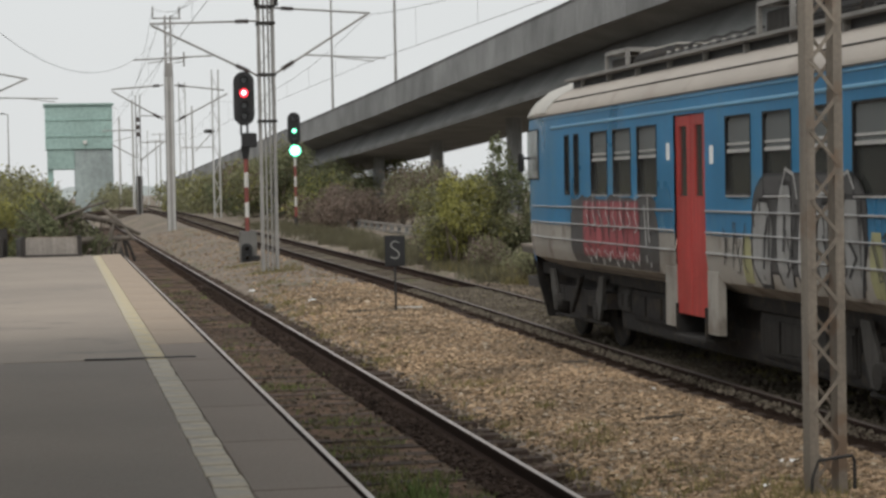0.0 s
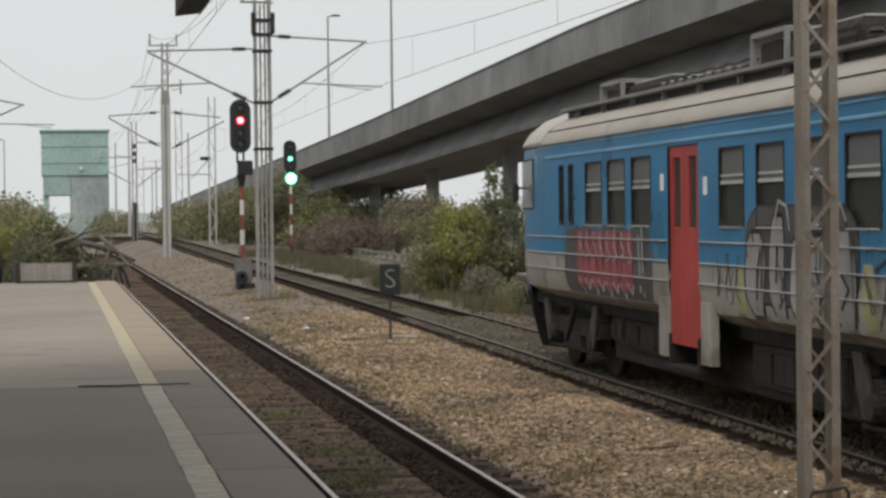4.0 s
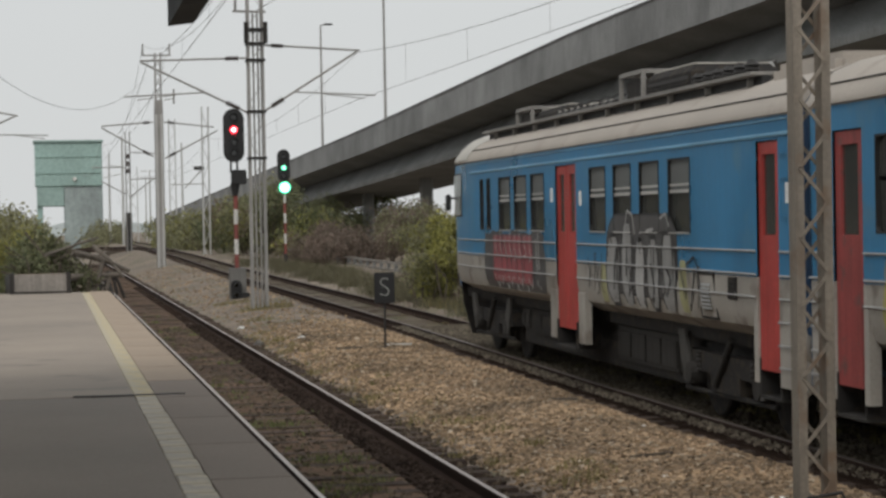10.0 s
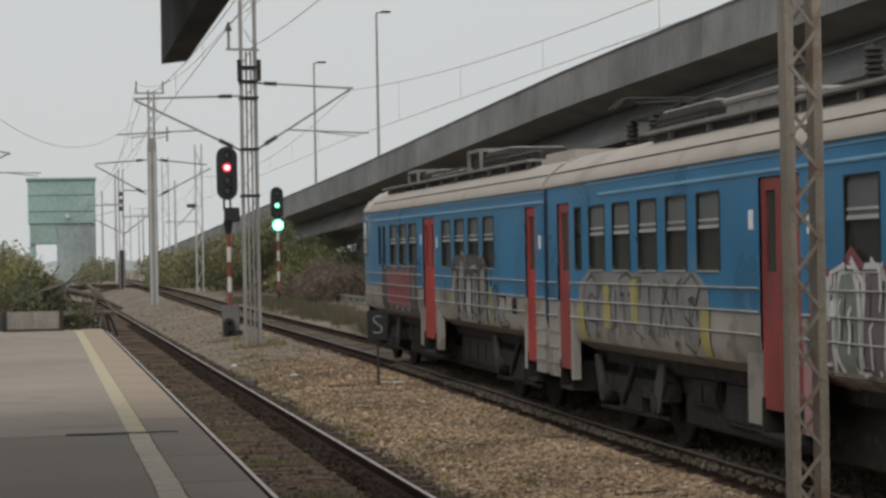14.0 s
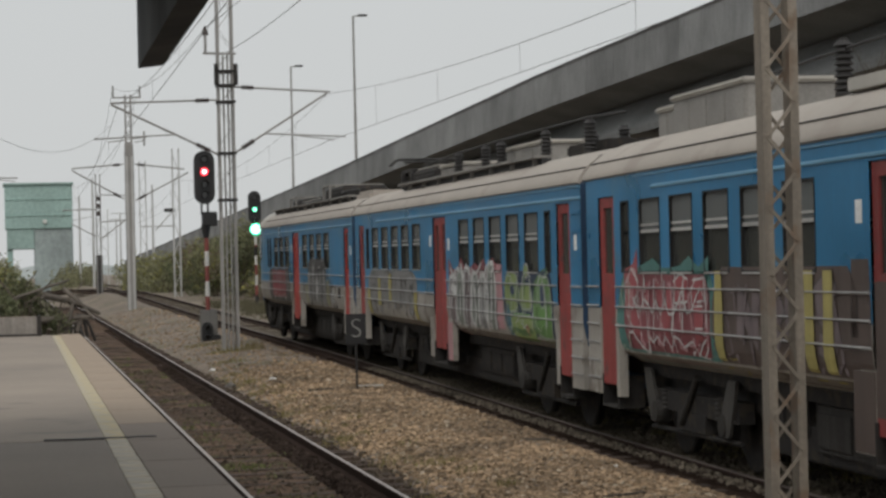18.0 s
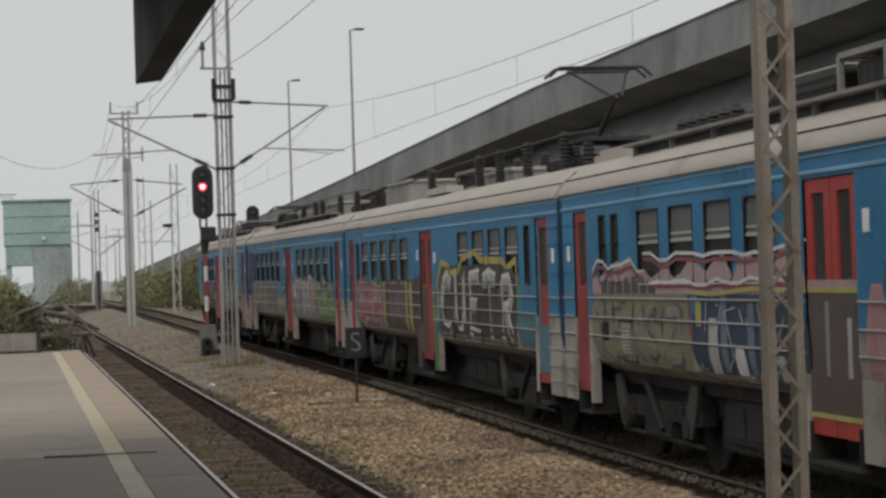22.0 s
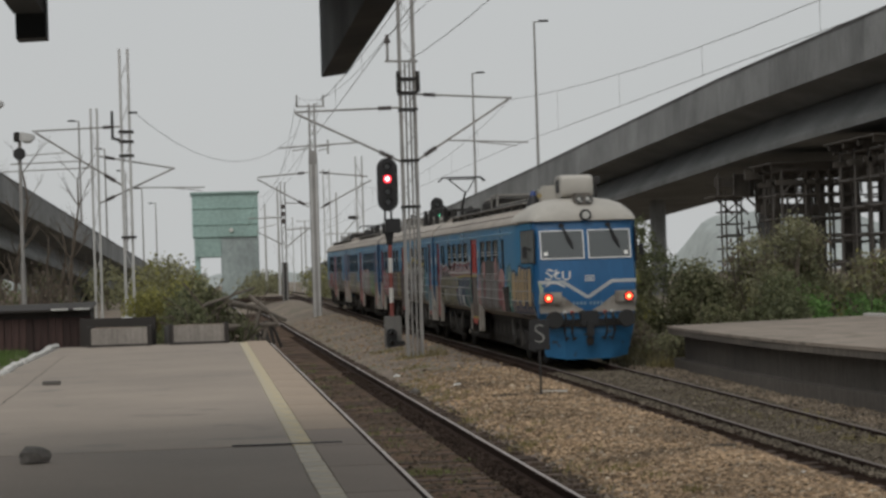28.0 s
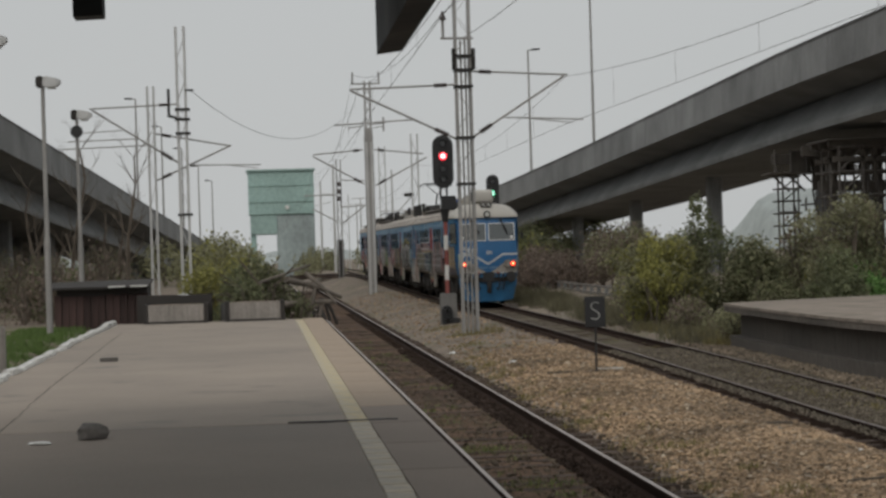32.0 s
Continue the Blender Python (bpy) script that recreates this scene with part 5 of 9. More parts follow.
            cock = part("hose_cock", rod(c, c + Vector((0, 0.14, 0)), 0.05, 0.04), WHITE_TRIM if k else DOOR_RED, car)
            bm = bmesh.new()
            bm_tube(bm, [c + Vector((0, 0.12, 0)), c + Vector((0, 0.20, -0.12)), c + Vector((sign * 0.03, 0.16, -0.45)), c + Vector((-sign * 0.02, 0.08, -0.66)), c + Vector((-sign * 0.08, 0.05, -0.60))], 0.03, 7)
            part("hose", bm, RUBBER, cock)
        # mirror arms and side fittings
        part("mirror", box(sign * 1.44 - 0.05, 20.75 + E, 2.55, sign * 1.44 + 0.05, 20.85 + E, 2.85, 0.02), BLACK_PAINT, car)
        part("mirror_arm", rod((sign * 1.24, 20.8 + E, 2.78), (sign * 1.44, 20.8 + E, 2.78), 0.02), BLACK_PAINT, car)
    # stripe, lower grey field, deflector skirt
    front_strip([(-1.20, 1.96), (-0.60, 1.96), (0.0, 1.58)], 0.085, 0.002, "stripe", STRIPE)
    front_strip([(0.0, 1.58), (0.60, 1.96), (1.20, 1.96)], 0.085, 0.002, "stripe", STRIPE)
    bm = bmesh.new()
    for sign in (-1, 1):
        bm_loft(bm, [[front(sign * x, z, 0.004) for x, z in ((x0, 1.22), (x0, max(1.23, top)))] for x0, top in ((0.05, 1.24), (0.3, 1.38), (0.62, 1.62), (0.66, 1.63), (1.17, 1.63))], caps=False, closed=False)
    part("grey_field", bm, TRAIN_GREY, nose)
    # emblem and number as plain shapes
    for x0, x1, z0, z1 in ((-0.16, 0.06, 2.085, 2.105), (-0.16, 0.06, 1.965, 1.985), (-0.16, -0.14, 1.985, 2.085), (0.04, 0.06, 1.985, 2.085), (-0.10, -0.06, 2.0, 2.07), (-0.04, 0.01, 2.0, 2.03), (-0.04, 0.01, 2.045, 2.07)):
        front_panel(x0, x1, z0, z1, 0.006, 0.012, "emblem", WHITE_TRIM, nose, n=1, m=1)
    for i in range(4):
        for x in (-0.36, 0.05):
            front_panel(x + i * 0.09, x + 0.06 + i * 0.09, 1.40, 1.48, 0.006, 0.01, "number_bar", NUMBER_BLUE, nose, n=1, m=1)
    skirt = bmesh.new()
    bm_loft(skirt, [[(-1.17, 21.05 + E, 1.20), (-0.6, 21.2 + E, 1.20), (0.6, 21.2 + E, 1.20), (1.17, 21.05 + E, 1.20)],
                    [(-1.14, 21.0 + E, 0.75), (-0.6, 21.22 + E, 0.72), (0.6, 21.22 + E, 0.72), (1.14, 21.0 + E, 0.75)],
                    [(-1.0, 20.9 + E, 0.16), (-0.55, 21.12 + E, 0.09), (0.55, 21.12 + E, 0.09), (1.0, 20.9 + E, 0.16)]], caps=False, closed=False)
    geom = bmesh.ops.extrude_face_region(skirt, geom=skirt.faces[:])
    bmesh.ops.translate(skirt, verts=[v for v in geom["geom"] if isinstance(v, bmesh.types.BMVert)], vec=(0, -0.05, 0))
    part("front_skirt", skirt, SKIRT_BLUE if label_lights else UNDER, car, "scuffed blue snow-plough skirt" if label_lights else "")
    coupler = part("coupler", box(-0.22, 20.8 + E, 0.86, 0.22, 21.42 + E, 1.26, 0.03), BLACK_PAINT, car)
    part("coupler_hook", box(-0.09, 21.4 + E, 0.62, 0.09, 21.52 + E, 1.02, 0.03), BLACK_PAINT, coupler)
    part("coupler_link", box(-0.09, 21.36 + E, 0.42, 0.09, 21.44 + E, 0.64, 0.03), UNDER, coupler)
    # cab roof dome
    rings = []
    prof = [(1.0, 3.40), (1.02, 3.44), (1.0, 3.52), (0.93, 3.66), (0.78, 3.82), (0.58, 3.92), (0.3, 3.98), (0, 4.0)]
    prof = prof + [(-x, z) for x, z in prof[::-1][1:]]
    for d, half, rise in ((18.75, 1.43, 0.86), (19.15, 1.43, 0.92), (19.4, 1.42, 1.0), (19.8, 1.39, 1.03), (20.3, 1.345, 1.0), (20.7, 1.30, 0.9), (20.95, 1.26, 0.7), (21.1, 1.22, 0.36), (21.13, 1.12, 0.02)):
        rings.append([(x * half, d + E, 3.435 + (z - 3.41) * rise) for x, z in prof])
    bm = bmesh.new()
    bm_loft(bm, rings)
    part("cab_roof", bm, ROOF_WHITE, car, "dirty white domed cab roof", smooth=True)
    # headlights
    hl = part("headlight_housing", box(-0.245, 20.4 + E, 3.77, 0.21, 21.0 + E, 4.10, 0.05), HOUSING_BROWN, car)
    for x in (-0.13, 0.085):
        lamp_ob = part("headlight", rod((x, 20.99 + E, 3.94), (x, 21.015 + E, 3.94), 0.10, 0.09, 18), HEADLAMP_DARK, hl)
        # Two small pale discs set off-centre on each dark glass.
        part("reflector", rod((x + 0.02, 21.015 + E, 3.955), (x + 0.02, 21.019 + E, 3.955), 0.045, 0.038, 14), HEADLAMP, lamp_ob)
        part("reflector", rod((x - 0.04, 21.015 + E, 3.90), (x - 0.04, 21.019 + E, 3.90), 0.025, 0.022, 12), HEADLAMP, lamp_ob)
    ring_ob = part("headlight_ring", rod((-0.02, 20.8 + E, 3.56), (-0.02, 21.19 + E, 3.56), 0.15, 0.14, 22), BLACK_PAINT, car)
    part("headlight", rod((-0.02, 21.19 + E, 3.56), (-0.02, 21.205 + E, 3.56), 0.095, 0.09, 20), HEADLAMP, ring_ob)
    # side cab window
    for sign in (-1, 1):
        side = Side(sign, True)
        win = part("cab_window", wall_box(side, 18.95, 20.3, 2.42, 3.24, -0.02, 0.012), RUBBER, car)
        part("pane", wall_box(side, 19.0, 19.61, 2.45, 3.21, 0.010, 0.018), PANE_UP, win)
        part("pane", wall_box(side, 19.66, 20.26, 2.45, 3.21, 0.010, 0.018), PANE_UP, win)
    return nose, front_strip


WHITE_TRIM = material("white_rubber_trim", (0.62, 0.63, 0.63), 0.6, stain=0.1, bump=0.02)
STRIPE = material("pale_grey_stripe", (0.42, 0.44, 0.45), 0.55, stain=0.12, bump=0.02)
NUMBER_BLUE = material("faded_number_paint", (0.16, 0.25, 0.34), 0.55, stain=0.3, stain_size=4, bump=0.02)
SKIRT_BLUE = material("scuffed_blue_skirt", (0.028, 0.145, 0.30), 0.5, stain=0.15, stain_size=1.5, bump=0.05, spot=(0.05, 0.06, 0.07), spot_amount=0.12)
BEACON = glass_material("blue_beacon_glass", (0.02, 0.05, 0.2), 0.15)
BRASS = material("dull_brass", (0.35, 0.27, 0.12), 0.4, 0.7, stain=0.15, bump=0.02)
HOUSING_BROWN = material("dusty_brown_lamp_housing", (0.13, 0.115, 0.10), 0.7, stain=0.25, stain_size=2.5, bump=0.05)
HEADLAMP_DARK = glass_material("dark_headlamp_glass", (0.06, 0.06, 0.058), 0.1)
HEADLAMP = glass_material("headlamp_glass", (0.45, 0.45, 0.42), 0.1)


def spread(first, pitch, width, n):
    return [(round(first + pitch * i, 3), round(first + pitch * i + width, 3)) for i in range(n)]


CAB_WINDOWS = spread(3.95, 1.33, 0.88, 4) + spread(11.75, 1.28, 0.92, 3)
CAB_DOORS = [(0.8, 1.5), (9.65, 10.95)]
car1 = railcar(True, "leading blue and grey railcar with red doors and faded graffiti", CAB_WINDOWS, [(16.0, 16.28), (16.62, 16.9)], CAB_DOORS, (9.65, 10.95), (DOOR_RED, DOOR_RED))
cab_front(car1, False)
MID_WINDOWS = spread(2.7, 1.27, 0.84, 5)
MID_DOORS = [(0.8, 1.55), (9.85, 11.1), (19.55, 20.3)]
car2 = railcar(False, "blue and grey middle railcar with white and green graffiti", MID_WINDOWS + spread(12.45, 1.27, 0.84, 5), [(1.92, 2.25), (18.85, 19.2)], MID_DOORS, (9.85, 11.1), (DOOR_DULL,) * 3)
car3 = railcar(False, "blue middle railcar with dark graffiti over its lower half", MID_WINDOWS[:4] + spread(12.45, 1.27, 0.84, 5), [(1.92, 2.25), (18.85, 19.2)], MID_DOORS, (9.85, 11.1), (DOOR_DULL,) * 3)
car4 = railcar(True, "rear blue railcar with colourful graffiti, cab and lit red tail lights", CAB_WINDOWS, [(2.15, 2.45), (2.75, 3.05), (16.0, 16.28)], CAB_DOORS, (9.65, 10.95), (DOOR_DULL, DOOR_RED))
strip4 = cab_front(car4, True)[1]

# ---- paint on the walls; cars 2 and 3 are numbered from the leading end
def leaf_patch(car, side, d0, d1, z0, z1, colour, lift=0.004):
    """Paint on a door leaf, which stays upright."""
    x, y0, y1 = side(d0, 2.0, -0.022 + lift)[0], side(d0, 2.0)[1], side(d1, 2.0)[1]
    x0, x1 = sorted((x, x - side.sign * 0.003))
    part("graffiti_patch", box(x0, min(y0, y1), z0, x1, max(y0, y1), z1), SPRAY[colour], car)


GLYPHS = {
    "A": (((0.05, 0), (0.28, 0.6), (0.5, 1.0), (0.72, 0.6), (0.95, 0)), ((0.25, 0.38), (0.75, 0.38))),
    "B": (((0.1, 0), (0.1, 1)), ((0.1, 0.97), (0.7, 0.95), (0.85, 0.75), (0.65, 0.55), (0.2, 0.52)), ((0.3, 0.5), (0.8, 0.42), (0.92, 0.2), (0.7, 0.04), (0.15, 0.03))),
    "C": (((0.92, 0.85), (0.6, 1.0), (0.25, 0.9), (0.08, 0.5), (0.25, 0.1), (0.6, 0.0), (0.92, 0.12)),),
    "E": (((0.12, 0), (0.1, 1)), ((0.1, 0.97), (0.9, 1.0)), ((0.12, 0.52), (0.75, 0.5)), ((0.12, 0.03), (0.92, 0.0))),
    "G": (((0.92, 0.8), (0.6, 1.0), (0.22, 0.9), (0.08, 0.5), (0.25, 0.08), (0.65, 0.0), (0.92, 0.15), (0.9, 0.45)), ((0.55, 0.45), (0.95, 0.45))),
    "H": (((0.1, 0), (0.12, 1)), ((0.9, 0), (0.88, 1)), ((0.12, 0.5), (0.88, 0.55))),
    "I": (((0.5, 0), (0.5, 1)),),
    "L": (((0.15, 1), (0.15, 0.05), (0.55, 0.0), (0.95, 0.06)),),
    "N": (((0.1, 0), (0.12, 1), (0.5, 0.5), (0.88, 0.0), (0.9, 1)),),
    "P": (((0.12, 0), (0.12, 1)), ((0.12, 0.97), (0.7, 0.97), (0.9, 0.75), (0.7, 0.5), (0.15, 0.48))),
    "R": (((0.12, 0), (0.12, 1)), ((0.12, 0.97), (0.7, 0.97), (0.88, 0.75), (0.68, 0.52), (0.2, 0.5)), ((0.4, 0.5), (0.7, 0.25), (0.95, 0.0))),
    "S": (((0.9, 0.85), (0.55, 1.0), (0.15, 0.85), (0.25, 0.6), (0.7, 0.45), (0.88, 0.2), (0.5, 0.0), (0.08, 0.12)),),
    "T": (((0.5, 0), (0.5, 0.96)), ((0.02, 0.92), (0.5, 0.99), (0.98, 0.94))),
    "U": (((0.1, 1), (0.1, 0.3), (0.3, 0.03), (0.65, 0.02), (0.88, 0.3), (0.9, 1)),),
    "V": (((0.05, 1), (0.28, 0.4), (0.5, 0.0), (0.72, 0.4), (0.95, 1)),),
    "Z": (((0.08, 0.95), (0.9, 0.98), (0.5, 0.5), (0.1, 0.03), (0.92, 0.02))),
}
GLYPHS["Z"] = (GLYPHS["Z"],)


def lettering(car, side, text, d0, d1, z0, z1, fill, line, seed, stroke=0.2, edge=0.045, shine=None, shade=None, back_to_front=False, jitter=0.08):
    """Fat sprayed letters: an outline, a fill for every letter in turn, a thin highlight and a shade."""
    rnd = random.Random(seed)
    cell = (d1 - d0) / len(text)
    for i, ch in enumerate(text):
        low, mid, lit, dim = bmesh.new(), bmesh.new(), bmesh.new(), bmesh.new()
        lo, hi = z0 + rnd.uniform(0, jitter), z1 - rnd.uniform(0, jitter * 2)
        lean = rnd.uniform(-0.08, 0.08)
        for path in GLYPHS[ch]:
            pts = []
            for u, v in path:
                u = 0.12 + 0.76 * u + rnd.uniform(-0.03, 0.03) + lean * (v - 0.5)
                d = (i + u) * cell
                pts.append(((d1 - d if back_to_front else d0 + d), lo + stroke / 2 + (hi - lo - stroke) * (v + rnd.uniform(-0.02, 0.02))))
            if line:
                ribbon(low, side, pts, stroke + 2 * edge, 0.006)
            ribbon(mid, side, pts, stroke, 0.010 + 0.0006 * (i % 3))
            if shine:
                off = stroke * 0.30
                ribbon(lit, side, [(d - off * (0.6 if back_to_front else -0.6), z + off) for d, z in pts], stroke * 0.24, 0.014)
            if shade:
                off = stroke * 0.25
                ribbon(dim, side, [(d + off * (0.8 if back_to_front else -0.8), z - off) for d, z in pts], stroke * 0.35, 0.0125)
        letter = part("graffiti_letter", mid, SPRAY[fill[i % len(fill)]], car)
        if line:
            part("outline", low, SPRAY[line], letter)
        if shine:
            part("highlight", lit, SPRAY[shine], letter)
        if shade:
            part("shading", dim, SPRAY[shade], letter)


def bubble(car, side, fill, line, d0, d1, z0, z1, seed, edge=0.05, out=0.008, roundness=0.7, wobble=0.04):
    """One rounded sprayed shape with an outline round it."""
    inner, outer = bmesh.new(), bmesh.new()
    blob(outer, side, d0, d1, z0, z1, out, random.Random(seed), wobble, roundness, 12)
    blob(inner, side, d0 + edge, d1 - edge, z0 + edge, z1 - edge, out + 0.003, random.Random(seed), wobble, roundness, 12)
    shape = part("graffiti_letter", inner, SPRAY[fill], car)
    part("outline", outer, SPRAY[line], shape)


def spikes(car, side, colour, d0, d1, z0, z1, n, seed, out=0.0035):
    """A ragged sprayed edge of upright tongues over a common base."""
    rnd = random.Random(seed)
    bm = bmesh.new()
    cuts = [d0 + (d1 - d0) * i / n for i in range(n + 1)]
    tops = [z0 + (z1 - z0) * rnd.uniform(0.35, 1.0) for _ in cuts]
    for a, b, p, q in zip(cuts, cuts[1:], tops, tops[1:]):
        bm.faces.new([bm.verts.new(side(d, z, out)) for d, z in ((a, z0), (b, z0), (b, q), (a, p))])
    bmesh.ops.remove_doubles(bm, verts=bm.verts[:], dist=0.0005)
    part("graffiti_patch", bm, SPRAY[colour], car)


def wave(d0, d1, z, amount, n, seed):
    rnd = random.Random(seed)
    return [(d0 + (d1 - d0) * i / n, z + rnd.uniform(-amount, amount)) for i in range(n + 1)]


def scrawl(car, side, colour, d0, d1, z0, z1, n, seed, width=0.035, out=0.017):
    """A row of quick upright letters sprayed with a thin cap."""
    rnd = random.Random(seed)
    cell = (d1 - d0) / n
    for i in range(n):
        a, lo, hi = d0 + cell * i, z0 + rnd.uniform(0, 0.12), z1 - rnd.uniform(0, 0.15)
        k, pts = rnd.randint(4, 6), []
        for j in range(k):
            pts.append((a + cell * rnd.uniform(0.05, 0.95), lo + (hi - lo) * ((j % 2) * 0.8 + rnd.uniform(-0.1, 0.25)) if j not in (0, k - 1) else (lo if j else hi)))
        strokes(car, side, colour, [pts], width * rnd.uniform(0.8, 1.2), out)


def well_patch(car, sign, y0, y1, z0, z1, colour):
    """Paint on an upright panel beside a door."""
    xs_ = sorted((sign * 1.396, sign * 1.400))
    part("graffiti_patch", box(xs_[0], y0, z0, xs_[1], y1, z1), SPRAY[colour], car)


W1 = Side(-1, True)
patch(car1, W1, "charcoal", 11.7, 16.6, 1.08, 2.12, 2, 0.003, 0.008), spikes(car1, W1, "charcoal", 11.8, 16.5, 2.0, 2.22, 14, 1)
for i in range(4):
    bubble(car1, W1, "red", "wine", 12.62 + 0.79 * i, 13.4 + 0.79 * i, 1.3, 2.1, 110 + i, 0.03, 0.006, 0.12, 0.02)
rnd = random.Random(18)
for i in range(8):
    d, z = 12.75 + 0.39 * i, rnd.uniform(1.72, 1.86)
    strokes(car1, W1, "white", [[(d, 2.2 - 0.1 * (i % 2)), (d + 0.06, z + 0.14), (d - 0.12, z), (d + 0.08, z - 0.06)]], 0.032)
    strokes(car1, W1, "white", [[(d - 0.16, 1.4), (d, 1.26 - 0.08 * (i % 2)), (d + 0.14, 1.42)]], 0.045)
strokes(car1, W1, "black", [[(12.62 + 0.79 * i, 1.3), (12.66 + 0.79 * i, 1.7), (12.6 + 0.79 * i, 2.1)] for i in range(1, 4)], 0.05, 0.014)
strokes(car1, W1, "silver", [[(12.15, 1.25), (12.12, 1.7), (12.15, 2.16)], [(12.3, 1.3), (12.28, 1.75), (12.32, 2.05)]], 0.07)
scrawl(car1, W1, "black", 12.7, 15.75, 1.35, 2.1, 4, 181, 0.035)
scrawl(car1, W1, "charcoal", 4.5, 7.9, 1.25, 2.2, 7, 182, 0.05)
scrawl(car1, W1, "charcoal", 3.4, 4.4, 1.3, 1.9, 3, 183, 0.03), scrawl(car1, W1, "charcoal", 8.0, 9.0, 1.3, 1.9, 3, 184, 0.03)
bubble(car1, W1, "charcoal", "black", 4.45, 7.95, 1.35, 2.42, 120, 0.03, 0.003, 0.45, 0.01)
for i, (a, b, lo, hi) in enumerate(((7.2, 7.9, 1.18, 2.16), (6.55, 7.1, 1.16, 2.34), (5.95, 6.45, 1.16, 2.1), (5.3, 5.85, 1.18, 2.14), (4.55, 5.2, 1.16, 2.2))):
    bubble(car1, W1, "silver" if i == 2 else "ash", "black", a, b, lo, hi, 121 + i, 0.05, 0.006, 0.75, 0.05)
strokes(car1, W1, "black", [[(7.5, 1.4), (7.45, 1.7), (7.35, 1.95)], [(6.85, 1.6), (6.8, 2.0)], [(5.6, 1.3), (5.5, 1.5), (5.65, 1.8)], [(4.95, 1.4), (4.75, 1.6), (4.95, 1.75)]], 0.07)
strokes(car1, W1, "silver", [[(6.95, 2.15), (6.75, 2.46), (6.5, 2.4), (6.4, 2.15)], [(5.2, 2.35), (4.95, 2.42), (4.8, 2.25)], [(5.85, 2.2), (5.5, 2.22)]], 0.045)
patch(car1, W1, "straw", 4.12, 4.42, 1.16, 1.85, 3), patch(car1, W1, "straw", 7.95, 8.25, 1.16, 1.75, 4)
strokes(car1, W1, "black", [[(8.6, 1.5), (8.5, 1.75), (8.4, 1.5), (8.3, 1.7)], [(8.9, 1.4), (8.8, 1.7), (8.7, 1.55)], [(3.9, 1.4), (3.75, 1.75), (3.6, 1.5)], [(4.1, 1.8), (3.8, 1.9), (3.5, 1.7)], [(3.7, 1.3), (3.55, 1.6), (3.45, 1.35)]], 0.035)


class Turned(Side):
    """Car 2 and 3 walls, d counted from the leading gangway."""
    def __call__(self, d, z, out=0.0):
        return (self.sign * (wall_half(z) + out), CAR / 2 - d, z)


W2 = Turned(-1)
patch(car2, W2, "grey", 2.1, 8.2, 1.5, 2.16, 20, 0.003, 0.008)
lettering(car2, W2, "CUTINS", 2.3, 8.0, 1.2, 2.2, ("grey",), "charcoal", 21, stroke=0.22, edge=0.05)
for a, lo in ((2.05, 1.14), (3.5, 1.4), (4.9, 1.5), (7.9, 1.14)):
    patch(car2, W2, "ochre" if lo > 1.6 else "yellow", a, a + 0.34, lo, lo + 0.6, int(a * 10), 0.013)
patch(car2, W2, "mauve", 11.4, 15.6, 1.12, 2.18, 25, 0.003, 0.01), spikes(car2, W2, "wine", 11.5, 15.6, 2.05, 2.42, 11, 22)
tops = (2.12, 2.24, 2.26, 2.2, 2.16, 2.36)
for i in range(6):
    a = 11.5 + 0.65 * i
    bubble(car2, W2, ("mauve", "pale_grey_green", "mauve", "pale_grey_green", "grey", "pale_grey_green")[i], "white", a, a + 0.70, 1.14, tops[i], 130 + i, 0.085, 0.006, 0.75, 0.04)
rnd = random.Random(29)
for i in range(15):
    d, z = 11.75 + 0.26 * (i % 15), rnd.uniform(1.3, 2.0)
    strokes(car2, W2, "white", [[(d, z - 0.18), (d + 0.05, z), (d + 0.02, z + 0.2), (d + 0.1, z + 0.26)]], rnd.uniform(0.04, 0.07))
    strokes(car2, W2, "charcoal", [[(d + 0.1, z - 0.12), (d + 0.12, z + 0.1)]], 0.06, 0.015)
scrawl(car2, W2, "white", 11.6, 15.4, 1.2, 2.35, 8, 185, 0.085), scrawl(car2, W2, "charcoal", 11.7, 15.4, 1.2, 2.1, 7, 186, 0.035, 0.0165)
scrawl(car2, W2, "pale_green", 16.2, 19.1, 1.2, 2.2, 6, 187, 0.04), scrawl(car2, W2, "charcoal", 2.3, 8.0, 1.25, 2.1, 9, 188, 0.035)
strokes(car2, W2, "white", [[(11.8, 1.95), (12.05, 1.8), (12.25, 1.86)]], 0.2)
patch(car2, W2, "pink", 11.55, 11.9, 0.62, 1.3, 5), patch(car2, W2, "pink", 15.45, 15.95, 1.14, 2.3, 6)
patch(car2, W2, "navy", 16.05, 19.3, 1.1, 2.2, 24, 0.003, 0.01)
bubble(car2, W2, "lime", "pale_green", 16.12, 17.1, 1.55, 2.2, 140, 0.04, 0.006, 0.9, 0.02)
bubble(car2, W2, "sea", "pale_green", 16.2, 16.55, 1.14, 1.72, 141, 0.04, 0.006, 0.9, 0.03)
bubble(car2, W2, "lime", "green", 16.55, 18.05, 1.12, 1.55, 142, 0.03, 0.005, 0.5, 0.02)
bubble(car2, W2, "lime", "pale_green", 17.15, 17.98, 1.6, 2.02, 143, 0.04, 0.006, 0.6, 0.02)
bubble(car2, W2, "lime", "silver", 17.42, 17.76, 2.08, 2.32, 144, 0.04, 0.006, 0.9, 0.02)
bubble(car2, W2, "green", "pale_green", 18.05, 19.2, 1.12, 2.14, 145, 0.04, 0.006, 0.8, 0.02)
bubble(car2, W2, "navy", "pale_green", 18.5, 18.8, 1.65, 2.05, 146, 0.03, 0.012, 0.9, 0.03)
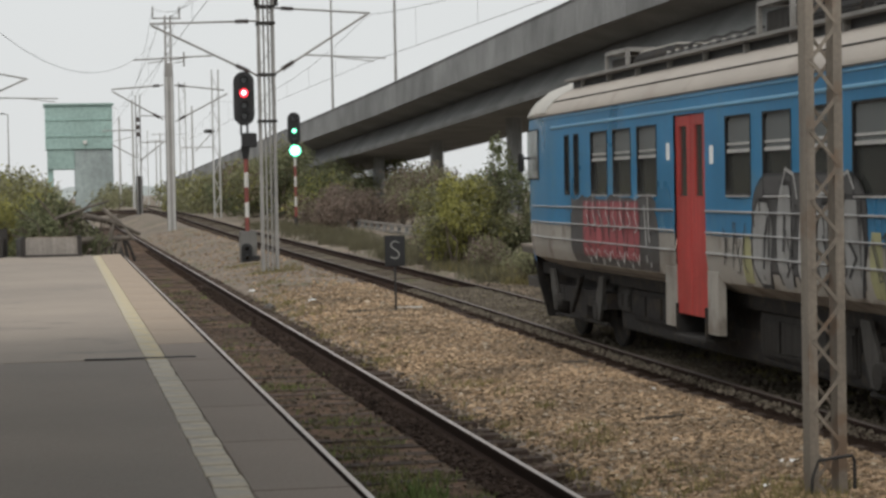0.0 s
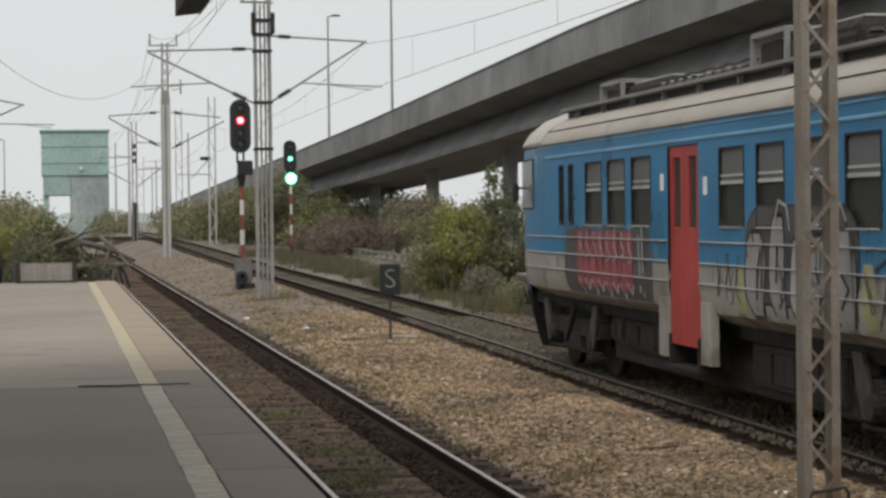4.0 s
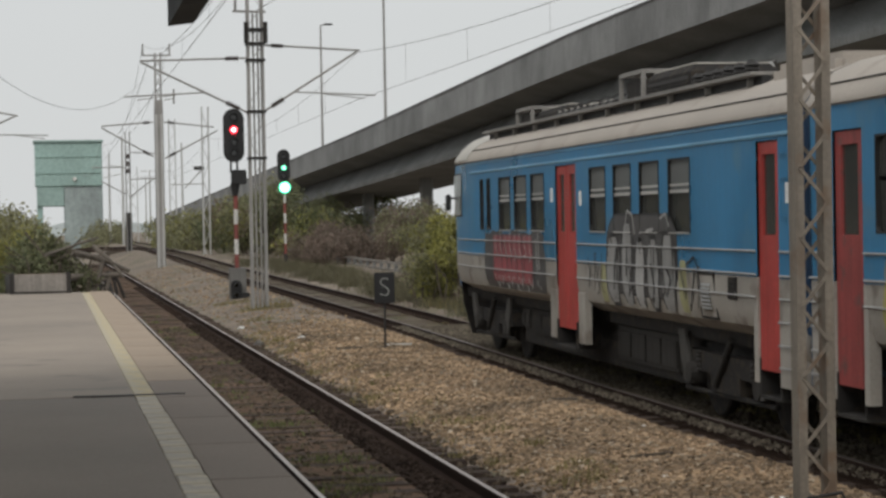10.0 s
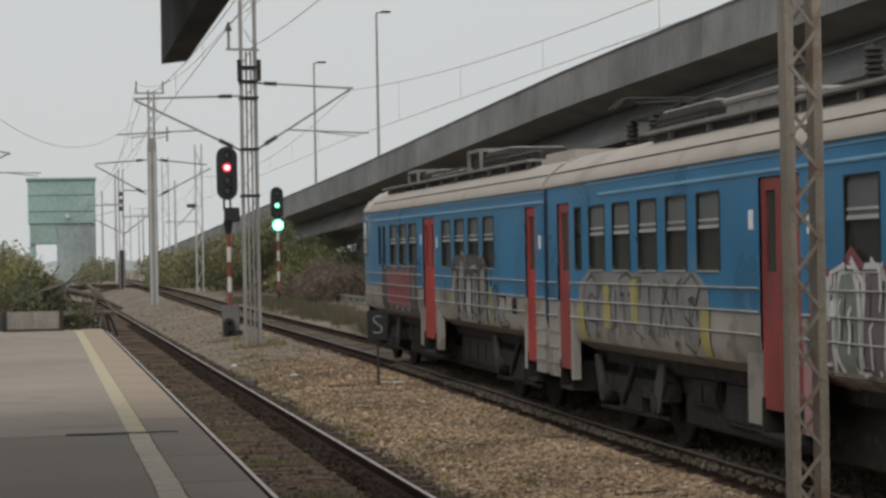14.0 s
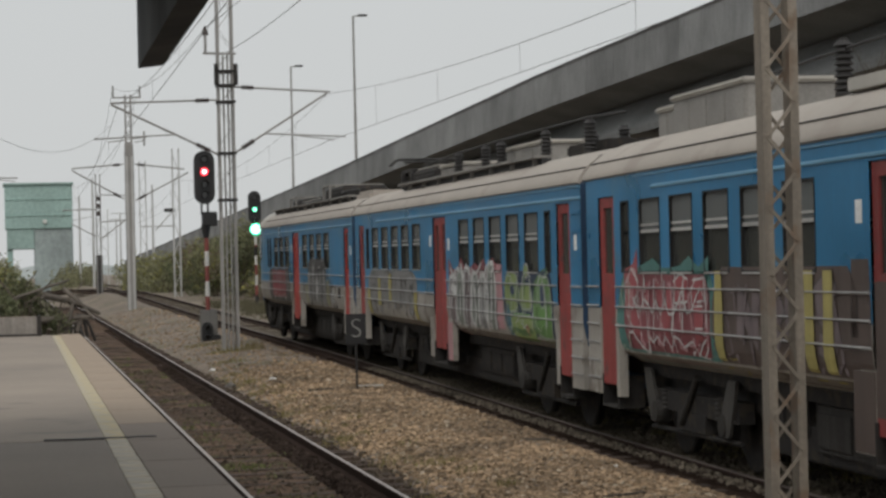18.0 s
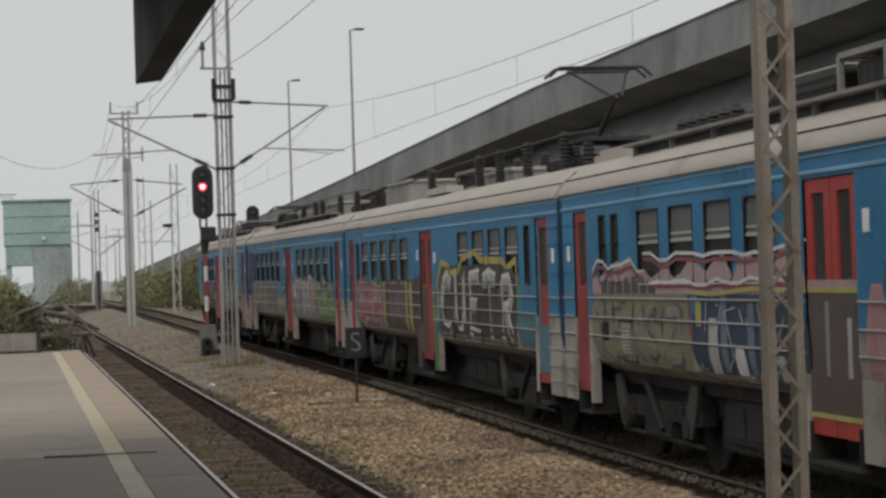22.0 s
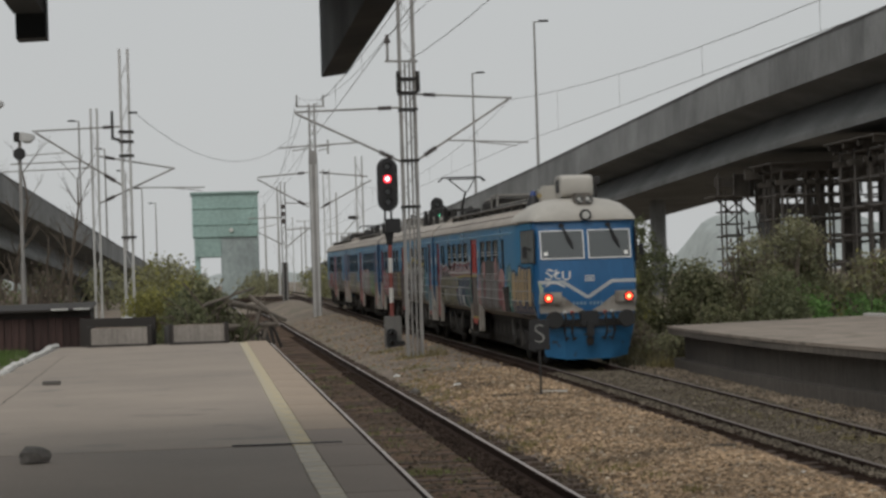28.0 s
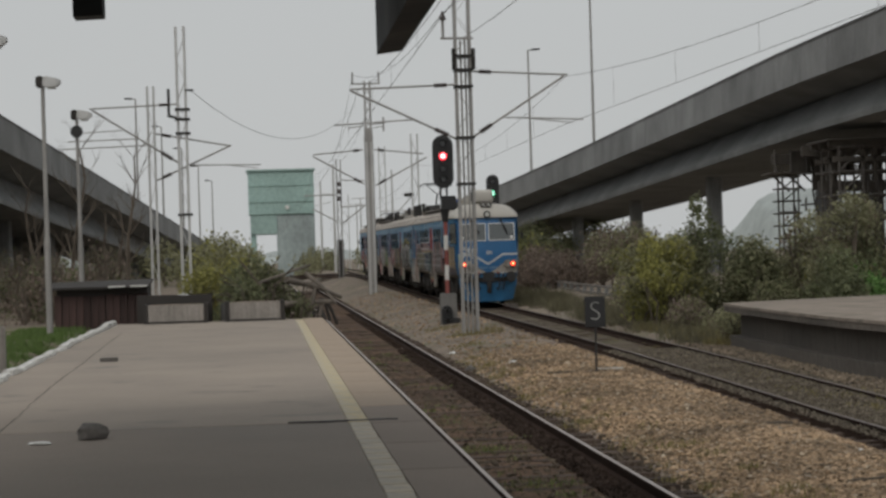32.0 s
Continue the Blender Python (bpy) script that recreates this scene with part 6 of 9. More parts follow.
bubble(car2, W2, "navy", "moss", 16.5, 16.85, 1.8, 2.0, 147, 0.03, 0.012, 0.9, 0.03)
strokes(car2, W2, "pale_green", [[(17.55, 1.5), (17.55, 1.7)], [(16.6, 1.62), (16.62, 1.85)], [(18.2, 1.5), (18.3, 1.25), (18.7, 1.2)]], 0.06)
strokes(car2, W2, "moss", [[(16.7, 1.3), (17.2, 1.25), (17.9, 1.3)], [(18.25, 1.9), (18.3, 1.5), (18.6, 1.3)]], 0.09, 0.013)
bubble(car2, W2, "ochre", "wine", 17.5, 17.72, 1.22, 1.38, 148, 0.03, 0.014, 0.9, 0.03)
scrawl(car2, W2, "white", 16.2, 19.1, 1.3, 2.25, 6, 198, 0.028, 0.0175), scrawl(car2, W2, "moss", 16.2, 19.1, 1.2, 2.2, 5, 199, 0.06, 0.0168)
strokes(car2, W2, "pale_green", [[(19.0, 1.7), (19.08, 1.9), (19.14, 1.65), (19.2, 1.85), (19.26, 1.6)]], 0.05)

W3 = Turned(-1)
patch(car3, W3, "teal", 1.65, 5.7, 1.08, 2.2, 7, 0.0025, 0.02), spikes(car3, W3, "teal", 2.2, 5.4, 2.1, 2.42, 9, 31, 0.0025)
patch(car3, W3, "wine", 2.0, 5.45, 1.12, 2.16, 8, 0.004, 0.01)
lettering(car3, W3, "SINTE", 2.0, 5.4, 1.14, 2.24, ("red",), "white", 31, stroke=0.3, edge=0.035, jitter=0.06)
spikes(car3, W3, "red", 2.0, 2.6, 2.0, 2.52, 3, 32, 0.0045)
scrawl(car3, W3, "white", 2.05, 5.4, 1.2, 2.24, 9, 189, 0.03), scrawl(car3, W3, "pink", 2.1, 5.4, 1.25, 2.1, 8, 190, 0.06, 0.0165)
scrawl(car3, W3, "mauve", 5.9, 9.5, 1.2, 2.1, 7, 191, 0.06), scrawl(car3, W3, "umber", 12.0, 18.0, 1.15, 2.3, 8, 192, 0.06)
scrawl(car3, W3, "pale_green", 1.75, 2.3, 1.15, 2.2, 2, 193, 0.05)
well_patch(car3, -1, 0.55, 1.05, 0.57, 1.3, "brown"), well_patch(car3, -1, -1.12, -0.7, 0.57, 1.3, "moss"), well_patch(car2, -1, -1.12, -0.7, 0.57, 1.25, "pink")
strokes(car3, W3, "white", [wave(2.2, 5.3, 1.35, 0.15, 18, 6), wave(2.2, 5.3, 1.85, 0.18, 18, 7)], 0.03)
patch(car3, W3, "brown", 5.5, 9.72, 1.08, 2.24, 8, 0.003, 0.01), patch(car3, W3, "brown", 9.5, 9.98, 0.62, 2.3, 28, 0.003, 0.01)
lettering(car3, W3, "NRUS", 6.3, 9.3, 1.3, 2.2, ("mauve",), "charcoal", 33, stroke=0.26, edge=0.02)
for a in (5.62, 8.35, 8.85):
    patch(car3, W3, "yellow", a, a + 0.26, 1.14, 2.2, int(a * 10), 0.018)
strokes(car3, W3, "yellow", [[(5.75, 1.3), (6.0, 1.16), (6.25, 1.2)]], 0.2)
leaf_patch(car3, W3, 10.02, 10.6, 0.9, 2.1, "brown")
patch(car3, W3, "green", 11.27, 11.6, 0.6, 1.9, 9), patch(car3, W3, "sea", 11.4, 11.95, 1.1, 2.1, 10)
patch(car3, W3, "umber", 11.75, 18.3, 1.06, 2.5, 29, 0.003, 0.01)
strokes(car3, W3, "yellow", [[(11.72 + (d - 11.72) * 1.19, z) for d, z in ((11.72, 1.5), (11.75, 2.2), (12.1, 2.56), (12.7, 2.5), (12.75, 2.36), (13.4, 2.4), (13.7, 2.62), (14.6, 2.72), (15.0, 2.58), (16.4, 2.56), (16.7, 2.44), (17.2, 2.56), (17.25, 2.2))]], 0.12, 0.005)
lettering(car3, W3, "CUETR", 11.95, 18.15, 1.1, 2.5, ("silver",), "umber", 34, stroke=0.34, edge=0.05, shine="white", shade="grey", jitter=0.05)
patch(car3, W3, "sea", 18.3, 19.5, 1.08, 1.76, 13, 0.003, 0.01), patch(car3, W3, "teal", 18.25, 18.6, 1.5, 2.3, 30)
leaf_patch(car3, W3, 19.57, 20.28, 0.9, 1.6, "sea")
leaf_patch(car3, W3, 19.57, 19.72, 1.6, 3.1, "sea")

W4 = Side(1, True)
patch(car4, W4, "olive", 1.7, 6.0, 1.08, 2.14, 14, 0.003, 0.008)
lettering(car4, W4, "NENSZ", 1.85, 5.7, 1.14, 2.04, ("grey", "olive"), "ochre", 41, stroke=0.2, edge=0.02, shade="charcoal")
spikes(car4, W4, "rose", 1.75, 9.65, 2.06, 2.56, 26, 42, 0.004)
strokes(car4, W4, "white", [wave(1.8, 4.2, 2.42, 0.1, 9, 1), wave(4.2, 9.6, 2.5, 0.05, 16, 2), wave(4.4, 9.6, 2.2, 0.04, 14, 3)], 0.04)
strokes(car4, W4, "wine", [wave(1.8, 4.2, 2.34, 0.1, 9, 1), wave(4.2, 9.6, 2.43, 0.05, 16, 2), wave(4.4, 9.6, 2.15, 0.02, 14, 3)], 0.045, 0.014)
for i in range(7):
    spikes(car4, W4, "charcoal", 2.2 + 0.36 * i, 2.5 + 0.36 * i, 2.06, 2.3, 2, 80 + i, 0.008)
patch(car4, W4, "navy", 6.05, 9.7, 1.08, 2.08, 15, 0.003, 0.008)
for i, (c, hi) in enumerate((("yellow", 2.0), ("silver", 1.8), ("slate", 2.05), ("white", 1.5), ("slate", 2.0), ("teal", 1.7), ("silver", 1.45), ("teal", 2.05))):
    patch(car4, W4, c, 6.2 + i * 0.44, 6.4 + i * 0.44 + 0.12 * (i % 2), 1.12 if i else 1.7, hi, 70 + i, 0.008, 0.03)
strokes(car4, W4, "yellow", [[(5.9, 2.08), (6.8, 2.06), (8.2, 2.12), (9.7, 2.10)], [(9.6, 2.08), (9.55, 1.6), (9.58, 1.15)]], 0.05)
strokes(car4, W4, "wine", [[(5.95, 2.05), (6.0, 1.6), (5.97, 1.1)]], 0.12, 0.006)
bubble(car4, W4, "salmon", "pink", 11.15, 11.62, 0.62, 2.16, 150, 0.03, 0.003, 0.8, 0.03)
bubble(car4, W4, "charcoal", "umber", 11.6, 15.2, 1.75, 2.5, 151, 0.03, 0.003, 0.4, 0.01), spikes(car4, W4, "charcoal", 11.8, 14.9, 2.3, 2.62, 9, 43)
for i, (a, b, lo, hi) in enumerate(((11.62, 12.2, 1.14, 2.16), (12.15, 12.75, 1.12, 2.05), (12.7, 13.2, 1.12, 2.18), (13.15, 13.6, 1.12, 2.2), (13.55, 14.05, 1.12, 2.16), (14.0, 14.45, 1.12, 2.2), (14.4, 15.0, 1.12, 2.24), (14.9, 15.55, 1.12, 2.5))):
    bubble(car4, W4, "mauve" if i % 3 == 1 else "grey", "umber", a, b, lo, hi, 152 + i, 0.035, 0.006 + 0.0007 * (i % 2), 0.8, 0.04)
bubble(car4, W4, "salmon", "wine", 12.25, 12.75, 2.05, 2.52, 161, 0.02, 0.012, 0.95, 0.02), bubble(car4, W4, "salmon", "umber", 14.6, 14.98, 1.98, 2.62, 162, 0.02, 0.012, 0.95, 0.03)
bubble(car4, W4, "wine", "mauve", 12.4, 12.72, 1.5, 2.06, 163, 0.03, 0.012, 0.6, 0.03)
bubble(car4, W4, "salmon", "pink", 15.3, 16.4, 1.12, 2.3, 164, 0.03, 0.008, 1.0, 0.04), bubble(car4, W4, "wine", "umber", 15.25, 15.98, 1.3, 1.95, 165, 0.03, 0.013, 0.9, 0.03)
strokes(car4, W4, "silver", [[(11.9 + 0.44 * i, 1.95), (11.92 + 0.44 * i, 2.1), (12.0 + 0.44 * i, 2.14)] for i in range(7)], 0.035)
strokes(car4, W4, "charcoal", [[(12.9 + 0.3 * i, 1.3 + 0.12 * (i % 3)), (12.92 + 0.3 * i, 1.5 + 0.15 * (i % 2))] for i in range(6)], 0.05)
bubble(car4, W4, "teal", "pale_green", 16.75, 17.75, 1.14, 2.1, 21, 0.05, 0.0035, 0.8, 0.05), spikes(car4, W4, "sea", 16.6, 19.7, 2.05, 2.5, 9, 44)
patch(car4, W4, "brown", 17.2, 19.85, 1.08, 1.5, 22, 0.004, 0.008)
for i, (a, b, hi) in enumerate(((17.62, 18.3, 2.28), (18.28, 18.62, 2.18), (18.56, 18.92, 2.4), (18.88, 19.3, 2.36), (19.26, 19.54, 2.34), (19.56, 20.0, 2.36))):
    bubble(car4, W4, "mauve", "navy", a, b, 1.1, hi - 0.06, 170 + i, 0.05, 0.006, 0.25, 0.02)
    bubble(car4, W4, "ochre", "navy", a, b, 1.46 - 0.14 * (i % 2), hi, 180 + i, 0.06, 0.009 + 0.0008 * (i % 2), 0.45, 0.02)
    strokes(car4, W4, "silver", [[(a + 0.07, hi - 0.25), (a + 0.08, hi - 0.08), (b - 0.1, hi - 0.07)]], 0.025)
strokes(car4, W4, "pale_green", [[(16.9, 1.3), (17.1, 1.9), (17.3, 2.1), (17.2, 2.35)], [(17.0, 2.0), (17.4, 2.2)]], 0.06, 0.007)
scrawl(car4, W4, "umber", 2.0, 5.8, 1.15, 2.0, 8, 194, 0.035), scrawl(car4, W4, "silver", 6.2, 9.6, 1.15, 2.0, 7, 195, 0.035)
scrawl(car4, W4, "umber", 11.7, 15.4, 1.2, 2.1, 8, 196, 0.03), scrawl(car4, W4, "pale_green", 16.7, 17.6, 1.3, 2.4, 3, 197, 0.05)
hung = part("hanging_cover", wall_box(W4, 16.45, 17.15, 1.2, 1.82, 0.03, 0.07), UNDER_GREY, car4, "dark grey hanging cover")
part("cover_strap", wall_box(W4, 16.4, 17.2, 1.8, 1.85, 0.03, 0.085), DARK_STEEL, hung)
leaf_patch(car4, W4, 9.67, 10.93, 0.95, 2.08, "brown")
for a, b, z0, z1, c in ((9.67, 10.93, 2.08, 2.13, "yellow"), (9.67, 10.93, 2.13, 2.2, "rose"), (9.67, 10.93, 0.9, 0.95, "yellow"), (10.1, 10.2, 1.3, 2.0, "grey"), (10.65, 10.75, 1.3, 1.85, "silver"), (10.5, 10.85, 1.85, 1.95, "charcoal")):
    leaf_patch(car4, W4, a, b, z0, z1, c, 0.009)
part("graffiti_patch", wall_box(Side(1), 9.25, 11.45, 0.60, 0.84, -0.012, -0.008), SPRAY["rose"], car4)
# the white tag on the nose: S, L with a bar, U
for pts in ([(-0.82, 2.22), (-0.92, 2.27), (-1.0, 2.20), (-0.86, 2.10), (-0.92, 2.02), (-1.03, 2.05)],
            [(-0.76, 2.26), (-0.78, 2.06), (-0.66, 2.04)], [(-0.84, 2.12), (-0.68, 2.2)],
            [(-0.60, 2.22), (-0.60, 2.06), (-0.52, 2.0), (-0.44, 2.06), (-0.43, 2.22)],
            [(-1.02, 1.86), (-0.9, 1.95), (-0.72, 1.93), (-0.56, 1.84)]):
    strip4([(-x, z) for x, z in pts], 0.04, 0.012, "tag_stroke", SPRAY["white"])

for pts in ([(1.16, 1.95), (1.13, 1.7), (1.17, 1.45)], [(1.1, 1.85), (1.16, 1.6)]):
    strip4(pts, 0.07, 0.013, "tag_stroke", SPRAY["pale_green"])

# ---- underframes
for car in (car1, car4):
    under_boxes(car, [(5.9, 8.9, 0.35, 1.02, UNDER_GREY), (11.4, 14.6, 0.42, 1.02, UNDER), (14.7, 15.4, 0.5, 1.0, UNDER_GREY)])
    for sign in (-1, 1):
        side = Side(sign, True)
        panel = part("access_panel", wall_box(side, 3.05, 3.62, 1.22, 1.7, 0.0, 0.012), TRAIN_GREY, car, "pale riveted access panel")
        for d0, d1, z0, z1 in ((3.02, 3.65, 1.19, 1.22), (3.02, 3.65, 1.7, 1.73), (3.02, 3.05, 1.22, 1.7), (3.62, 3.65, 1.22, 1.7)):
            part("panel_frame", wall_box(side, d0, d1, z0, z1, 0.0, 0.02), UNDER_GREY, panel)
        for i in range(7):
            part("slat", wall_box(side, 3.17, 3.5, 1.31 + i * 0.045, 1.33 + i * 0.045, 0.012, 0.024), STRIPE, panel)
        vent = part("vent", wall_box(side, 2.2, 2.5, 1.45, 1.7, 0.0, 0.012), UNDER, car)
        for i in range(4):
            part("slat", wall_box(side, 2.22, 2.48, 1.475 + i * 0.055, 1.495 + i * 0.055, 0.012, 0.026), UNDER_GREY, vent)
for car in (car2, car3):
    under_boxes(car, [(6.2, 8.8, 0.4, 1.02, UNDER), (11.6, 13.6, 0.35, 1.02, UNDER_GREY), (13.9, 15.0, 0.5, 1.02, UNDER)])

# ---- roof gear
for car in (car1, car4):
    roof_board(car, 2.45, 18.0)
    if car is car1:
        open_frame(car, 16.35, 17.6, 0.55, 0.40), roof_box(car, 14.0, 16.25, 0.50, 0.33, UNDER)
    open_frame(car, 8.75, 9.95, 0.62, 0.50), roof_box(car, 6.5, 8.68, 0.60, 0.44, UNDER)
    for sign in (-1, 1):
        for i in range(9 if car is car1 else 15):
            d = 10.2 + i * 0.42
            y = d - CAR / 2
            coil = part("resistor_coil", rod((sign * 0.66, y - 0.12, 4.03), (sign * 0.66, y + 0.12, 4.03), 0.085, 0.085, 10), DARK_STEEL, car)
            part("coil_cap", rod((sign * 0.66, y + 0.17, 3.95), (sign * 0.66, y + 0.17, 4.13), 0.02, 0.028, 8), ROOF_WHITE, coil)
        for i in range(6):
            insulator(car, sign * 0.7, 3.7 + i * 0.42, h=0.26)
    roof_wire(car, [(-0.55, 10.0 + i * 0.4, 4.17 + 0.03 * (i % 2)) for i in range(10)])
    part("gangway_fairing", box(-0.95, 0.25 - CAR / 2, 3.75, 0.95, 2.3 - CAR / 2, 4.03, 0.08), TRAIN_ROOF, car)
def lead(a, b):
    """A span counted from a middle car's leading end."""
    return CAR - b, CAR - a


def lidded_case(car, d0, d1, half, z):
    """A low grey roof case under a pale overhanging lid."""
    y0, y1 = d0 - CAR / 2, d1 - CAR / 2
    case = part("roof_case", box(-half, y0, 3.86, half, y1, z - 0.07, 0.02), ROOF_GREY, car)
    part("lid", box(-half - 0.05, y0 - 0.06, z - 0.07, half + 0.05, y1 + 0.06, z, 0.03), ROOF_WHITE, case, "pale sheet-metal lid")
    n = max(2, int((d1 - d0) / 0.6))
    for sign in (-1, 1):
        for i in range(n):
            p, q = y0 + (y1 - y0) * i / n + 0.05, y0 + (y1 - y0) * (i + 1) / n - 0.05
            part("case_panel", box(min(sign * (half - 0.01), sign * (half + 0.012)), p, 3.95, max(sign * (half - 0.01), sign * (half + 0.012)), q, z - 0.12, 0.006), ROOF_GREY, case)


lidded_case(car2, *lead(6.0, 8.0), 0.45, 4.3), lidded_case(car2, *lead(12.2, 14.9), 0.45, 4.34), roof_box(car2, *lead(3.0, 5.6), 0.5, 0.4, UNDER)
lidded_case(car3, *lead(1.45, 4.3), 0.55, 4.43), lidded_case(car3, *lead(0.35, 1.32), 0.42, 4.36), lidded_case(car3, *lead(11.5, 13.9), 0.42, 4.2), open_frame(car3, *lead(9.4, 11.3), 0.5, 0.36)
part("roof_plate", box(-0.95, CAR / 2 - 10.6, 3.9, -0.62, CAR / 2 - 8.4, 4.03, 0.01), ROOF_WHITE, car3)
roof_board(car2, 4.0, 16.5)
for car, along in ((car2, (6.2, 8.9, 10.2, 11.4, 11.8, 12.7, 15.2, 16.0, 17.0, 18.7)), (car3, (6.8, 7.6, 11.0, 12.3, 13.2, 14.0, 15.4, 16.1, 17.8, 18.6))):
    for i, d in enumerate(along):
        insulator(car, -0.66 if i % 2 else 0.35, CAR - d, h=0.5 if car is car2 else 0.58)
    roof_wire(car, [(-0.66, CAR - d, z) for d, z in ((5.0, 4.34), (8.9, 4.42), (12.5, 4.45), (16.0, 4.45), (18.7, 4.45), (20.6, 4.40))])
    part("cable_tray", box(-0.5, 2.0 - CAR / 2, 3.95, 0.5, 4.4 - CAR / 2, 4.12, 0.03), UNDER, car)
# the cab car's horn box and lamp on its roof
bm = bmesh.new()
rings = []
for x, k in ((0.46, 0.55), (0.46, 0.86), (0.43, 0.97), (0.37, 1.0), (-0.24, 1.0), (-0.31, 0.97), (-0.35, 0.86), (-0.35, 0.55)):
    ring = []
    for i in range(28):
        c, v = math.cos(math.tau * i / 28), math.sin(math.tau * i / 28)
        ring.append((x, 19.3 - CAR / 2 + 0.5 * k * math.copysign(abs(c) ** 0.42, c), 4.29 + 0.28 * k * math.copysign(abs(v) ** 0.42, v)))
    rings.append(ring)
bm_loft(bm, rings)
part("air_box", bm, ROOF_WHITE, car4, "rounded off-white ventilator drum", smooth=True)
part("air_box_opening", box(0.452, 19.06 - CAR / 2, 4.14, 0.468, 19.55 - CAR / 2, 4.46), BLACK_PAINT, car4)
part("air_box", box(0.30, 17.9 - CAR / 2, 3.88, 0.75, 18.55 - CAR / 2, 4.36, 0.08), ROOF_WHITE, car4)

beacon = part("beacon_stand", rod((0.92, 18.35 - CAR / 2, 3.78), (0.92, 18.35 - CAR / 2, 4.12), 0.20, 0.11, 14), BLACK_PAINT, car4)
part("beacon", rod((0.92, 18.35 - CAR / 2, 4.12), (0.92, 18.35 - CAR / 2, 4.24), 0.085, 0.06, 14), BEACON, beacon, "dark blue beacon dome", smooth=True)
part("horn", rod((0.85, 18.62 - CAR / 2, 4.1), (0.85, 18.87 - CAR / 2, 4.1), 0.025, 0.06, 14), BRASS, car4, "brass air horn")
part("light_bracket", rod((-0.55, 19.0 - CAR / 2, 3.9), (-0.55, 19.0 - CAR / 2, 4.5), 0.03), DARK_STEEL, car4)
part("lamp", box(-0.66, 18.9 - CAR / 2, 4.35, -0.5, 19.1 - CAR / 2, 4.55, 0.03), DARK_STEEL, car4)


def pantograph(car, d, raised):
    """A single-arm current collector on insulators."""
    y = d - CAR / 2
    base = part("pantograph", box(-0.5, y - 0.7, 4.32, 0.5, y + 0.7, 4.38), DARK_STEEL, car, "raised pantograph" if raised else "folded pantograph")
    for x in (-0.45, 0.45):
        for e in (-0.6, 0.6):
            insulator(car, x, d + e, 3.93, 0.4)
    top = 5.50 if raised else 4.62
    knee = 4.98 if raised else 4.52
    bm = bmesh.new()
    bm_rod(bm, (0, y + 0.55, 4.40), (0, y - 0.65, knee), 0.045, 0.035)
    for s in (-1, 1):
        bm_rod(bm, (s * 0.08, y - 0.65, knee), (s * 0.45, y + 0.35, top - 0.06), 0.022)
    bm_rod(bm, (-0.5, y + 0.35, top - 0.06), (0.5, y + 0.35, top - 0.06), 0.02)
    part("arm", bm, DARK_STEEL, base)
    bm = bmesh.new()
    for e in (-0.16, 0.16):
        bm_tube(bm, [(-0.82, y + 0.35 + e, top - 0.14), (-0.66, y + 0.35 + e, top), (0.66, y + 0.35 + e, top), (0.82, y + 0.35 + e, top - 0.14)], 0.025)
    bm_rod(bm, (-0.5, y + 0.19, top), (-0.5, y + 0.51, top), 0.015), bm_rod(bm, (0.5, y + 0.19, top), (0.5, y + 0.51, top), 0.015)
    part("contact_strip", bm, DARK_STEEL, base)


pantograph(car3, 2.5, True)
pantograph(car2, CAR - 2.2, False)


# ---------------------------------------------------------------- masts and wires
def lattice_post(root, x, y, z0, z1, wide, deep, flange, pitch, mat, name="mast_leg", taper=0.0):
    """Two channels side by side, laced with flat bars on both faces."""
    for s in (-1, 1):
        bm = bmesh.new()
        a, b = s * wide / 2, s * (wide / 2 - taper)
        bm_loft(bm, [[(x + m + i, y + j, z) for i, j in ((-flange / 2, -deep / 2), (flange / 2, -deep / 2), (flange / 2, deep / 2), (-flange / 2, deep / 2))] for m, z in ((a, z0), (b, z1))])
        part(name, bm, mat, root)
    n = int((z1 - z0) / pitch)
    for face in (-1, 1):
        for i in range(n):
            za, zb = z0 + i * pitch, z0 + (i + 1) * pitch
            s = 1 if (i % 2) ^ (face > 0) else -1
            ha, hb = wide / 2 - taper * (za - z0) / (z1 - z0), wide / 2 - taper * (zb - z0) / (z1 - z0)
            part("lacing_bar", bar((x - s * ha, y + face * (deep / 2 + 0.004), za), (x + s * hb, y + face * (deep / 2 + 0.004), zb), 0.008, min(0.035, wide * 0.12)), mat, root)


near_mast = thing("catenary_mast", "grey-brown riveted lattice steel mast with rust stains", "mast", "catenary masts")
lattice_post(near_mast, 5.58, 14.8, -0.15, 9.5, 0.222, 0.15, 0.068, 0.26, MAST_PAINT, taper=0.005)
part("footing", box(5.30, 14.5, -0.4, 5.92, 15.1, -0.02, 0.04), CONCRETE, near_mast)
bm = bmesh.new()
bm_tube(bm, [(5.40, 14.62, -0.05), (5.41, 14.62, 0.14), (5.46, 14.62, 0.27), (5.72, 14.62, 0.30), (5.74, 14.62, 0.26), (5.74, 14.62, 0.05)], 0.014)
part("earth_strap", bm, DARK_STEEL, near_mast, "dark bent steel earth strap")


def arm(root, a, b, r, insulated=True, mat=None):
    """A bracket tube with a ribbed insulator near its foot."""
    a, b = Vector(a), Vector(b)
    tube = part("bracket_tube", rod(a, b, r), mat or GALV, root)
    if insulated:
        bm = bmesh.new()
        bm_turned(bm, a, b, [st for i in range(6) for st in ((0.08 + 0.022 * i, r * 1.4), (0.083 + 0.022 * i, r * 2.6), (0.093 + 0.022 * i, r * 1.7))], 9)
        part("insulator", bm, PORCELAIN, tube)
    return tube


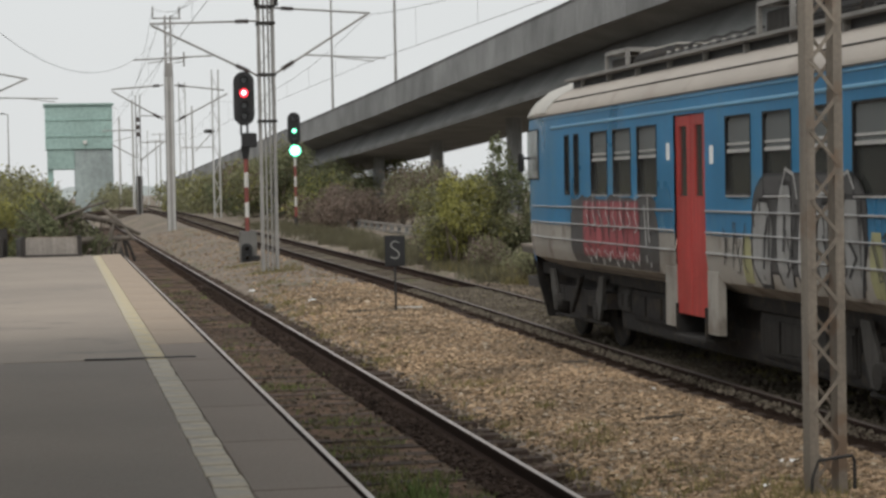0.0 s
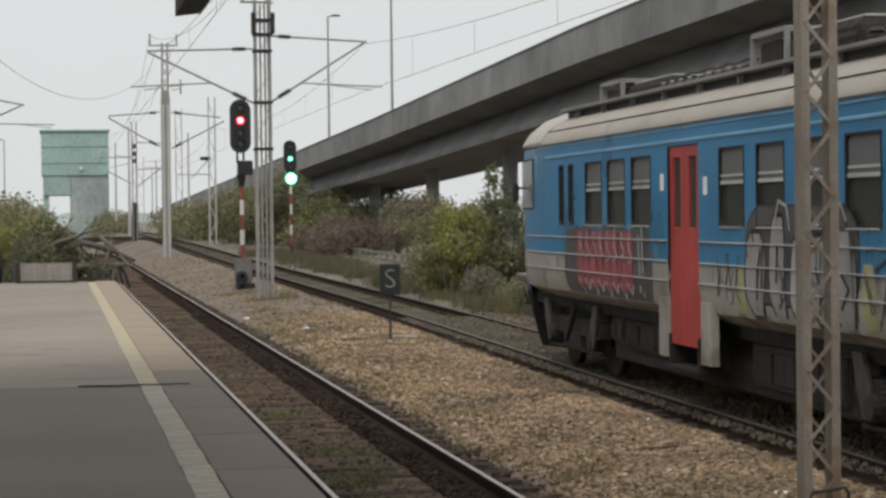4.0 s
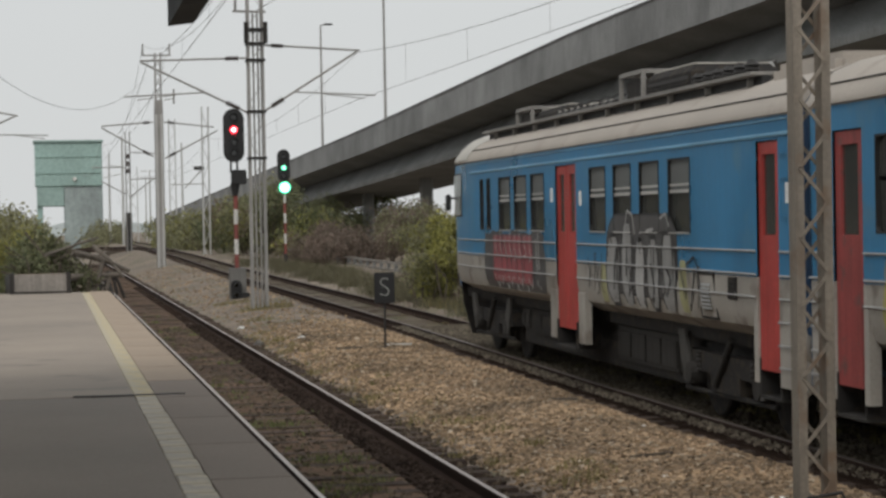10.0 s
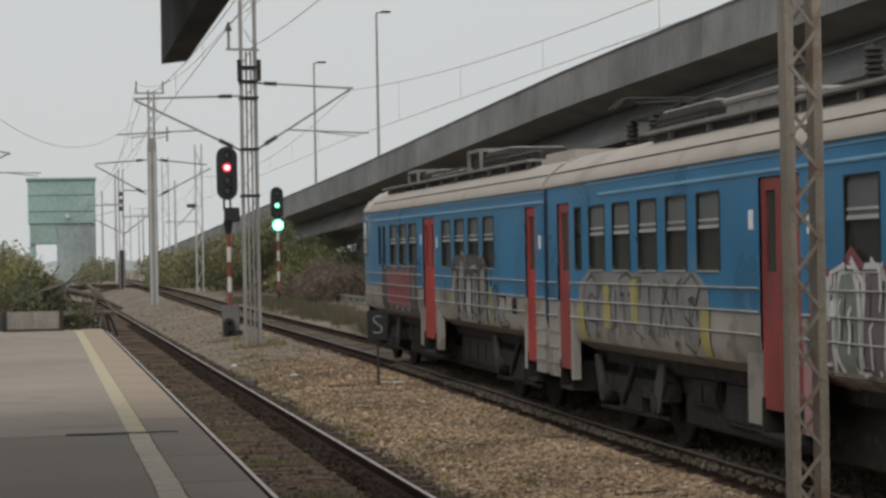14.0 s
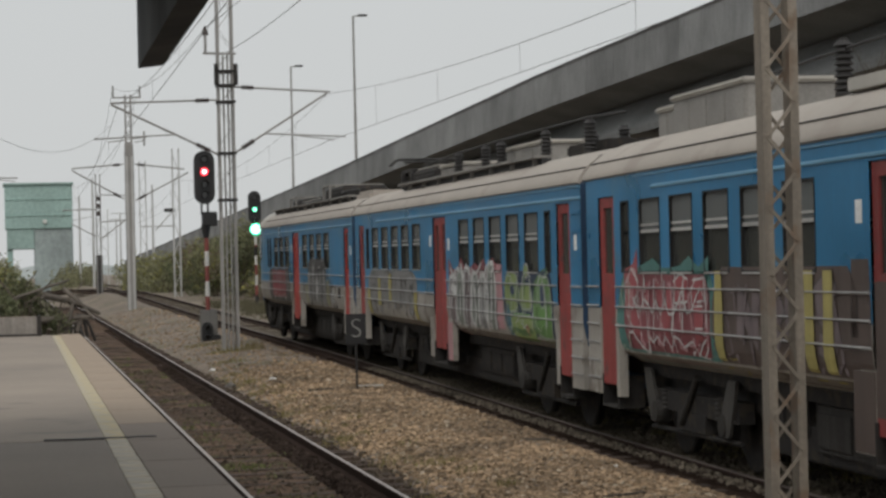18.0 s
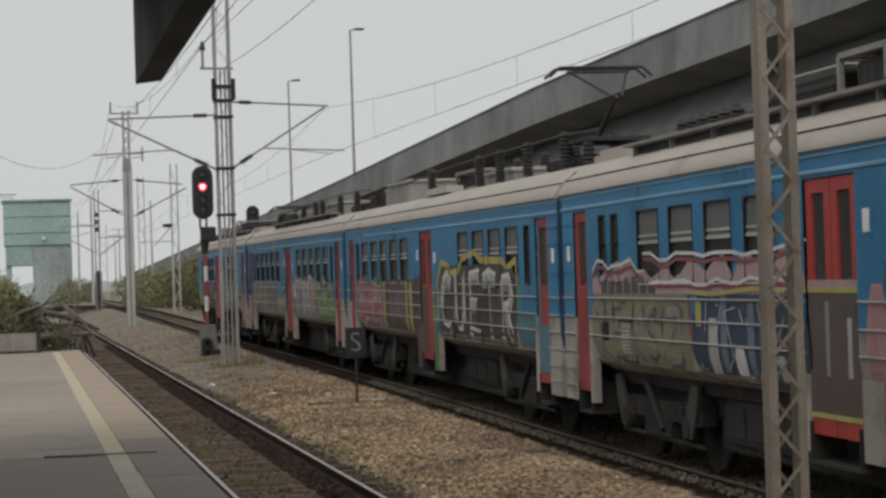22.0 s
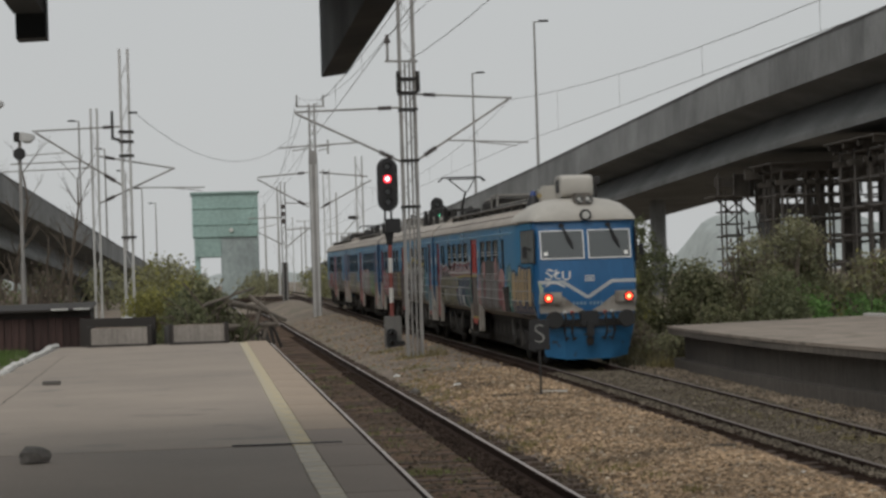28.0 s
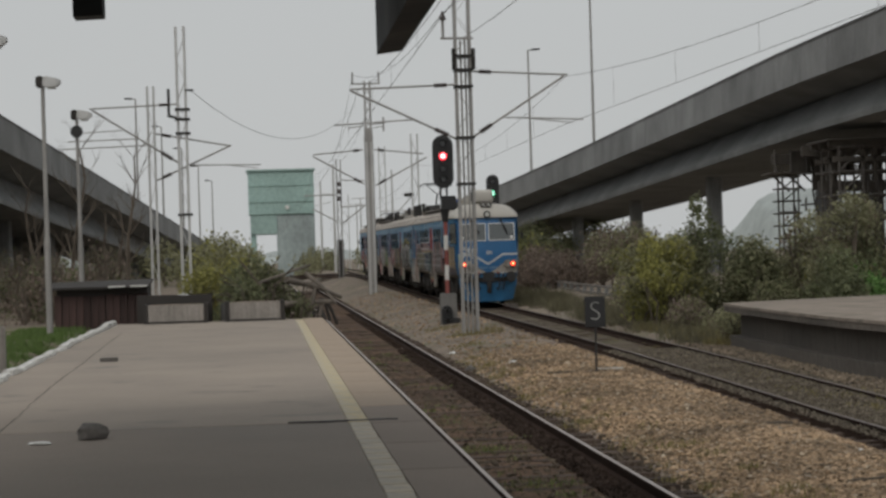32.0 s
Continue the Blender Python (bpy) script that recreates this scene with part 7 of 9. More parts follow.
def square_lattice(root, x, y, z0, z1, w, leg, pitch, mat, lace=0.02):
    for sx in (-1, 1):
        for sy in (-1, 1):
            part("mast_leg", box(x + sx * w / 2 - leg / 2, y + sy * w / 2 - leg / 2, z0, x + sx * w / 2 + leg / 2, y + sy * w / 2 + leg / 2, z1), mat, root)
    n = int((z1 - z0) / pitch)
    for i in range(n):
        za, zb = z0 + i * pitch, z0 + (i + 1) * pitch
        s = 1 if i % 2 else -1
        bm = bmesh.new()
        for f in (-1, 1):
            bm_bar(bm, (x - s * w / 2, y + f * w / 2, za), (x + s * w / 2, y + f * w / 2, zb), lace, lace * 1.5)
            bm_bar(bm, (x + f * w / 2, y - s * w / 2, za), (x + f * w / 2, y + s * w / 2, zb), lace, lace * 1.5)
        part("lacing", bm, mat, root)


mast_a = thing("catenary_mast", "tall pale steel lattice mast with brackets over both tracks", "mast", "catenary masts")
square_lattice(mast_a, 5.84, 59.4, -0.2, 13.5, 0.40, 0.065, 0.55, GALV, 0.008)
for x in (5.77, 5.90):
    part("conduit", rod((x, 59.25, -0.1), (x, 59.25, 8.4), 0.03), GALV, mast_a)
part("footing", box(5.45, 59.0, -0.5, 6.25, 59.8, 0.0, 0.04), CONCRETE, mast_a)
for z in (4.3, 5.62, 7.08, 7.55, 7.95):
    part("clamp", box(5.58, 59.12, z - 0.035, 6.10, 59.68, z + 0.035), DARK_STEEL, mast_a)
for x in (5.56, 6.12):
    part("tension_weight", rod((x, 59.1, 7.55), (x, 59.1, 8.15), 0.06), UNDER_GREY, mast_a)
arm(mast_a, (6.08, 59.4, 7.52), (8.85, 59.4, 7.36), 0.03), arm(mast_a, (6.08, 59.4, 5.64), (8.75, 59.4, 7.32), 0.032)
arm(mast_a, (6.95, 59.4, 6.18), (9.28, 59.4, 6.07), 0.022, False), part("steady_arm", rod((7.8, 59.4, 6.12), (8.95, 59.4, 5.98), 0.015), GALV, mast_a)
arm(mast_a, (5.60, 59.4, 7.15), (2.60, 59.4, 7.08), 0.03), arm(mast_a, (5.60, 59.4, 5.60), (2.62, 59.4, 7.04), 0.032)
arm(mast_a, (4.42, 59.4, 6.18), (2.12, 59.4, 6.07), 0.022, False), part("steady_arm", rod((3.6, 59.4, 6.12), (2.5, 59.4, 5.98), 0.015), GALV, mast_a)
part("top_bar", bar((5.22, 59.4, 8.48), (6.16, 59.4, 8.46), 0.06, 0.06), GALV, mast_a)
part("top_post", rod((5.30, 59.4, 8.48), (5.30, 59.4, 9.15), 0.04), GALV, mast_a)
part("top_insulator", rod((5.30, 59.4, 9.0), (5.30, 59.4, 9.25), 0.11, 0.03), PORCELAIN, mast_a)

mast_b = thing("catenary_mast", "weathered steel mast with a forked top and side arms", "mast", "catenary masts")
part("mast_pole", box(5.76, 115.4, -0.2, 6.24, 115.8, 9.0, 0.03), GALV, mast_b, "closed grey steel pole")
for x in (5.86, 6.14):
    part("pole_flange", box(x - 0.05, 115.36, 0.2, x + 0.05, 115.4, 9.0), PALE_STEEL, mast_b)
lattice_post(mast_b, 6.0, 115.6, 9.0, 12.0, 0.30, 0.26, 0.09, 0.55, GALV)
part("footing", box(5.5, 115.1, -0.5, 6.5, 116.1, 0.15, 0.05), CONCRETE, mast_b)
part("crossbar", bar((5.15, 115.6, 11.86), (6.72, 115.6, 11.86), 0.08, 0.08), GALV, mast_b)
for x in (5.2, 6.66):
    part("prong", rod((x, 115.6, 11.86), (x, 115.6, 12.5), 0.05), GALV, mast_b)
part("clamp_box", box(5.78, 115.35, 8.6, 6.22, 115.85, 9.4, 0.03), GALV, mast_b)
arm(mast_b, (5.7, 115.6, 8.2), (2.9, 115.6, 8.0), 0.04), arm(mast_b, (5.7, 115.6, 6.3), (2.9, 115.6, 7.9), 0.04)
arm(mast_b, (6.3, 115.6, 8.2), (9.0, 115.6, 7.9), 0.04), arm(mast_b, (6.3, 115.6, 6.2), (9.2, 115.6, 7.7), 0.04)
part("switch_arm", bar((6.3, 115.6, 9.4), (6.9, 115.6, 9.5), 0.05, 0.05), GALV, mast_b), part("switch_arm", rod((6.85, 115.6, 9.2), (6.85, 115.6, 10.0), 0.05), GALV, mast_b)

def far_mast(x, y, top, w, label, mat, arms=(), lattice=True):
    """A mast down the line; arms: (reach, height at the mast, height at the tip)."""
    root = thing("catenary_mast", label, "mast", "catenary masts")
    if lattice:
        square_lattice(root, x, y, -0.2, top, w, 0.08, 1.2, mat, 0.02)
    else:
        part("mast_pole", rod((x, y, -0.2), (x, y, top), w / 2, w * 0.35, 8), mat, root)
    for reach, za, zb in arms:
        arm(root, (x + math.copysign(w / 2, reach), y, za), (x + reach, y, zb), 0.045, False, mat)
    return root


mast_c = far_mast(6.36, 172, 10.3, 0.34, "grey steel mast with a dark foot and short arms", GALV, ((-2.9, 7.4, 7.4), (3.0, 8.6, 8.5), (-2.2, 5.2, 6.3), (2.3, 5.0, 6.6), (2.9, 6.4, 6.5)))
part("mast_foot", box(6.1, 171.8, -0.2, 6.62, 172.2, 3.7, 0.04), DARK_STEEL, mast_c, "dark steel casing round the foot")
for z in (8.1, 7.5, 6.9):
    part("insulator", rod((6.36, 171.7, z), (6.36, 171.7, z + 0.35), 0.22, 0.16), PORCELAIN, mast_c)
for x, y, top, w, lattice, arms in ((6.75, 240, 11.0, 0.3, False, ((2.2, 9.6, 9.4),)), (7.4, 215, 11.8, 0.3, False, ((-2.0, 8.0, 7.6),)), (10.27, 260, 10.0, 0.9, True, ()),
                                    (11.08, 235, 8.9, 0.22, False, ((-1.0, 8.8, 8.8), (1.0, 8.8, 8.8))), (12.2, 270, 9.1, 0.22, False, ((-0.9, 9.0, 9.0), (0.9, 9.0, 9.0))),
                                    (11.88, 205, 13.0, 0.6, True, ()), (14.36, 230, 11.7, 0.3, False, ())):
    far_mast(x, y, top, w, "distant steel mast paled by haze beside the line", PALE_STEEL, arms, lattice)
mast_d = far_mast(11.06, 150, 11.0, 0.46, "pale twin-leg steel mast with a lamp bracket", PALE_STEEL, ((-2.6, 5.5, 5.5), (-1.5, 6.6, 5.2)))
part("bracket_lamp", box(10.2, 149.8, 6.5, 10.95, 150.2, 6.75, 0.05), UNDER_GREY, mast_d)

mast_l = thing("catenary_mast", "pale twin-leg steel mast with brackets, rising behind the planters", "mast", "catenary masts")
square_lattice(mast_l, -2.74, 75, -0.2, 10.7, 0.29, 0.085, 0.75, PALE_STEEL, 0.012)
part("stub_arm", bar((-2.6, 74.8, 8.42), (-2.3, 74.8, 8.42), 0.07, 0.07), DARK_STEEL, mast_l)
for z in (6.9, 7.4, 7.75, 4.0):
    part("clamp", box(-2.98, 74.74, z - 0.04, -2.46, 75.26, z + 0.04), DARK_STEEL, mast_l)
arm(mast_l, (-2.9, 75, 7.95), (-6.0, 75, 7.85), 0.03), arm(mast_l, (-2.9, 75, 5.85), (-5.9, 75, 7.8), 0.035)
arm(mast_l, (-4.4, 75, 6.75), (-6.8, 75, 6.7), 0.022, False)
part("tension_post", rod((-3.2, 75, 7.5), (-3.2, 75, 8.5), 0.05), DARK_STEEL, mast_l), part("tension_post", bar((-3.25, 75, 7.55), (-2.7, 75, 7.4), 0.08, 0.1), DARK_STEEL, mast_l)
mast_m = thing("catenary_mast", "shorter pale steel mast beside the taller one", "mast", "catenary masts")
square_lattice(mast_m, -3.87, 75.6, -0.2, 8.65, 0.22, 0.07, 0.9, PALE_STEEL, 0.01)
arm(mast_m, (-3.74, 75.6, 6.95), (-1.03, 75.6, 6.44), 0.03), arm(mast_m, (-3.74, 75.6, 5.26), (-1.1, 75.6, 6.44), 0.032)
arm(mast_m, (-2.5, 75.6, 5.79), (0.0, 75.6, 5.74), 0.022, False), part("steady_arm", rod((-1.2, 75.6, 5.76), (-0.1, 75.6, 5.62), 0.015), GALV, mast_m)
arm(mast_m, (-4.0, 75.6, 6.54), (-7.1, 75.6, 6.47), 0.022, False), part("steady_arm", rod((-6.3, 75.6, 7.04), (-4.9, 75.6, 7.1), 0.018), GALV, mast_m)


def wire(label, pts, r=0.012):
    bm = bmesh.new()
    bm_tube(bm, pts, r, 5)
    solid("overhead_wire", bm, WIRE, label, "wire", "overhead wires")


def sag(a, b, drop, n=12):
    a, b = Vector(a), Vector(b)
    return [tuple(a.lerp(b, i / n) - Vector((0, 0, 4 * drop * (i / n) * (1 - i / n)))) for i in range(n + 1)]


def catenary(x_of, stations, z_contact, z_messenger, label):
    for a, b in zip(stations, stations[1:]):
        wire(label, sag((x_of(a), a, z_messenger), (x_of(b), b, z_messenger), 0.85, 14), 0.0065)
    wire(label, [(x_of(y), y, z_contact) for y in stations], 0.0065)
    bm = bmesh.new()
    for a, b in zip(stations, stations[1:]):
        for i in range(1, 8):
            k = i / 8
            y = a + (b - a) * k
            bm_rod(bm, (x_of(y), y, z_contact), (x_of(y), y, z_messenger - 4 * 0.85 * k * (1 - k)), 0.004, n=4)
    solid("dropper_wires", bm, WIRE, "thin droppers between the overhead wires", "wire", kind="stuff")


catenary(lambda y: NEAR_X - 0.2, (-1, 59.4, 115.6, 172, 228, 290), 5.95, 7.05, "thin dark wire over the near track")
def far_wire(y):
    """The wires over the far track swing outward towards the station."""
    return far_line(y) - 0.05 if y > 59.4 else far_line(59.4) - 0.05 + 0.0305 * (59.4 - y)


catenary(far_wire, (4, 59.4, 115.6, 172, 228, 290), 5.95, 7.3, "thin dark wire over the far track")
wire("feeder wire sagging between masts", sag((-2.39, 75, 8.42), (5.3, 115.6, 10.6), 1.75, 20), 0.010)
wire("feeder wire on the mast tops", sag((5.3, 59.4, 9.2), (5.2, 115.6, 12.4), 0.8), 0.009)
wire("feeder wire on the mast tops", sag((5.3, 4, 9.3), (5.3, 59.4, 9.2), 0.8), 0.009)
wire("feeder wire on the mast tops", sag((5.9, 4, 8.6), (5.9, 59.4, 8.5), 0.7), 0.009)
wire("cable between the distant masts", sag((6.66, 115.6, 12.4), (6.6, 172, 10.2), 0.8), 0.010)
wire("cable between the distant masts", sag((5.2, 115.6, 12.4), (5.8, 172, 10.2), 0.8), 0.010)

# ---------------------------------------------------------------- signals
RED_ON = lamp_material("lit_red_signal", (1.0, 0.035, 0.06), 2.2)
RED_HOT = lamp_material("bright_signal_core", (1.0, 0.55, 0.55), 3.0)
GREEN_ON = lamp_material("lit_green_signal", (0.10, 1.0, 0.5), 1.6)
GREEN_HOT = lamp_material("bright_green_core", (0.5, 1.0, 0.8), 2.4)
BAND_RED = material("faded_red_band", (0.23, 0.065, 0.055), 0.7, stain=0.2, bump=0.03)
BAND_WHITE = material("dirty_white_band", (0.62, 0.61, 0.58), 0.7, stain=0.15, bump=0.03)


def oval_plate(x, y, z0, z1, half, depth, n=10):
    """A plate with half-round ends, facing the platform."""
    pts = [(half * math.cos(math.pi * i / n), z1 - half + half * math.sin(math.pi * i / n)) for i in range(n + 1)]
    pts += [(half * math.cos(math.pi + math.pi * i / n), z0 + half + half * math.sin(math.pi + math.pi * i / n)) for i in range(n + 1)]
    bm = bmesh.new()
    bm_loft(bm, [[(x + a, y + d, z) for a, z in pts] for d in (0, depth)])
    return bm


def lens(root, x, y, z, r, lit, core):
    hood = bmesh.new()
    n = 12
    ring = lambda q, yy: [(x + q * math.cos(math.pi * i / n), yy, z + q * math.sin(math.pi * i / n)) for i in range(n + 1)]
    bm_loft(hood, [ring(r * 1.25, y - 0.22), ring(r * 1.25, y), ring(r * 1.15, y), ring(r * 1.15, y - 0.22)], caps=False, closed=False)
    part("lens_hood", hood, BLACK_PAINT, root)
    part("lens", rod((x, y, z), (x, y - 0.03, z), r, r * 0.9, 20), lit, root)
    if core:
        part("lens_core", rod((x, y - 0.03, z), (x, y - 0.04, z), r * 0.62, r * 0.5, 16), core, root)


LENS_OFF = glass_material("unlit_signal_lens", (0.02, 0.02, 0.02), 0.1)


def banded_pole(root, x, y, z0, z1, r, n):
    for i in range(n):
        part("pole_band", rod((x, y, z0 + (z1 - z0) * i / n), (x, y, z0 + (z1 - z0) * (i + 1) / n), r, r, 12), BAND_WHITE if i % 2 else BAND_RED, root)


CABINET = material("grey_cabinet_paint", (0.17, 0.165, 0.155), 0.7, stain=0.2, streak=0.2, bump=0.05)
sig = thing("railway_signal", "black oval signal showing red on a red and white banded pole", "signal")
head = part("signal_head", oval_plate(5.84, 66.9, 4.48, 6.08, 0.30, 0.20), BLACK_PAINT, sig)
part("head_rim", oval_plate(5.84, 66.86, 4.42, 6.14, 0.335, 0.03), BLACK_PAINT, sig)
lens(head, 5.84, 66.84, 5.46, 0.13, RED_ON, RED_HOT)
for z in (5.86, 5.06, 4.72):
    lens(head, 5.84, 66.84, z, 0.10, LENS_OFF, None)
for x in (5.74, 5.94):
    part("head_support", rod((x, 66.95, 4.1), (x, 66.95, 4.5), 0.035), BLACK_PAINT, sig)
part("junction_box", box(5.74, 66.75, 3.72, 6.22, 67.1, 4.18, 0.03), BLACK_PAINT, sig)
part("pole_collar", rod((5.86, 66.95, 3.35), (5.86, 66.95, 3.75), 0.09, 0.16), BLACK_PAINT, sig)
banded_pole(sig, 5.87, 66.95, 1.0, 3.4, 0.07, 5)
part("relay_cabinet", box(5.62, 66.7, -0.15, 6.15, 67.2, 1.05, 0.03), CABINET, sig, "grey relay cabinet at the foot")
dwarf = part("ground_signal", oval_plate(5.80, 66.5, 0.02, 0.66, 0.17, 0.15), BLACK_PAINT, sig)
lens(dwarf, 5.80, 66.48, 0.5, 0.06, LENS_OFF, None), lens(dwarf, 5.80, 66.48, 0.2, 0.06, LENS_OFF, None)
part("ground_signal_box", box(5.92, 66.45, 0.0, 6.22, 66.7, 0.26, 0.02), BLACK_PAINT, sig)

gx, gy = 12.22, 110.0
sig2 = thing("railway_signal", "black signal showing two green lights beside the far track", "signal")
head = part("signal_head", oval_plate(gx, gy, 4.72, 6.42, 0.33, 0.22), BLACK_PAINT, sig2)
lens(head, gx, gy - 0.06, 5.44, 0.13, GREEN_ON, GREEN_HOT)
for z in (6.05, 5.0):
    lens(head, gx, gy - 0.06, z, 0.11, LENS_OFF, None)
part("route_plate", rod((gx + 0.03, gy + 0.1, 4.40), (gx + 0.03, gy - 0.02, 4.40), 0.36, 0.36, 24), BLACK_PAINT, sig2)
part("route_light", rod((gx + 0.03, gy - 0.02, 4.40), (gx + 0.03, gy - 0.06, 4.40), 0.31, 0.30, 24), GREEN_ON, sig2, "large lit green light")
part("route_light_core", rod((gx + 0.03, gy - 0.06, 4.40), (gx + 0.03, gy - 0.07, 4.40), 0.25, 0.24, 24), GREEN_HOT, sig2)
banded_pole(sig2, gx + 0.03, gy + 0.1, 0.9, 4.1, 0.07, 6)
part("pole_foot", rod((gx + 0.03, gy + 0.1, -0.3), (gx + 0.03, gy + 0.1, 0.9), 0.1), DARK_STEEL, sig2)

# ---------------------------------------------------------------- the S board
board = thing("sign_board", "small black board with a white letter S on a thin post", "sign")
plate = part("board", box(6.0, 38.97, 0.86, 6.39, 39.0, 1.44, 0.008), BLACK_PAINT, board)
# White letter dimmed in its colour for the haze in front of it.
LETTER = material("greyed_white_paint", (0.27, 0.27, 0.255), 0.8, stain=0.2, bump=0)
text = bpy.data.curves.new("letter", "FONT")
text.body, text.size, text.extrude, text.align_x, text.align_y = "S", 0.52, 0.003, "CENTER", "CENTER"
text.offset = -0.012
letter = new("letter", text)
letter.parent = plate
letter.matrix_basis = pose(6.195, 38.963, 1.15, 90, 0, 0)
text.materials.append(LETTER)
part("post", rod((6.2, 39.02, -0.25), (6.2, 39.02, 1.3), 0.022), DARK_STEEL, board)

# ---------------------------------------------------------------- lamps
LAMP_HEAD = material("pale_lamp_housing", (0.42, 0.42, 0.41), 0.5, 0.2, stain=0.1, bump=0.02)


def platform_lamp(x, y, z0, z1, out, label, extra=None):
    root = thing("platform_lamp", label, "lamp", "platform lamps")
    part("post", rod((x, y, z0), (x, y, z0 + 2.4), 0.075), GALV, root)
    part("post", rod((x, y, z0 + 2.4), (x, y, z1), 0.055, 0.045), GALV, root)
    bm = bmesh.new()
    bm_loft(bm, [[(x + u * out, y - w, z1 + lo), (x + u * out, y + w, z1 + lo), (x + u * out, y + w * 0.8, z1 + hi), (x + u * out, y - w * 0.8, z1 + hi)] for u, w, lo, hi in ((0.0, 0.10, -0.10, 0.11), (0.08, 0.14, -0.13, 0.12), (0.32, 0.14, -0.12, 0.07), (0.42, 0.10, -0.05, 0.03))])
    bmesh.ops.recalc_face_normals(bm, faces=bm.faces[:])
    head_ob = part("lamp_head", bm, LAMP_HEAD, root)
    part("lamp_glass", box(min(x + 0.1 * out, x + 0.32 * out), y - 0.11, z1 - 0.17, max(x + 0.1 * out, x + 0.32 * out), y + 0.11, z1 - 0.12, 0.02), HEADLAMP, head_ob)
    part("ballast_box", box(x - 0.15, y - 0.12, z1 - 0.14, x + 0.02, y + 0.12, z1 + 0.13, 0.03), UNDER_GREY, head_ob)
    if extra:
        part("loudspeaker", rod((x, y - 0.16, extra), (x, y + 0.1, extra), 0.17, 0.1, 16), BLACK_PAINT, root, "black horn loudspeaker")
    return root


platform_lamp(-5.0, 49.2, 0.6, 6.62, 1, "grey steel lamp post with a boxy lamp head")
platform_lamp(-5.12, 40.0, 0.6, 6.64, 1, "grey steel lamp post beside the platform lawn")
platform_lamp(-4.95, 57.5, 0.6, 6.42, 1, "grey steel lamp post with a black loudspeaker", 5.95)
platform_lamp(19.1, 53.1, 0.6, 6.40, -1, "grey steel lamp post behind the far platform", 5.8)


def road_lamp(x, y, z, h, out):
    root = thing("road_lamp", "tall slim road lamp on the viaduct parapet", "lamp", "road lamps")
    part("post", rod((x, y, z), (x, y, z + h), 0.11, 0.07), GALV, root)
    part("lamp_arm", rod((x, y, z + h), (x + 0.6 * out, y, z + h + 0.05), 0.05), GALV, root)
    part("lamp_head", box(min(x + 0.3 * out, x + 1.0 * out), y - 0.15, z + h, max(x + 0.3 * out, x + 1.0 * out), y + 0.15, z + h + 0.14, 0.04), UNDER_GREY, root)


for y in (143, 169):
    road_lamp(28.5 - 0.040 * y + 0.25, y, 14.95 - 0.0378 * y - 0.9, 11.0, 1)
for y in (190, 215, 240, 265, 290):
    road_lamp(-19.0 + 0.043 * y - 0.25, y, 14.95 - 0.0378 * y - 0.9, 10.2, -1)

# ---------------------------------------------------------------- end of the platform
def planter(x0, x1, y0, z1, label, mat, rim):
    root = thing("planter", label, "planter", "planters")
    part("trough", box(x0, y0, PLATFORM_Z, x1, y0 + 0.55, z1, 0.015), mat, root)
    for a, b in ((x0 - 0.10, x0), (x1, x1 + 0.10)):
        part("end_board", box(a, y0 - 0.03, PLATFORM_Z, b, y0 + 0.6, z1 + 0.03, 0.01), rim, root)
    part("base_board", box(x0 - 0.1, y0 - 0.04, PLATFORM_Z, x1 + 0.1, y0 - 0.002, PLATFORM_Z + 0.05), rim, root)
    part("soil", box(x0 + 0.05, y0 + 0.05, z1 - 0.04, x1 - 0.05, y0 + 0.5, z1 + 0.01), EARTH, root)
    return root


DARK_WOOD = material("dark_tarred_wood", (0.035, 0.031, 0.028), 0.85, stain=0.25, bump=0.2)
planter(-0.83, 0.36, 48.95, 1.34, "pale concrete planter trough with dark ends", CONCRETE_LIGHT, DARK_WOOD)
planter(-2.72, -1.42, 48.95, 1.33, "pale concrete planter trough with dark ends", CONCRETE_LIGHT, DARK_WOOD)
crate = thing("planter", "dark wooden planter box behind the pale troughs", "planter", "planters")
for a, b, c, d in ((-3.0, -1.25, 49.6, 49.66), (-3.0, -1.25, 50.25, 50.31), (-3.0, -2.94, 49.66, 50.25), (-1.31, -1.25, 49.66, 50.25)):
    part("side_board", box(a, c, 0.2, b, d, 1.55, 0.01), DARK_WOOD, crate)
part("soil", box(-2.94, 49.66, 0.2, -1.31, 50.25, 1.45), EARTH, crate)
block = solid("concrete_block", box(-1.05, 49.75, 0.0, -0.2, 50.3, 1.32, 0.03), CONCRETE_DARK, "low dark grey concrete block between the planters", "block")
solid("plastic_bag", box(-2.1, 49.85, 1.45, -1.75, 50.1, 1.56, 0.05), PAPER, "crumpled white plastic bag on a planter", "bag")

pile = thing("fallen_branches", "heap of fallen branches and dry leaves by the platform end", "branches")
rnd = random.Random(61)
for i in range(26):
    x, y = rnd.uniform(0.4, 1.5), rnd.uniform(52, 66)
    a = rnd.uniform(0, math.tau)
    length = rnd.uniform(0.5, 1.2)
    z = rnd.uniform(0.1, 0.9)
    bm = bmesh.new()
    p = [(x, y, z - 0.2), (x + 0.5 * length * math.cos(a), y + 0.6 * length * math.sin(a), z + rnd.uniform(0.1, 0.5)), (x + length * math.cos(a), y + length * math.sin(a), z + rnd.uniform(-0.2, 0.5))]
    bm_tube(bm, p, rnd.uniform(0.015, 0.05), 6)
    part("branch", bm, BARK, pile)
bm = bmesh.new()
bm_tube(bm, [(0.9, 60, 0.35), (1.4, 63, 0.85), (1.75, 66, 0.8), (1.95, 69, 0.1)], 0.07, 8)
part("branch", bm, DARK_WOOD, pile)
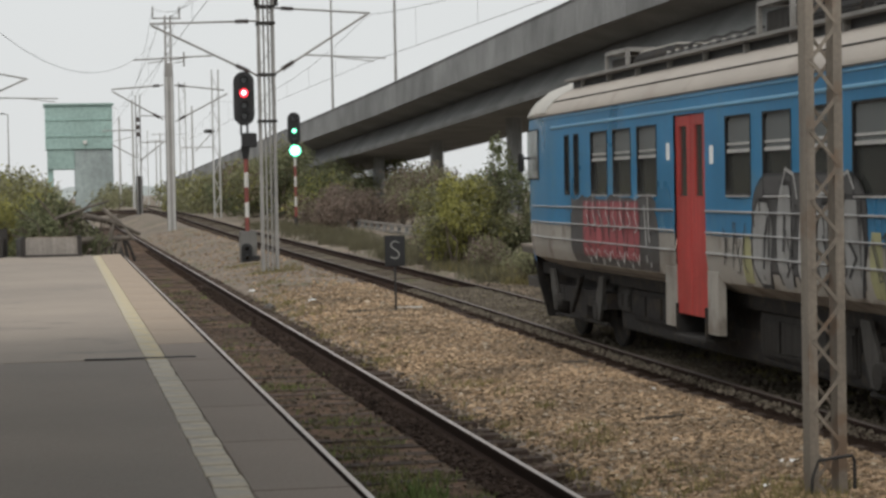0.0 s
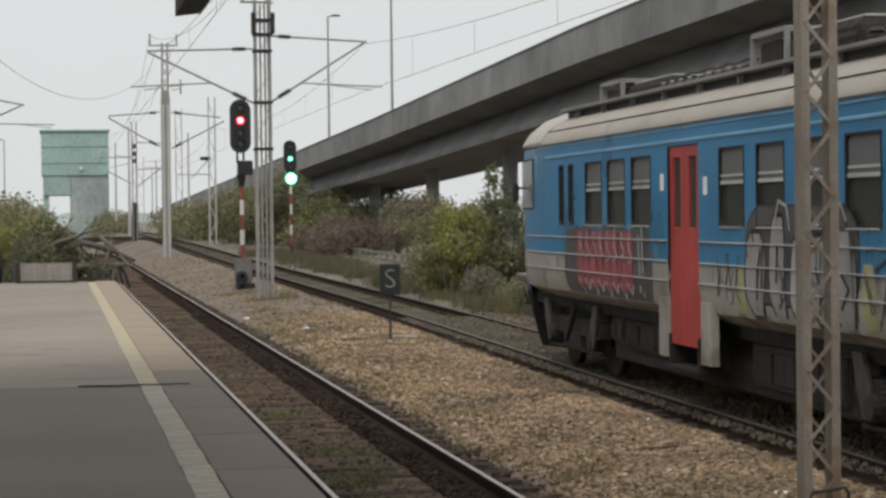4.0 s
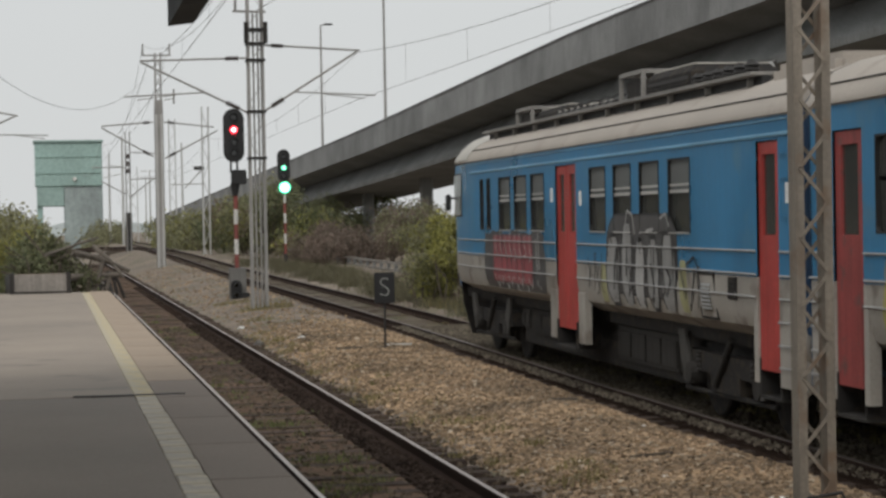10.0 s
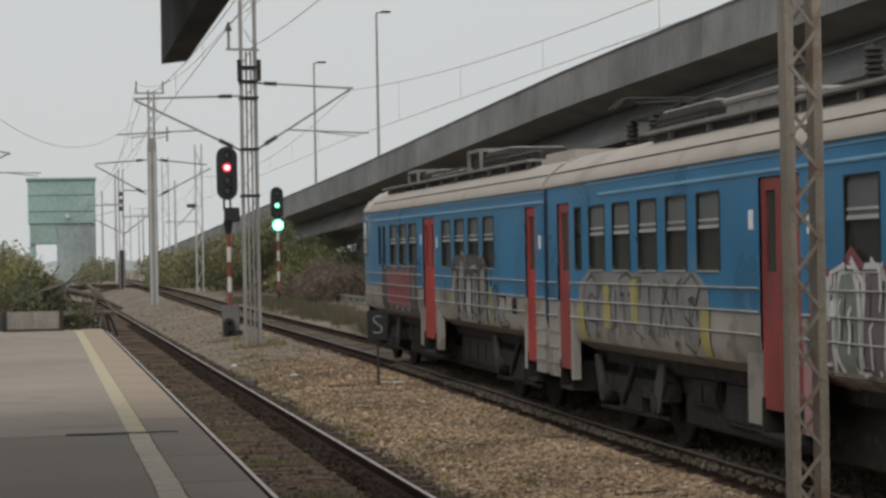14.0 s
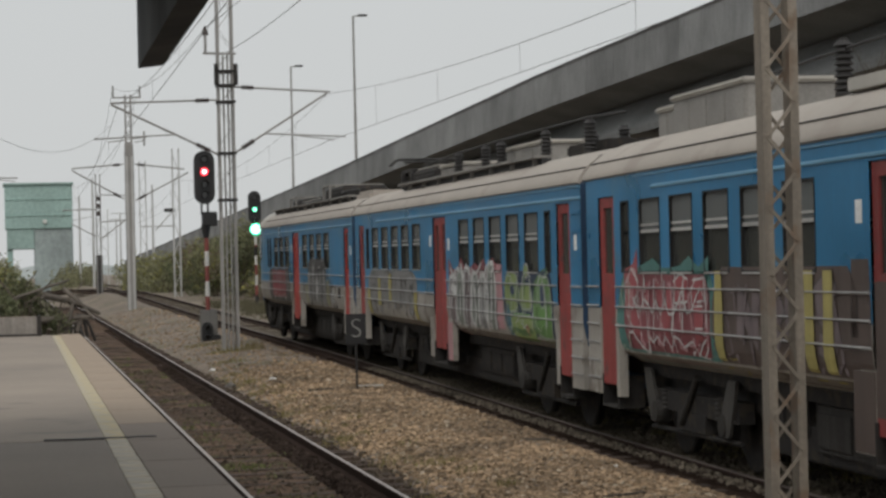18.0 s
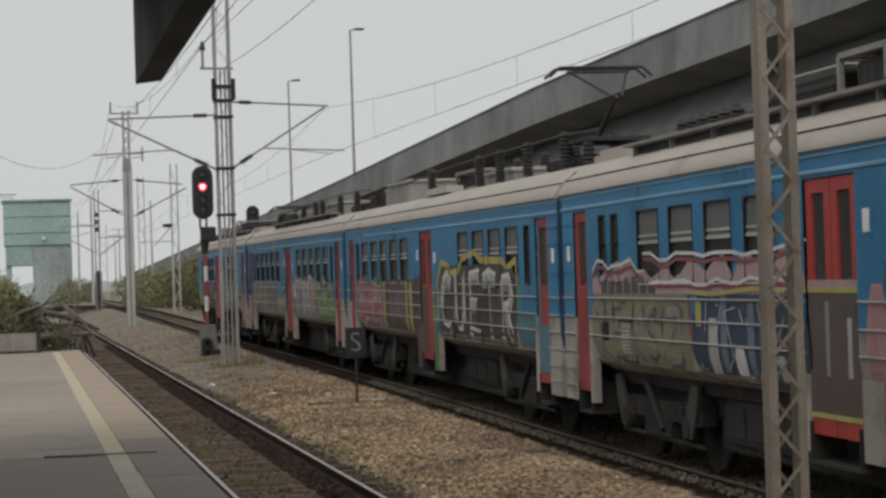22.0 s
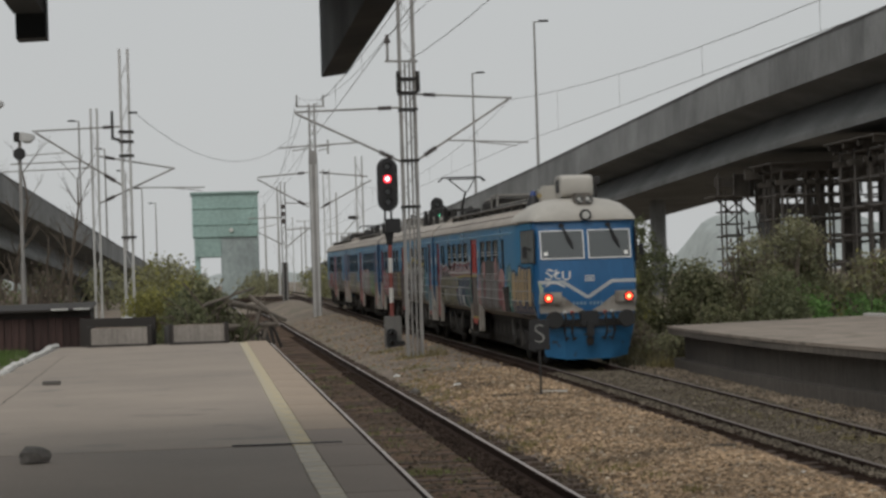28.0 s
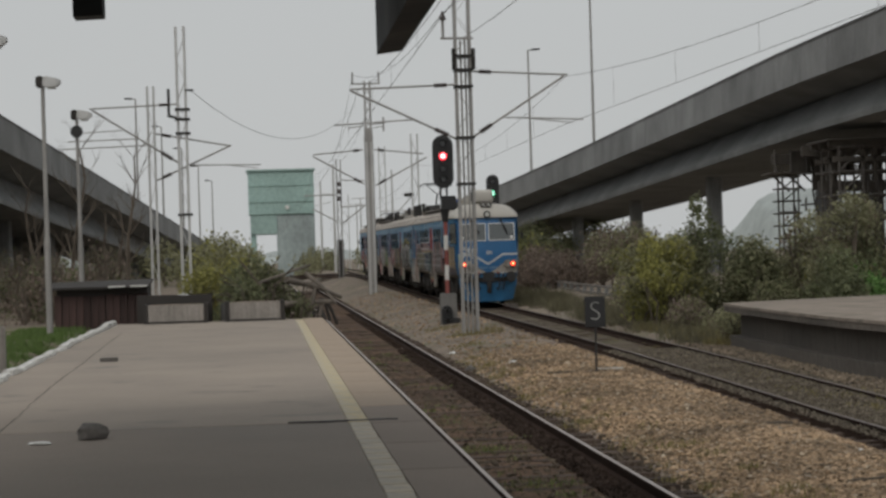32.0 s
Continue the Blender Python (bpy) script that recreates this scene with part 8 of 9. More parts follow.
ob = new("dry_leaves", leaf_mesh("dry_leaves", LEAF_GREY, many(0.0, 1.25, 53, 64, 0.1, 0.75, 0.3, 0.5, 9, 71), 2600, 0.07, 72))
ob.parent = pile
for i in range(11):
    x, y, a = rnd.uniform(0.6, 1.6), rnd.uniform(58, 68), rnd.uniform(-0.9, 0.9)
    reach, top = rnd.uniform(0.4, 0.95), rnd.uniform(0.4, 1.05)
    bm = bmesh.new()
    bm_tube(bm, [(x + reach * k * math.cos(a), y + 2.5 * reach * k * math.sin(a), 0.15 + top * math.sin(math.pi * (0.12 + 0.8 * k))) for k in (0, 0.2, 0.4, 0.6, 0.8, 1.0)], rnd.uniform(0.025, 0.05), 6)
    part("branch", bm, DARK_WOOD, pile)
LOG_BARK = material("pale_weathered_bark", (0.145, 0.125, 0.105), 0.92, stain=0.3, stain_size=3, grain_size=20, bump=0.3)
heap = thing("cut_branches", "tall heap of dark leafy cut branches behind the platform end", "branches")
for i in range(34):
    a = rnd.uniform(-0.4, math.pi + 0.4)
    foot = Vector((rnd.uniform(-0.6, 0.95), rnd.uniform(51.4, 54.5), 0.1))
    length = rnd.uniform(0.9, 2.3)
    mid = foot + Vector((0.35 * math.cos(a), rnd.uniform(-0.3, 0.3), length * 0.7))
    tip = mid + Vector((0.55 * math.cos(a), rnd.uniform(-0.3, 0.3), length * rnd.uniform(-0.15, 0.35)))
    bm = bmesh.new()
    bm_tube(bm, [foot, mid, tip], rnd.uniform(0.012, 0.028), 5)
    part("branch", bm, BARK, heap)
for a, b, r in (((0.55, 52.6, 1.80), (1.95, 53.4, 1.30), 0.085), ((-0.5, 52.4, 1.02), (1.75, 52.9, 1.22), 0.095), ((1.05, 53.2, 1.95), (1.8, 52.8, 1.15), 0.06), ((0.1, 52.9, 1.70), (1.2, 53.3, 2.15), 0.045), ((0.9, 52.5, 0.2), (1.3, 52.8, 1.6), 0.08), ((-0.6, 52.3, 1.45), (0.5, 52.6, 1.95), 0.05)):
    bm = bmesh.new()
    mid = Vector(a).lerp(Vector(b), 0.5) + Vector((0, 0, 0.07))
    bm_rod(bm, a, mid, r, r * 0.85, 8), bm_rod(bm, mid, b, r * 0.85, r * 0.55, 8)
    part("log", bm, LOG_BARK, heap, "pale grey-brown bare log", smooth=True)
for mat, count, seed in ((LEAF_GREEN, 5600, 75), (LEAF_GREY, 1700, 76)):
    ob = new("foliage", leaf_mesh("foliage", mat, many(-0.7, 0.25, 51.6, 54.4, 0.5, 1.8, 0.25, 0.45, 14, 73) + [(-0.2, 53, 2.0, 0.4, 0.4, 0.4), (0.7, 53, 0.8, 0.35, 0.4, 0.35), (0.55, 53, 1.35, 0.4, 0.4, 0.3), (0.95, 52.6, 1.1, 0.3, 0.4, 0.25), (0.2, 53, 1.8, 0.35, 0.4, 0.3)], count, 0.055, seed))
    ob.parent = heap

shed = thing("shed", "low dark red plank shed with a sagging roof", "shed")
PLANK_RED = material("dark_red_planks", (0.058, 0.034, 0.03), 0.85, stain=0.25, streak=0.3, each=0.35, bump=0.2)
plank = part("plank", box(0, 0, 0, 0.17, 0.04, 0.95, 0.006), PLANK_RED, shed, at=pose(-5.35, 54.0, 0.6))
for i in range(1, 13):
    like(plank, shed, pose(-5.35 + i * 0.185, 54.0, 0.6 + rnd.uniform(-0.04, 0.02), 0, rnd.uniform(-1, 1), 0))
part("shed_body", box(-5.3, 54.06, 0.4, -3.0, 56.0, 1.75), DARK_WOOD, shed)
bm = bmesh.new()
bm_loft(bm, [[(-5.6, 53.7, 1.70), (-5.6, 56.2, 1.82), (-5.6, 56.2, 1.88), (-5.6, 53.7, 1.76)], [(-2.95, 53.7, 1.70), (-2.95, 56.2, 1.84), (-2.95, 56.2, 1.90), (-2.95, 53.7, 1.76)]])
part("roof", bm, DARK_WOOD, shed)
for x in (-3.95, -3.4):
    part("roof_batten", box(x, 53.66, 1.73, x + 0.42, 53.72, 1.77), BAND_WHITE, shed)
post = solid("bollard", box(-4.28, 32.9, 0.55, -4.05, 33.15, 1.42, 0.03), CONCRETE_LIGHT, "short pale concrete bollard in the grass", "bollard")

# ---------------------------------------------------------------- canopy over the platform
CANOPY_DARK = material("dark_canopy_steel", (0.018, 0.022, 0.025), 0.75, stain=0.15, bump=0.05)
canopy = thing("platform_canopy", "dark steel platform canopy with deep edge beams", "canopy", kind="structure")
bm = bmesh.new()
bm_loft(bm, [[(x, y, z) for x, z in ((1.12, 4.23), (1.36, 4.26), (1.40, 5.05), (1.12, 5.05))] for y in (-14, 19.6)])
part("edge_beam", bm, CANOPY_DARK, canopy)
bm = bmesh.new()
bm_loft(bm, [[(x, y, z) for x, z in ((-1.66, 4.60), (-1.39, 4.61), (-1.39, 5.06), (-1.66, 5.06))] for y in (19.2, 19.54)])
part("hanging_box", bm, CANOPY_DARK, canopy, "dark box hung under the canopy edge")
part("inner_beam", box(-1.66, -14, 4.8, -1.39, 19.0, 5.05), CANOPY_DARK, canopy)
part("roof_sheet", box(-3.6, -14, 5.05, 1.45, 19.55, 5.16), CANOPY_DARK, canopy)
for y in (-10, -3):
    part("column", box(-1.62, y, PLATFORM_Z, -1.42, y + 0.2, 4.8, 0.01), CANOPY_DARK, canopy)

# ---------------------------------------------------------------- small things on the ground
RUBBISH = material("grey_rubbish", (0.12, 0.11, 0.10), 0.8, stain=0.3, stain_size=6, bump=0.5)


def lump(name, label, category, x, y, z, sx, sy, sz, mat, seed):
    rnd = random.Random(seed)
    bm = bmesh.new()
    bmesh.ops.create_icosphere(bm, subdivisions=2, radius=1.0)
    for v in bm.verts:
        v.co *= rnd.uniform(0.75, 1.15)
        v.co = Vector((v.co.x * sx, v.co.y * sy, max(-0.6, v.co.z) * sz))
    return solid(name, bm, mat, label, category, at=pose(x, y, z + 0.6 * sz), smooth=True)


lump("rubbish_bag", "crumpled grey-brown bag lying on the asphalt", "bag", -1.46, 17.45, PLATFORM_Z, 0.14, 0.12, 0.085, RUBBISH, 1)
solid("brick", box(-2.44, 31.0, PLATFORM_Z, -2.18, 31.12, PLATFORM_Z + 0.06, 0.008), RUBBISH, "dark broken brick lying on the platform", "brick")
lump("paper_scrap", "scrap of pale paper on the asphalt", "paper", -1.85, 17.1, PLATFORM_Z, 0.10, 0.06, 0.015, PAPER, 2)
bm = bmesh.new()
rnd = random.Random(4)
bm_loft(bm, [[(0.17 + 0.96 * i / 16, 18.30 + e * rnd.uniform(0.02, 0.035) + 0.012 * math.sin(i), PLATFORM_Z + z) for e, z in ((-1, 0.003), (1, 0.003), (1, 0.012), (-1, 0.012))] for i in range(17)])
solid("drain_strip", bm, BLACK_PAINT, "thin dark strip lying across the platform edge", "strip")
for i, (x, y, l, a, m, lab) in enumerate(((5.55, 39.3, 0.5, 3, BARK, "short dark stick on the gravel"), (6.55, 39.6, 0.5, -4, BAND_WHITE, "pale splinter of wood on the gravel"), (5.4, 44.2, 0.45, 8, BARK, "dark stick on the gravel"),
                                          (5.9, 20.2, 0.55, 25, BARK, "dark stick on the gravel"), (6.7, 27.5, 0.6, -20, BARK, "dark stick on the gravel"))):
    solid("stick", box(-l / 2, -0.02, 0, l / 2, 0.02, 0.03, 0.004), m, lab, "stick", at=pose(x, y, ground_z(x, y) + 0.02, 0, 0, a))
for i, (x, y, s, lab) in enumerate(((5.15, 43.5, 0.09, "white plastic scrap on the gravel"), (5.55, 18.6, 0.06, "white plastic scrap on the gravel"), (6.0, 16.8, 0.07, "white crumpled paper in the gravel"), (2.75, 20.6, 0.04, "small white scrap between the rails"),
                                    (4.5, 50.5, 0.09, "white plastic scrap by the signal"), (6.9, 24.0, 0.05, "white scrap in the gravel"), (5.3, 15.3, 0.06, "white scrap in the weeds"))):
    lump("litter", lab, "litter", x, y, ground_z(x, y) + 0.0, s, s * 0.7, s * 0.35, PAPER, 20 + i)
lump("stone", "single dark stone beside the rail", "stone", 4.3, 44.0, ground_z(4.3, 44.0), 0.12, 0.1, 0.1, RUBBISH, 33)

# ---------------------------------------------------------------- beyond the far track
fence = thing("railing", "low grey concrete railing along the foot of the viaduct", "fence")
for i in range(28):
    y = 82 + i * 2.0
    part("post", box(14.13, y, 0.2, 14.27, y + 0.16, 0.71 + 0.0055 * (y - 85), 0.01), CONCRETE, fence)
    bm = bmesh.new()
    for z in (0.42, 0.71):
        bm_bar(bm, (14.2, y, z + 0.0055 * (y - 85)), (14.2, y + 1.98, z + 0.0055 * (y - 83)), 0.08, 0.10)
    part("rail", bm, CONCRETE_LIGHT, fence)

FORM_WOOD = material("weathered_formwork_timber", (0.10, 0.088, 0.076), 0.9, stain=0.3, streak=0.2, bump=0.1)
SCAFFOLD = material("rusty_scaffold_tube", (0.13, 0.118, 0.108), 0.75, 0.3, stain=0.2, bump=0.05)


def scaffold(x0, x1, y0, y1, z1, sx, sy, sz, seed):
    root = thing("scaffold", "dark steel scaffolding under the viaduct", "scaffold", "scaffolds")
    rnd = random.Random(seed)
    nx, ny, nz = int((x1 - x0) / sx), int((y1 - y0) / sy), int(z1 / sz)
    for i in range(nx + 1):
        for j in range(ny + 1):
            part("standard", rod((x0 + i * sx, y0 + j * sy, -0.3), (x0 + i * sx, y0 + j * sy, z1), 0.06, n=6), SCAFFOLD, root)
    for k in range(1, nz + 1):
        for j in range(ny + 1):
            part("ledger", rod((x0 - 0.3, y0 + j * sy, k * sz), (x1 + 0.3, y0 + j * sy, k * sz), 0.055, n=6), SCAFFOLD, root)
        for i in range(nx + 1):
            part("transom", rod((x0 + i * sx, y0 - 0.3, k * sz), (x0 + i * sx, y1 + 0.3, k * sz), 0.055, n=6), SCAFFOLD, root)
        if rnd.random() < 0.75:
            part("deck_board", box(x0 + rnd.uniform(0, 2), y0, k * sz + 0.05, x1 - rnd.uniform(0, 2), y0 + 1.2, k * sz + 0.13), FORM_WOOD, root)
        part("brace", rod((x0, y0, (k - 1) * sz), (x0 + sx, y0, k * sz), 0.05, n=6), SCAFFOLD, root)
    # formwork beams under the girder
    for j in range(ny + 1):
        part("formwork_beam", box(x0 - 0.5, y0 + j * sy - 0.07, z1 - 0.25, x1 + 0.5, y0 + j * sy + 0.07, z1), FORM_WOOD, root)
        part("formwork_beam", box(x0 - 0.3, y0 + j * sy - 0.06, z1 - 0.95, x1 + 0.3, y0 + j * sy + 0.06, z1 - 0.72), FORM_WOOD, root)
        for i in range(2 * nx + 1):
            if rnd.random() < 0.4:
                x = x0 + i * sx / 2
                part("formwork_post", box(x - 0.06, y0 + j * sy - 0.06, z1 - rnd.uniform(0.9, 2.0), x + 0.06, y0 + j * sy + 0.06, z1 - 0.25), FORM_WOOD, root)
    part("formwork_deck", box(x0 - 0.6, y0 - 0.4, z1, x1 + 0.6, y1 + 0.4, z1 + 0.06), FORM_WOOD, root)


scaffold(26.8, 30.4, 80, 86, 7.3, 1.2, 2.0, 1.15, 3)
scaffold(26.2, 29.5, 93, 96, 6.9, 1.1, 1.5, 1.1, 5)


def formwork():
    """Dark shuttering that hangs round a pier head and closes off the bay behind it."""
    root = thing("formwork", "dense dark timber formwork and steel props under the viaduct", "formwork", "scaffolds")
    rnd = random.Random(44)
    for x0, x1, z0 in ((27.3, 27.8, -0.3), (29.05, 29.45, -0.3), (29.6, 30.05, -0.3), (31.05, 31.35, -0.3), (31.5, 31.8, -0.3), (32.85, 33.5, -0.3), (33.8, 34.6, -0.3), (35.4, 36.2, -0.3)):
        part("prop", box(x0, 99.0, z0, x1, 99.5, 6.95, 0.02), FORM_WOOD, root)
    for z0, z1, a, b in ((6.45, 6.95, 26.0, 37.0), (4.72, 5.25, 26.8, 37.0), (5.55, 5.63, 27.0, 36.5), (3.55, 3.75, 27.2, 36.8), (2.3, 2.45, 27.2, 36.8)):
        part("waler", box(a, 98.7, z0, b, 98.98, z1, 0.02), FORM_WOOD, root)
    # panels on the pier head and a bracketed working deck beside it
    for x0, x1, z0, z1 in ((27.35, 28.6, 4.9, 6.6), (28.62, 29.4, 5.6, 6.7), (26.3, 27.3, 5.75, 6.9), (25.3, 26.25, 6.25, 6.75)):
        part("shutter_panel", box(x0, 101.9, z0, x1, 102.1, z1, 0.02), FORM_WOOD, root)
    part("working_deck", box(25.2, 101.6, 5.75, 29.6, 103.8, 5.83), FORM_WOOD, root)
    for x in (25.4, 26.2, 27.0):
        part("deck_bracket", bar((x, 102.5, 5.75), (x + 0.9, 102.5, 4.9), 0.09, 0.09), SCAFFOLD, root)
        part("guard_post", rod((x, 101.7, 5.83), (x, 101.7, 6.95), 0.05, n=6), SCAFFOLD, root)
    for i in range(46):
        x, z = rnd.uniform(27.0, 36.4), rnd.choice((3.0, 3.9, 5.3, 5.7))
        y = rnd.uniform(99.6, 104.5)
        if rnd.random() < 0.6:
            part("tube", rod((x, y, z), (x + rnd.uniform(-0.25, 0.25), y, z + rnd.uniform(0.6, 1.4)), 0.05, n=6), SCAFFOLD, root)
        else:
            part("tube", rod((x, y, z + 0.3), (x + rnd.uniform(0.8, 2.2), y, z + 0.3 + rnd.uniform(-0.4, 0.4)), 0.05, n=6), SCAFFOLD, root)


formwork()
# the slender ladder tower beside the formwork
ladder = thing("scaffold", "slender dark scaffold tower beside the formwork", "scaffold", "scaffolds")
for x in (27.75, 28.6):
    for y in (109.6, 110.6):
        part("standard", rod((x, y, -0.3), (x, y, 6.4), 0.05, n=6), SCAFFOLD, ladder)
for k in range(9):
    z = 0.6 + 0.66 * k
    for y in (109.6, 110.6):
        part("ledger", rod((27.45, y, z), (28.75, y, z), 0.045, n=6), SCAFFOLD, ladder)
    part("rung_board", box(27.7, 109.6, z + 0.05, 28.65, 110.6, z + 0.11) if k % 3 == 2 else rod((27.75, 109.6, z), (28.6, 109.6, z + 0.66), 0.04, n=6), SCAFFOLD, ladder)

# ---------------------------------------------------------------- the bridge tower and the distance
# Netting greens paled and greyed in colour for the haze at this distance.
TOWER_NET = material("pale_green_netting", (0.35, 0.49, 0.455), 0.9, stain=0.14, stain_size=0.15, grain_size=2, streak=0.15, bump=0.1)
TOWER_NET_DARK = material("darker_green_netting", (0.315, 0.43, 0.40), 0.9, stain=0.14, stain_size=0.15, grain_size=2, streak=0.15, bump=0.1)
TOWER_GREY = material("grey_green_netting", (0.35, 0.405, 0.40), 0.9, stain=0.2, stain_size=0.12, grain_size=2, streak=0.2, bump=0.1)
tower = thing("bridge_tower", "bridge portal wrapped in green netting paled by haze", "tower")
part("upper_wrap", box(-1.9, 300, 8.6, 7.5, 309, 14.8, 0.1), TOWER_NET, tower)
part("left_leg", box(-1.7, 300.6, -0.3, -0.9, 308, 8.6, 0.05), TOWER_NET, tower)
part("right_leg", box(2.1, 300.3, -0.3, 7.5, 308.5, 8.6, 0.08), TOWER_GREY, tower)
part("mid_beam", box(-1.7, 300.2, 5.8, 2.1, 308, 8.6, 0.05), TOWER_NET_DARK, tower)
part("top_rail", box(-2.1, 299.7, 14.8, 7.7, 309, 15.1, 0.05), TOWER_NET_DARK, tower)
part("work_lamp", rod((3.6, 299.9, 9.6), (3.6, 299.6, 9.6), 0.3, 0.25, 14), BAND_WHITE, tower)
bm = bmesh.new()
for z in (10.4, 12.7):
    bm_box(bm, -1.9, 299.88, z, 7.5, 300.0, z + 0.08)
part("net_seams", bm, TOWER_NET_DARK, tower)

# Woods paled towards the sky tone: the haze is put into this colour.
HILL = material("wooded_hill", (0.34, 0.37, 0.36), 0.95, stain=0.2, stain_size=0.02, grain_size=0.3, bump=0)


def hill(label, x0, x1, y, height, seed, ends=0.16):
    """A long wooded ridge on the horizon."""
    n = 90
    rows_ = []
    for dy, f in ((-60, 0.0), (-25, 0.65), (0, 1.0), (60, 0.0)):
        ring = []
        for i in range(n + 1):
            x = x0 + (x1 - x0) * i / n
            h = height * (0.8 + 0.2 * math.sin(math.pi * i / n)) * (0.85 + 0.3 * noise.noise((x / 60, seed, 0))) + 2.2 * noise.noise((x / 7, seed, 4))
            h *= smooth_step(i / n, 0.0, ends) * (1 - smooth_step(i / n, 1 - ends, 1.0))
            ring.append((x, y + dy, -1 + max(0, h) * f))
        rows_.append(ring)
    bm = bmesh.new()
    bm_loft(bm, rows_, caps=False, closed=False)
    solid("backdrop_ridge", bm, HILL, label, "hill", kind="structure", smooth=True)


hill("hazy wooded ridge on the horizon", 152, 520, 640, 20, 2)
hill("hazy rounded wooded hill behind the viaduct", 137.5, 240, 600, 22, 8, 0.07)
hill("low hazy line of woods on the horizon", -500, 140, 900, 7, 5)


# ---------------------------------------------------------------- ballast stones
def stones(name, mat, label, count, place, size, seed):
    """Angular stones lying on the bed; place(rng) gives x, y and height."""
    rng = np.random.default_rng(seed)
    cube = np.array([(-1, -1, -1), (1, -1, -1), (1, 1, -1), (-1, 1, -1), (-1, -1, 1), (1, -1, 1), (1, 1, 1), (-1, 1, 1)], float)
    quads = np.array([(3, 2, 1, 0), (4, 5, 6, 7), (0, 1, 5, 4), (1, 2, 6, 5), (2, 3, 7, 6), (3, 0, 4, 7)])
    pts = np.empty((count * 8, 3))
    for i in range(count):
        x, y, z = place(rng)
        s = size * (0.45 + 1.0 * rng.uniform() ** 2.2)
        shape = cube * rng.uniform(0.45, 1.0, (8, 3)) * (s * rng.uniform(0.7, 1.3), s * rng.uniform(0.7, 1.3), s * rng.uniform(0.45, 0.85))
        a, b = rng.uniform(0, math.tau), rng.normal(0, 0.5)
        ca, sa, cb, sb = math.cos(a), math.sin(a), math.cos(b), math.sin(b)
        turn = np.array([(ca, -sa, 0), (sa, ca, 0), (0, 0, 1)]) @ np.array([(1, 0, 0), (0, cb, -sb), (0, sb, cb)])
        pts[i * 8:i * 8 + 8] = shape @ turn.T + (x, y, z + s * 0.25)
    faces = (quads[None] + 8 * np.arange(count)[:, None, None]).reshape(-1, 4)
    data = bpy.data.meshes.new(name)
    data.from_pydata(pts.tolist(), [], faces.tolist())
    data.materials.append(mat)
    return tagged(new(name, data), label, "ballast", kind="stuff")


def between_tracks(rng):
    y = 13.5 + 38 * rng.beta(1.0, 1.9)
    left, right = 4.3, far_line(y) - 1.05
    u = rng.beta(1.6, 1.2)
    x = left + (right - left) * u
    return x, y, ground_z(x, y)


def beside_far(rng):
    y = 18 + 34 * rng.uniform() ** 1.2
    x = far_line(y) + 1.0 + 1.15 * rng.uniform()
    return x, y, ground_z(x, y)


def in_near(rng):
    y = 13.5 + 40 * rng.uniform() ** 1.5
    x = NEAR_X + rng.uniform(-0.62, 0.33) if rng.uniform() < 0.7 else NEAR_X + 0.9 + 0.5 * rng.uniform()
    return x, y, -0.150


def beside_near_rail(rng):
    y = 13.5 + 40 * rng.uniform() ** 1.5
    return NEAR_X + rng.uniform(0.33, 0.68), y, -0.138


def in_far(rng):
    y = 18 + 30 * rng.uniform()
    x = far_line(y) + rng.uniform(-1.05, 1.15)
    return x, y, max(rise(y) - 0.135, ground_z(x, y))


def beyond(rng):
    y = 40 + 75 * rng.uniform() ** 1.3
    x = 4.4 + (far_line(y) - 5.4) * rng.uniform()
    return x, y, ground_z(x, y)


stones("ballast_stones", STONE, "loose tan and brown ballast stones between the tracks", 72000, between_tracks, 0.027, 1)
stones("ballast_stones", STONE_PALE, "pale chips scattered among the ballast stones", 4200, between_tracks, 0.027, 11)
stones("ballast_stones", STONE_DUSTY, "loose dusty brown stones beside the far platform", 12000, beside_far, 0.027, 2)
stones("track_stones", STONE_DARK, "dark oily stones between the rails", 3600, in_near, 0.026, 3)
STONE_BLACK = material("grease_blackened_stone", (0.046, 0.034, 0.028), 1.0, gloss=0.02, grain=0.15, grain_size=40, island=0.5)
stones("track_stones", STONE_BLACK, "near-black stones along the rail", 9000, beside_near_rail, 0.022, 6)
STONE_OILY = material("dull_track_stone", (0.15, 0.128, 0.10), 0.95, gloss=0.1, grain=0.15, grain_size=40, island=0.4)
stones("track_stones", STONE_OILY, "dark stones under the far track", 20000, in_far, 0.02, 4)
stones("scattered_stones", STONE, "scattered small stones on the trodden earth", 3200, beyond, 0.03, 5)


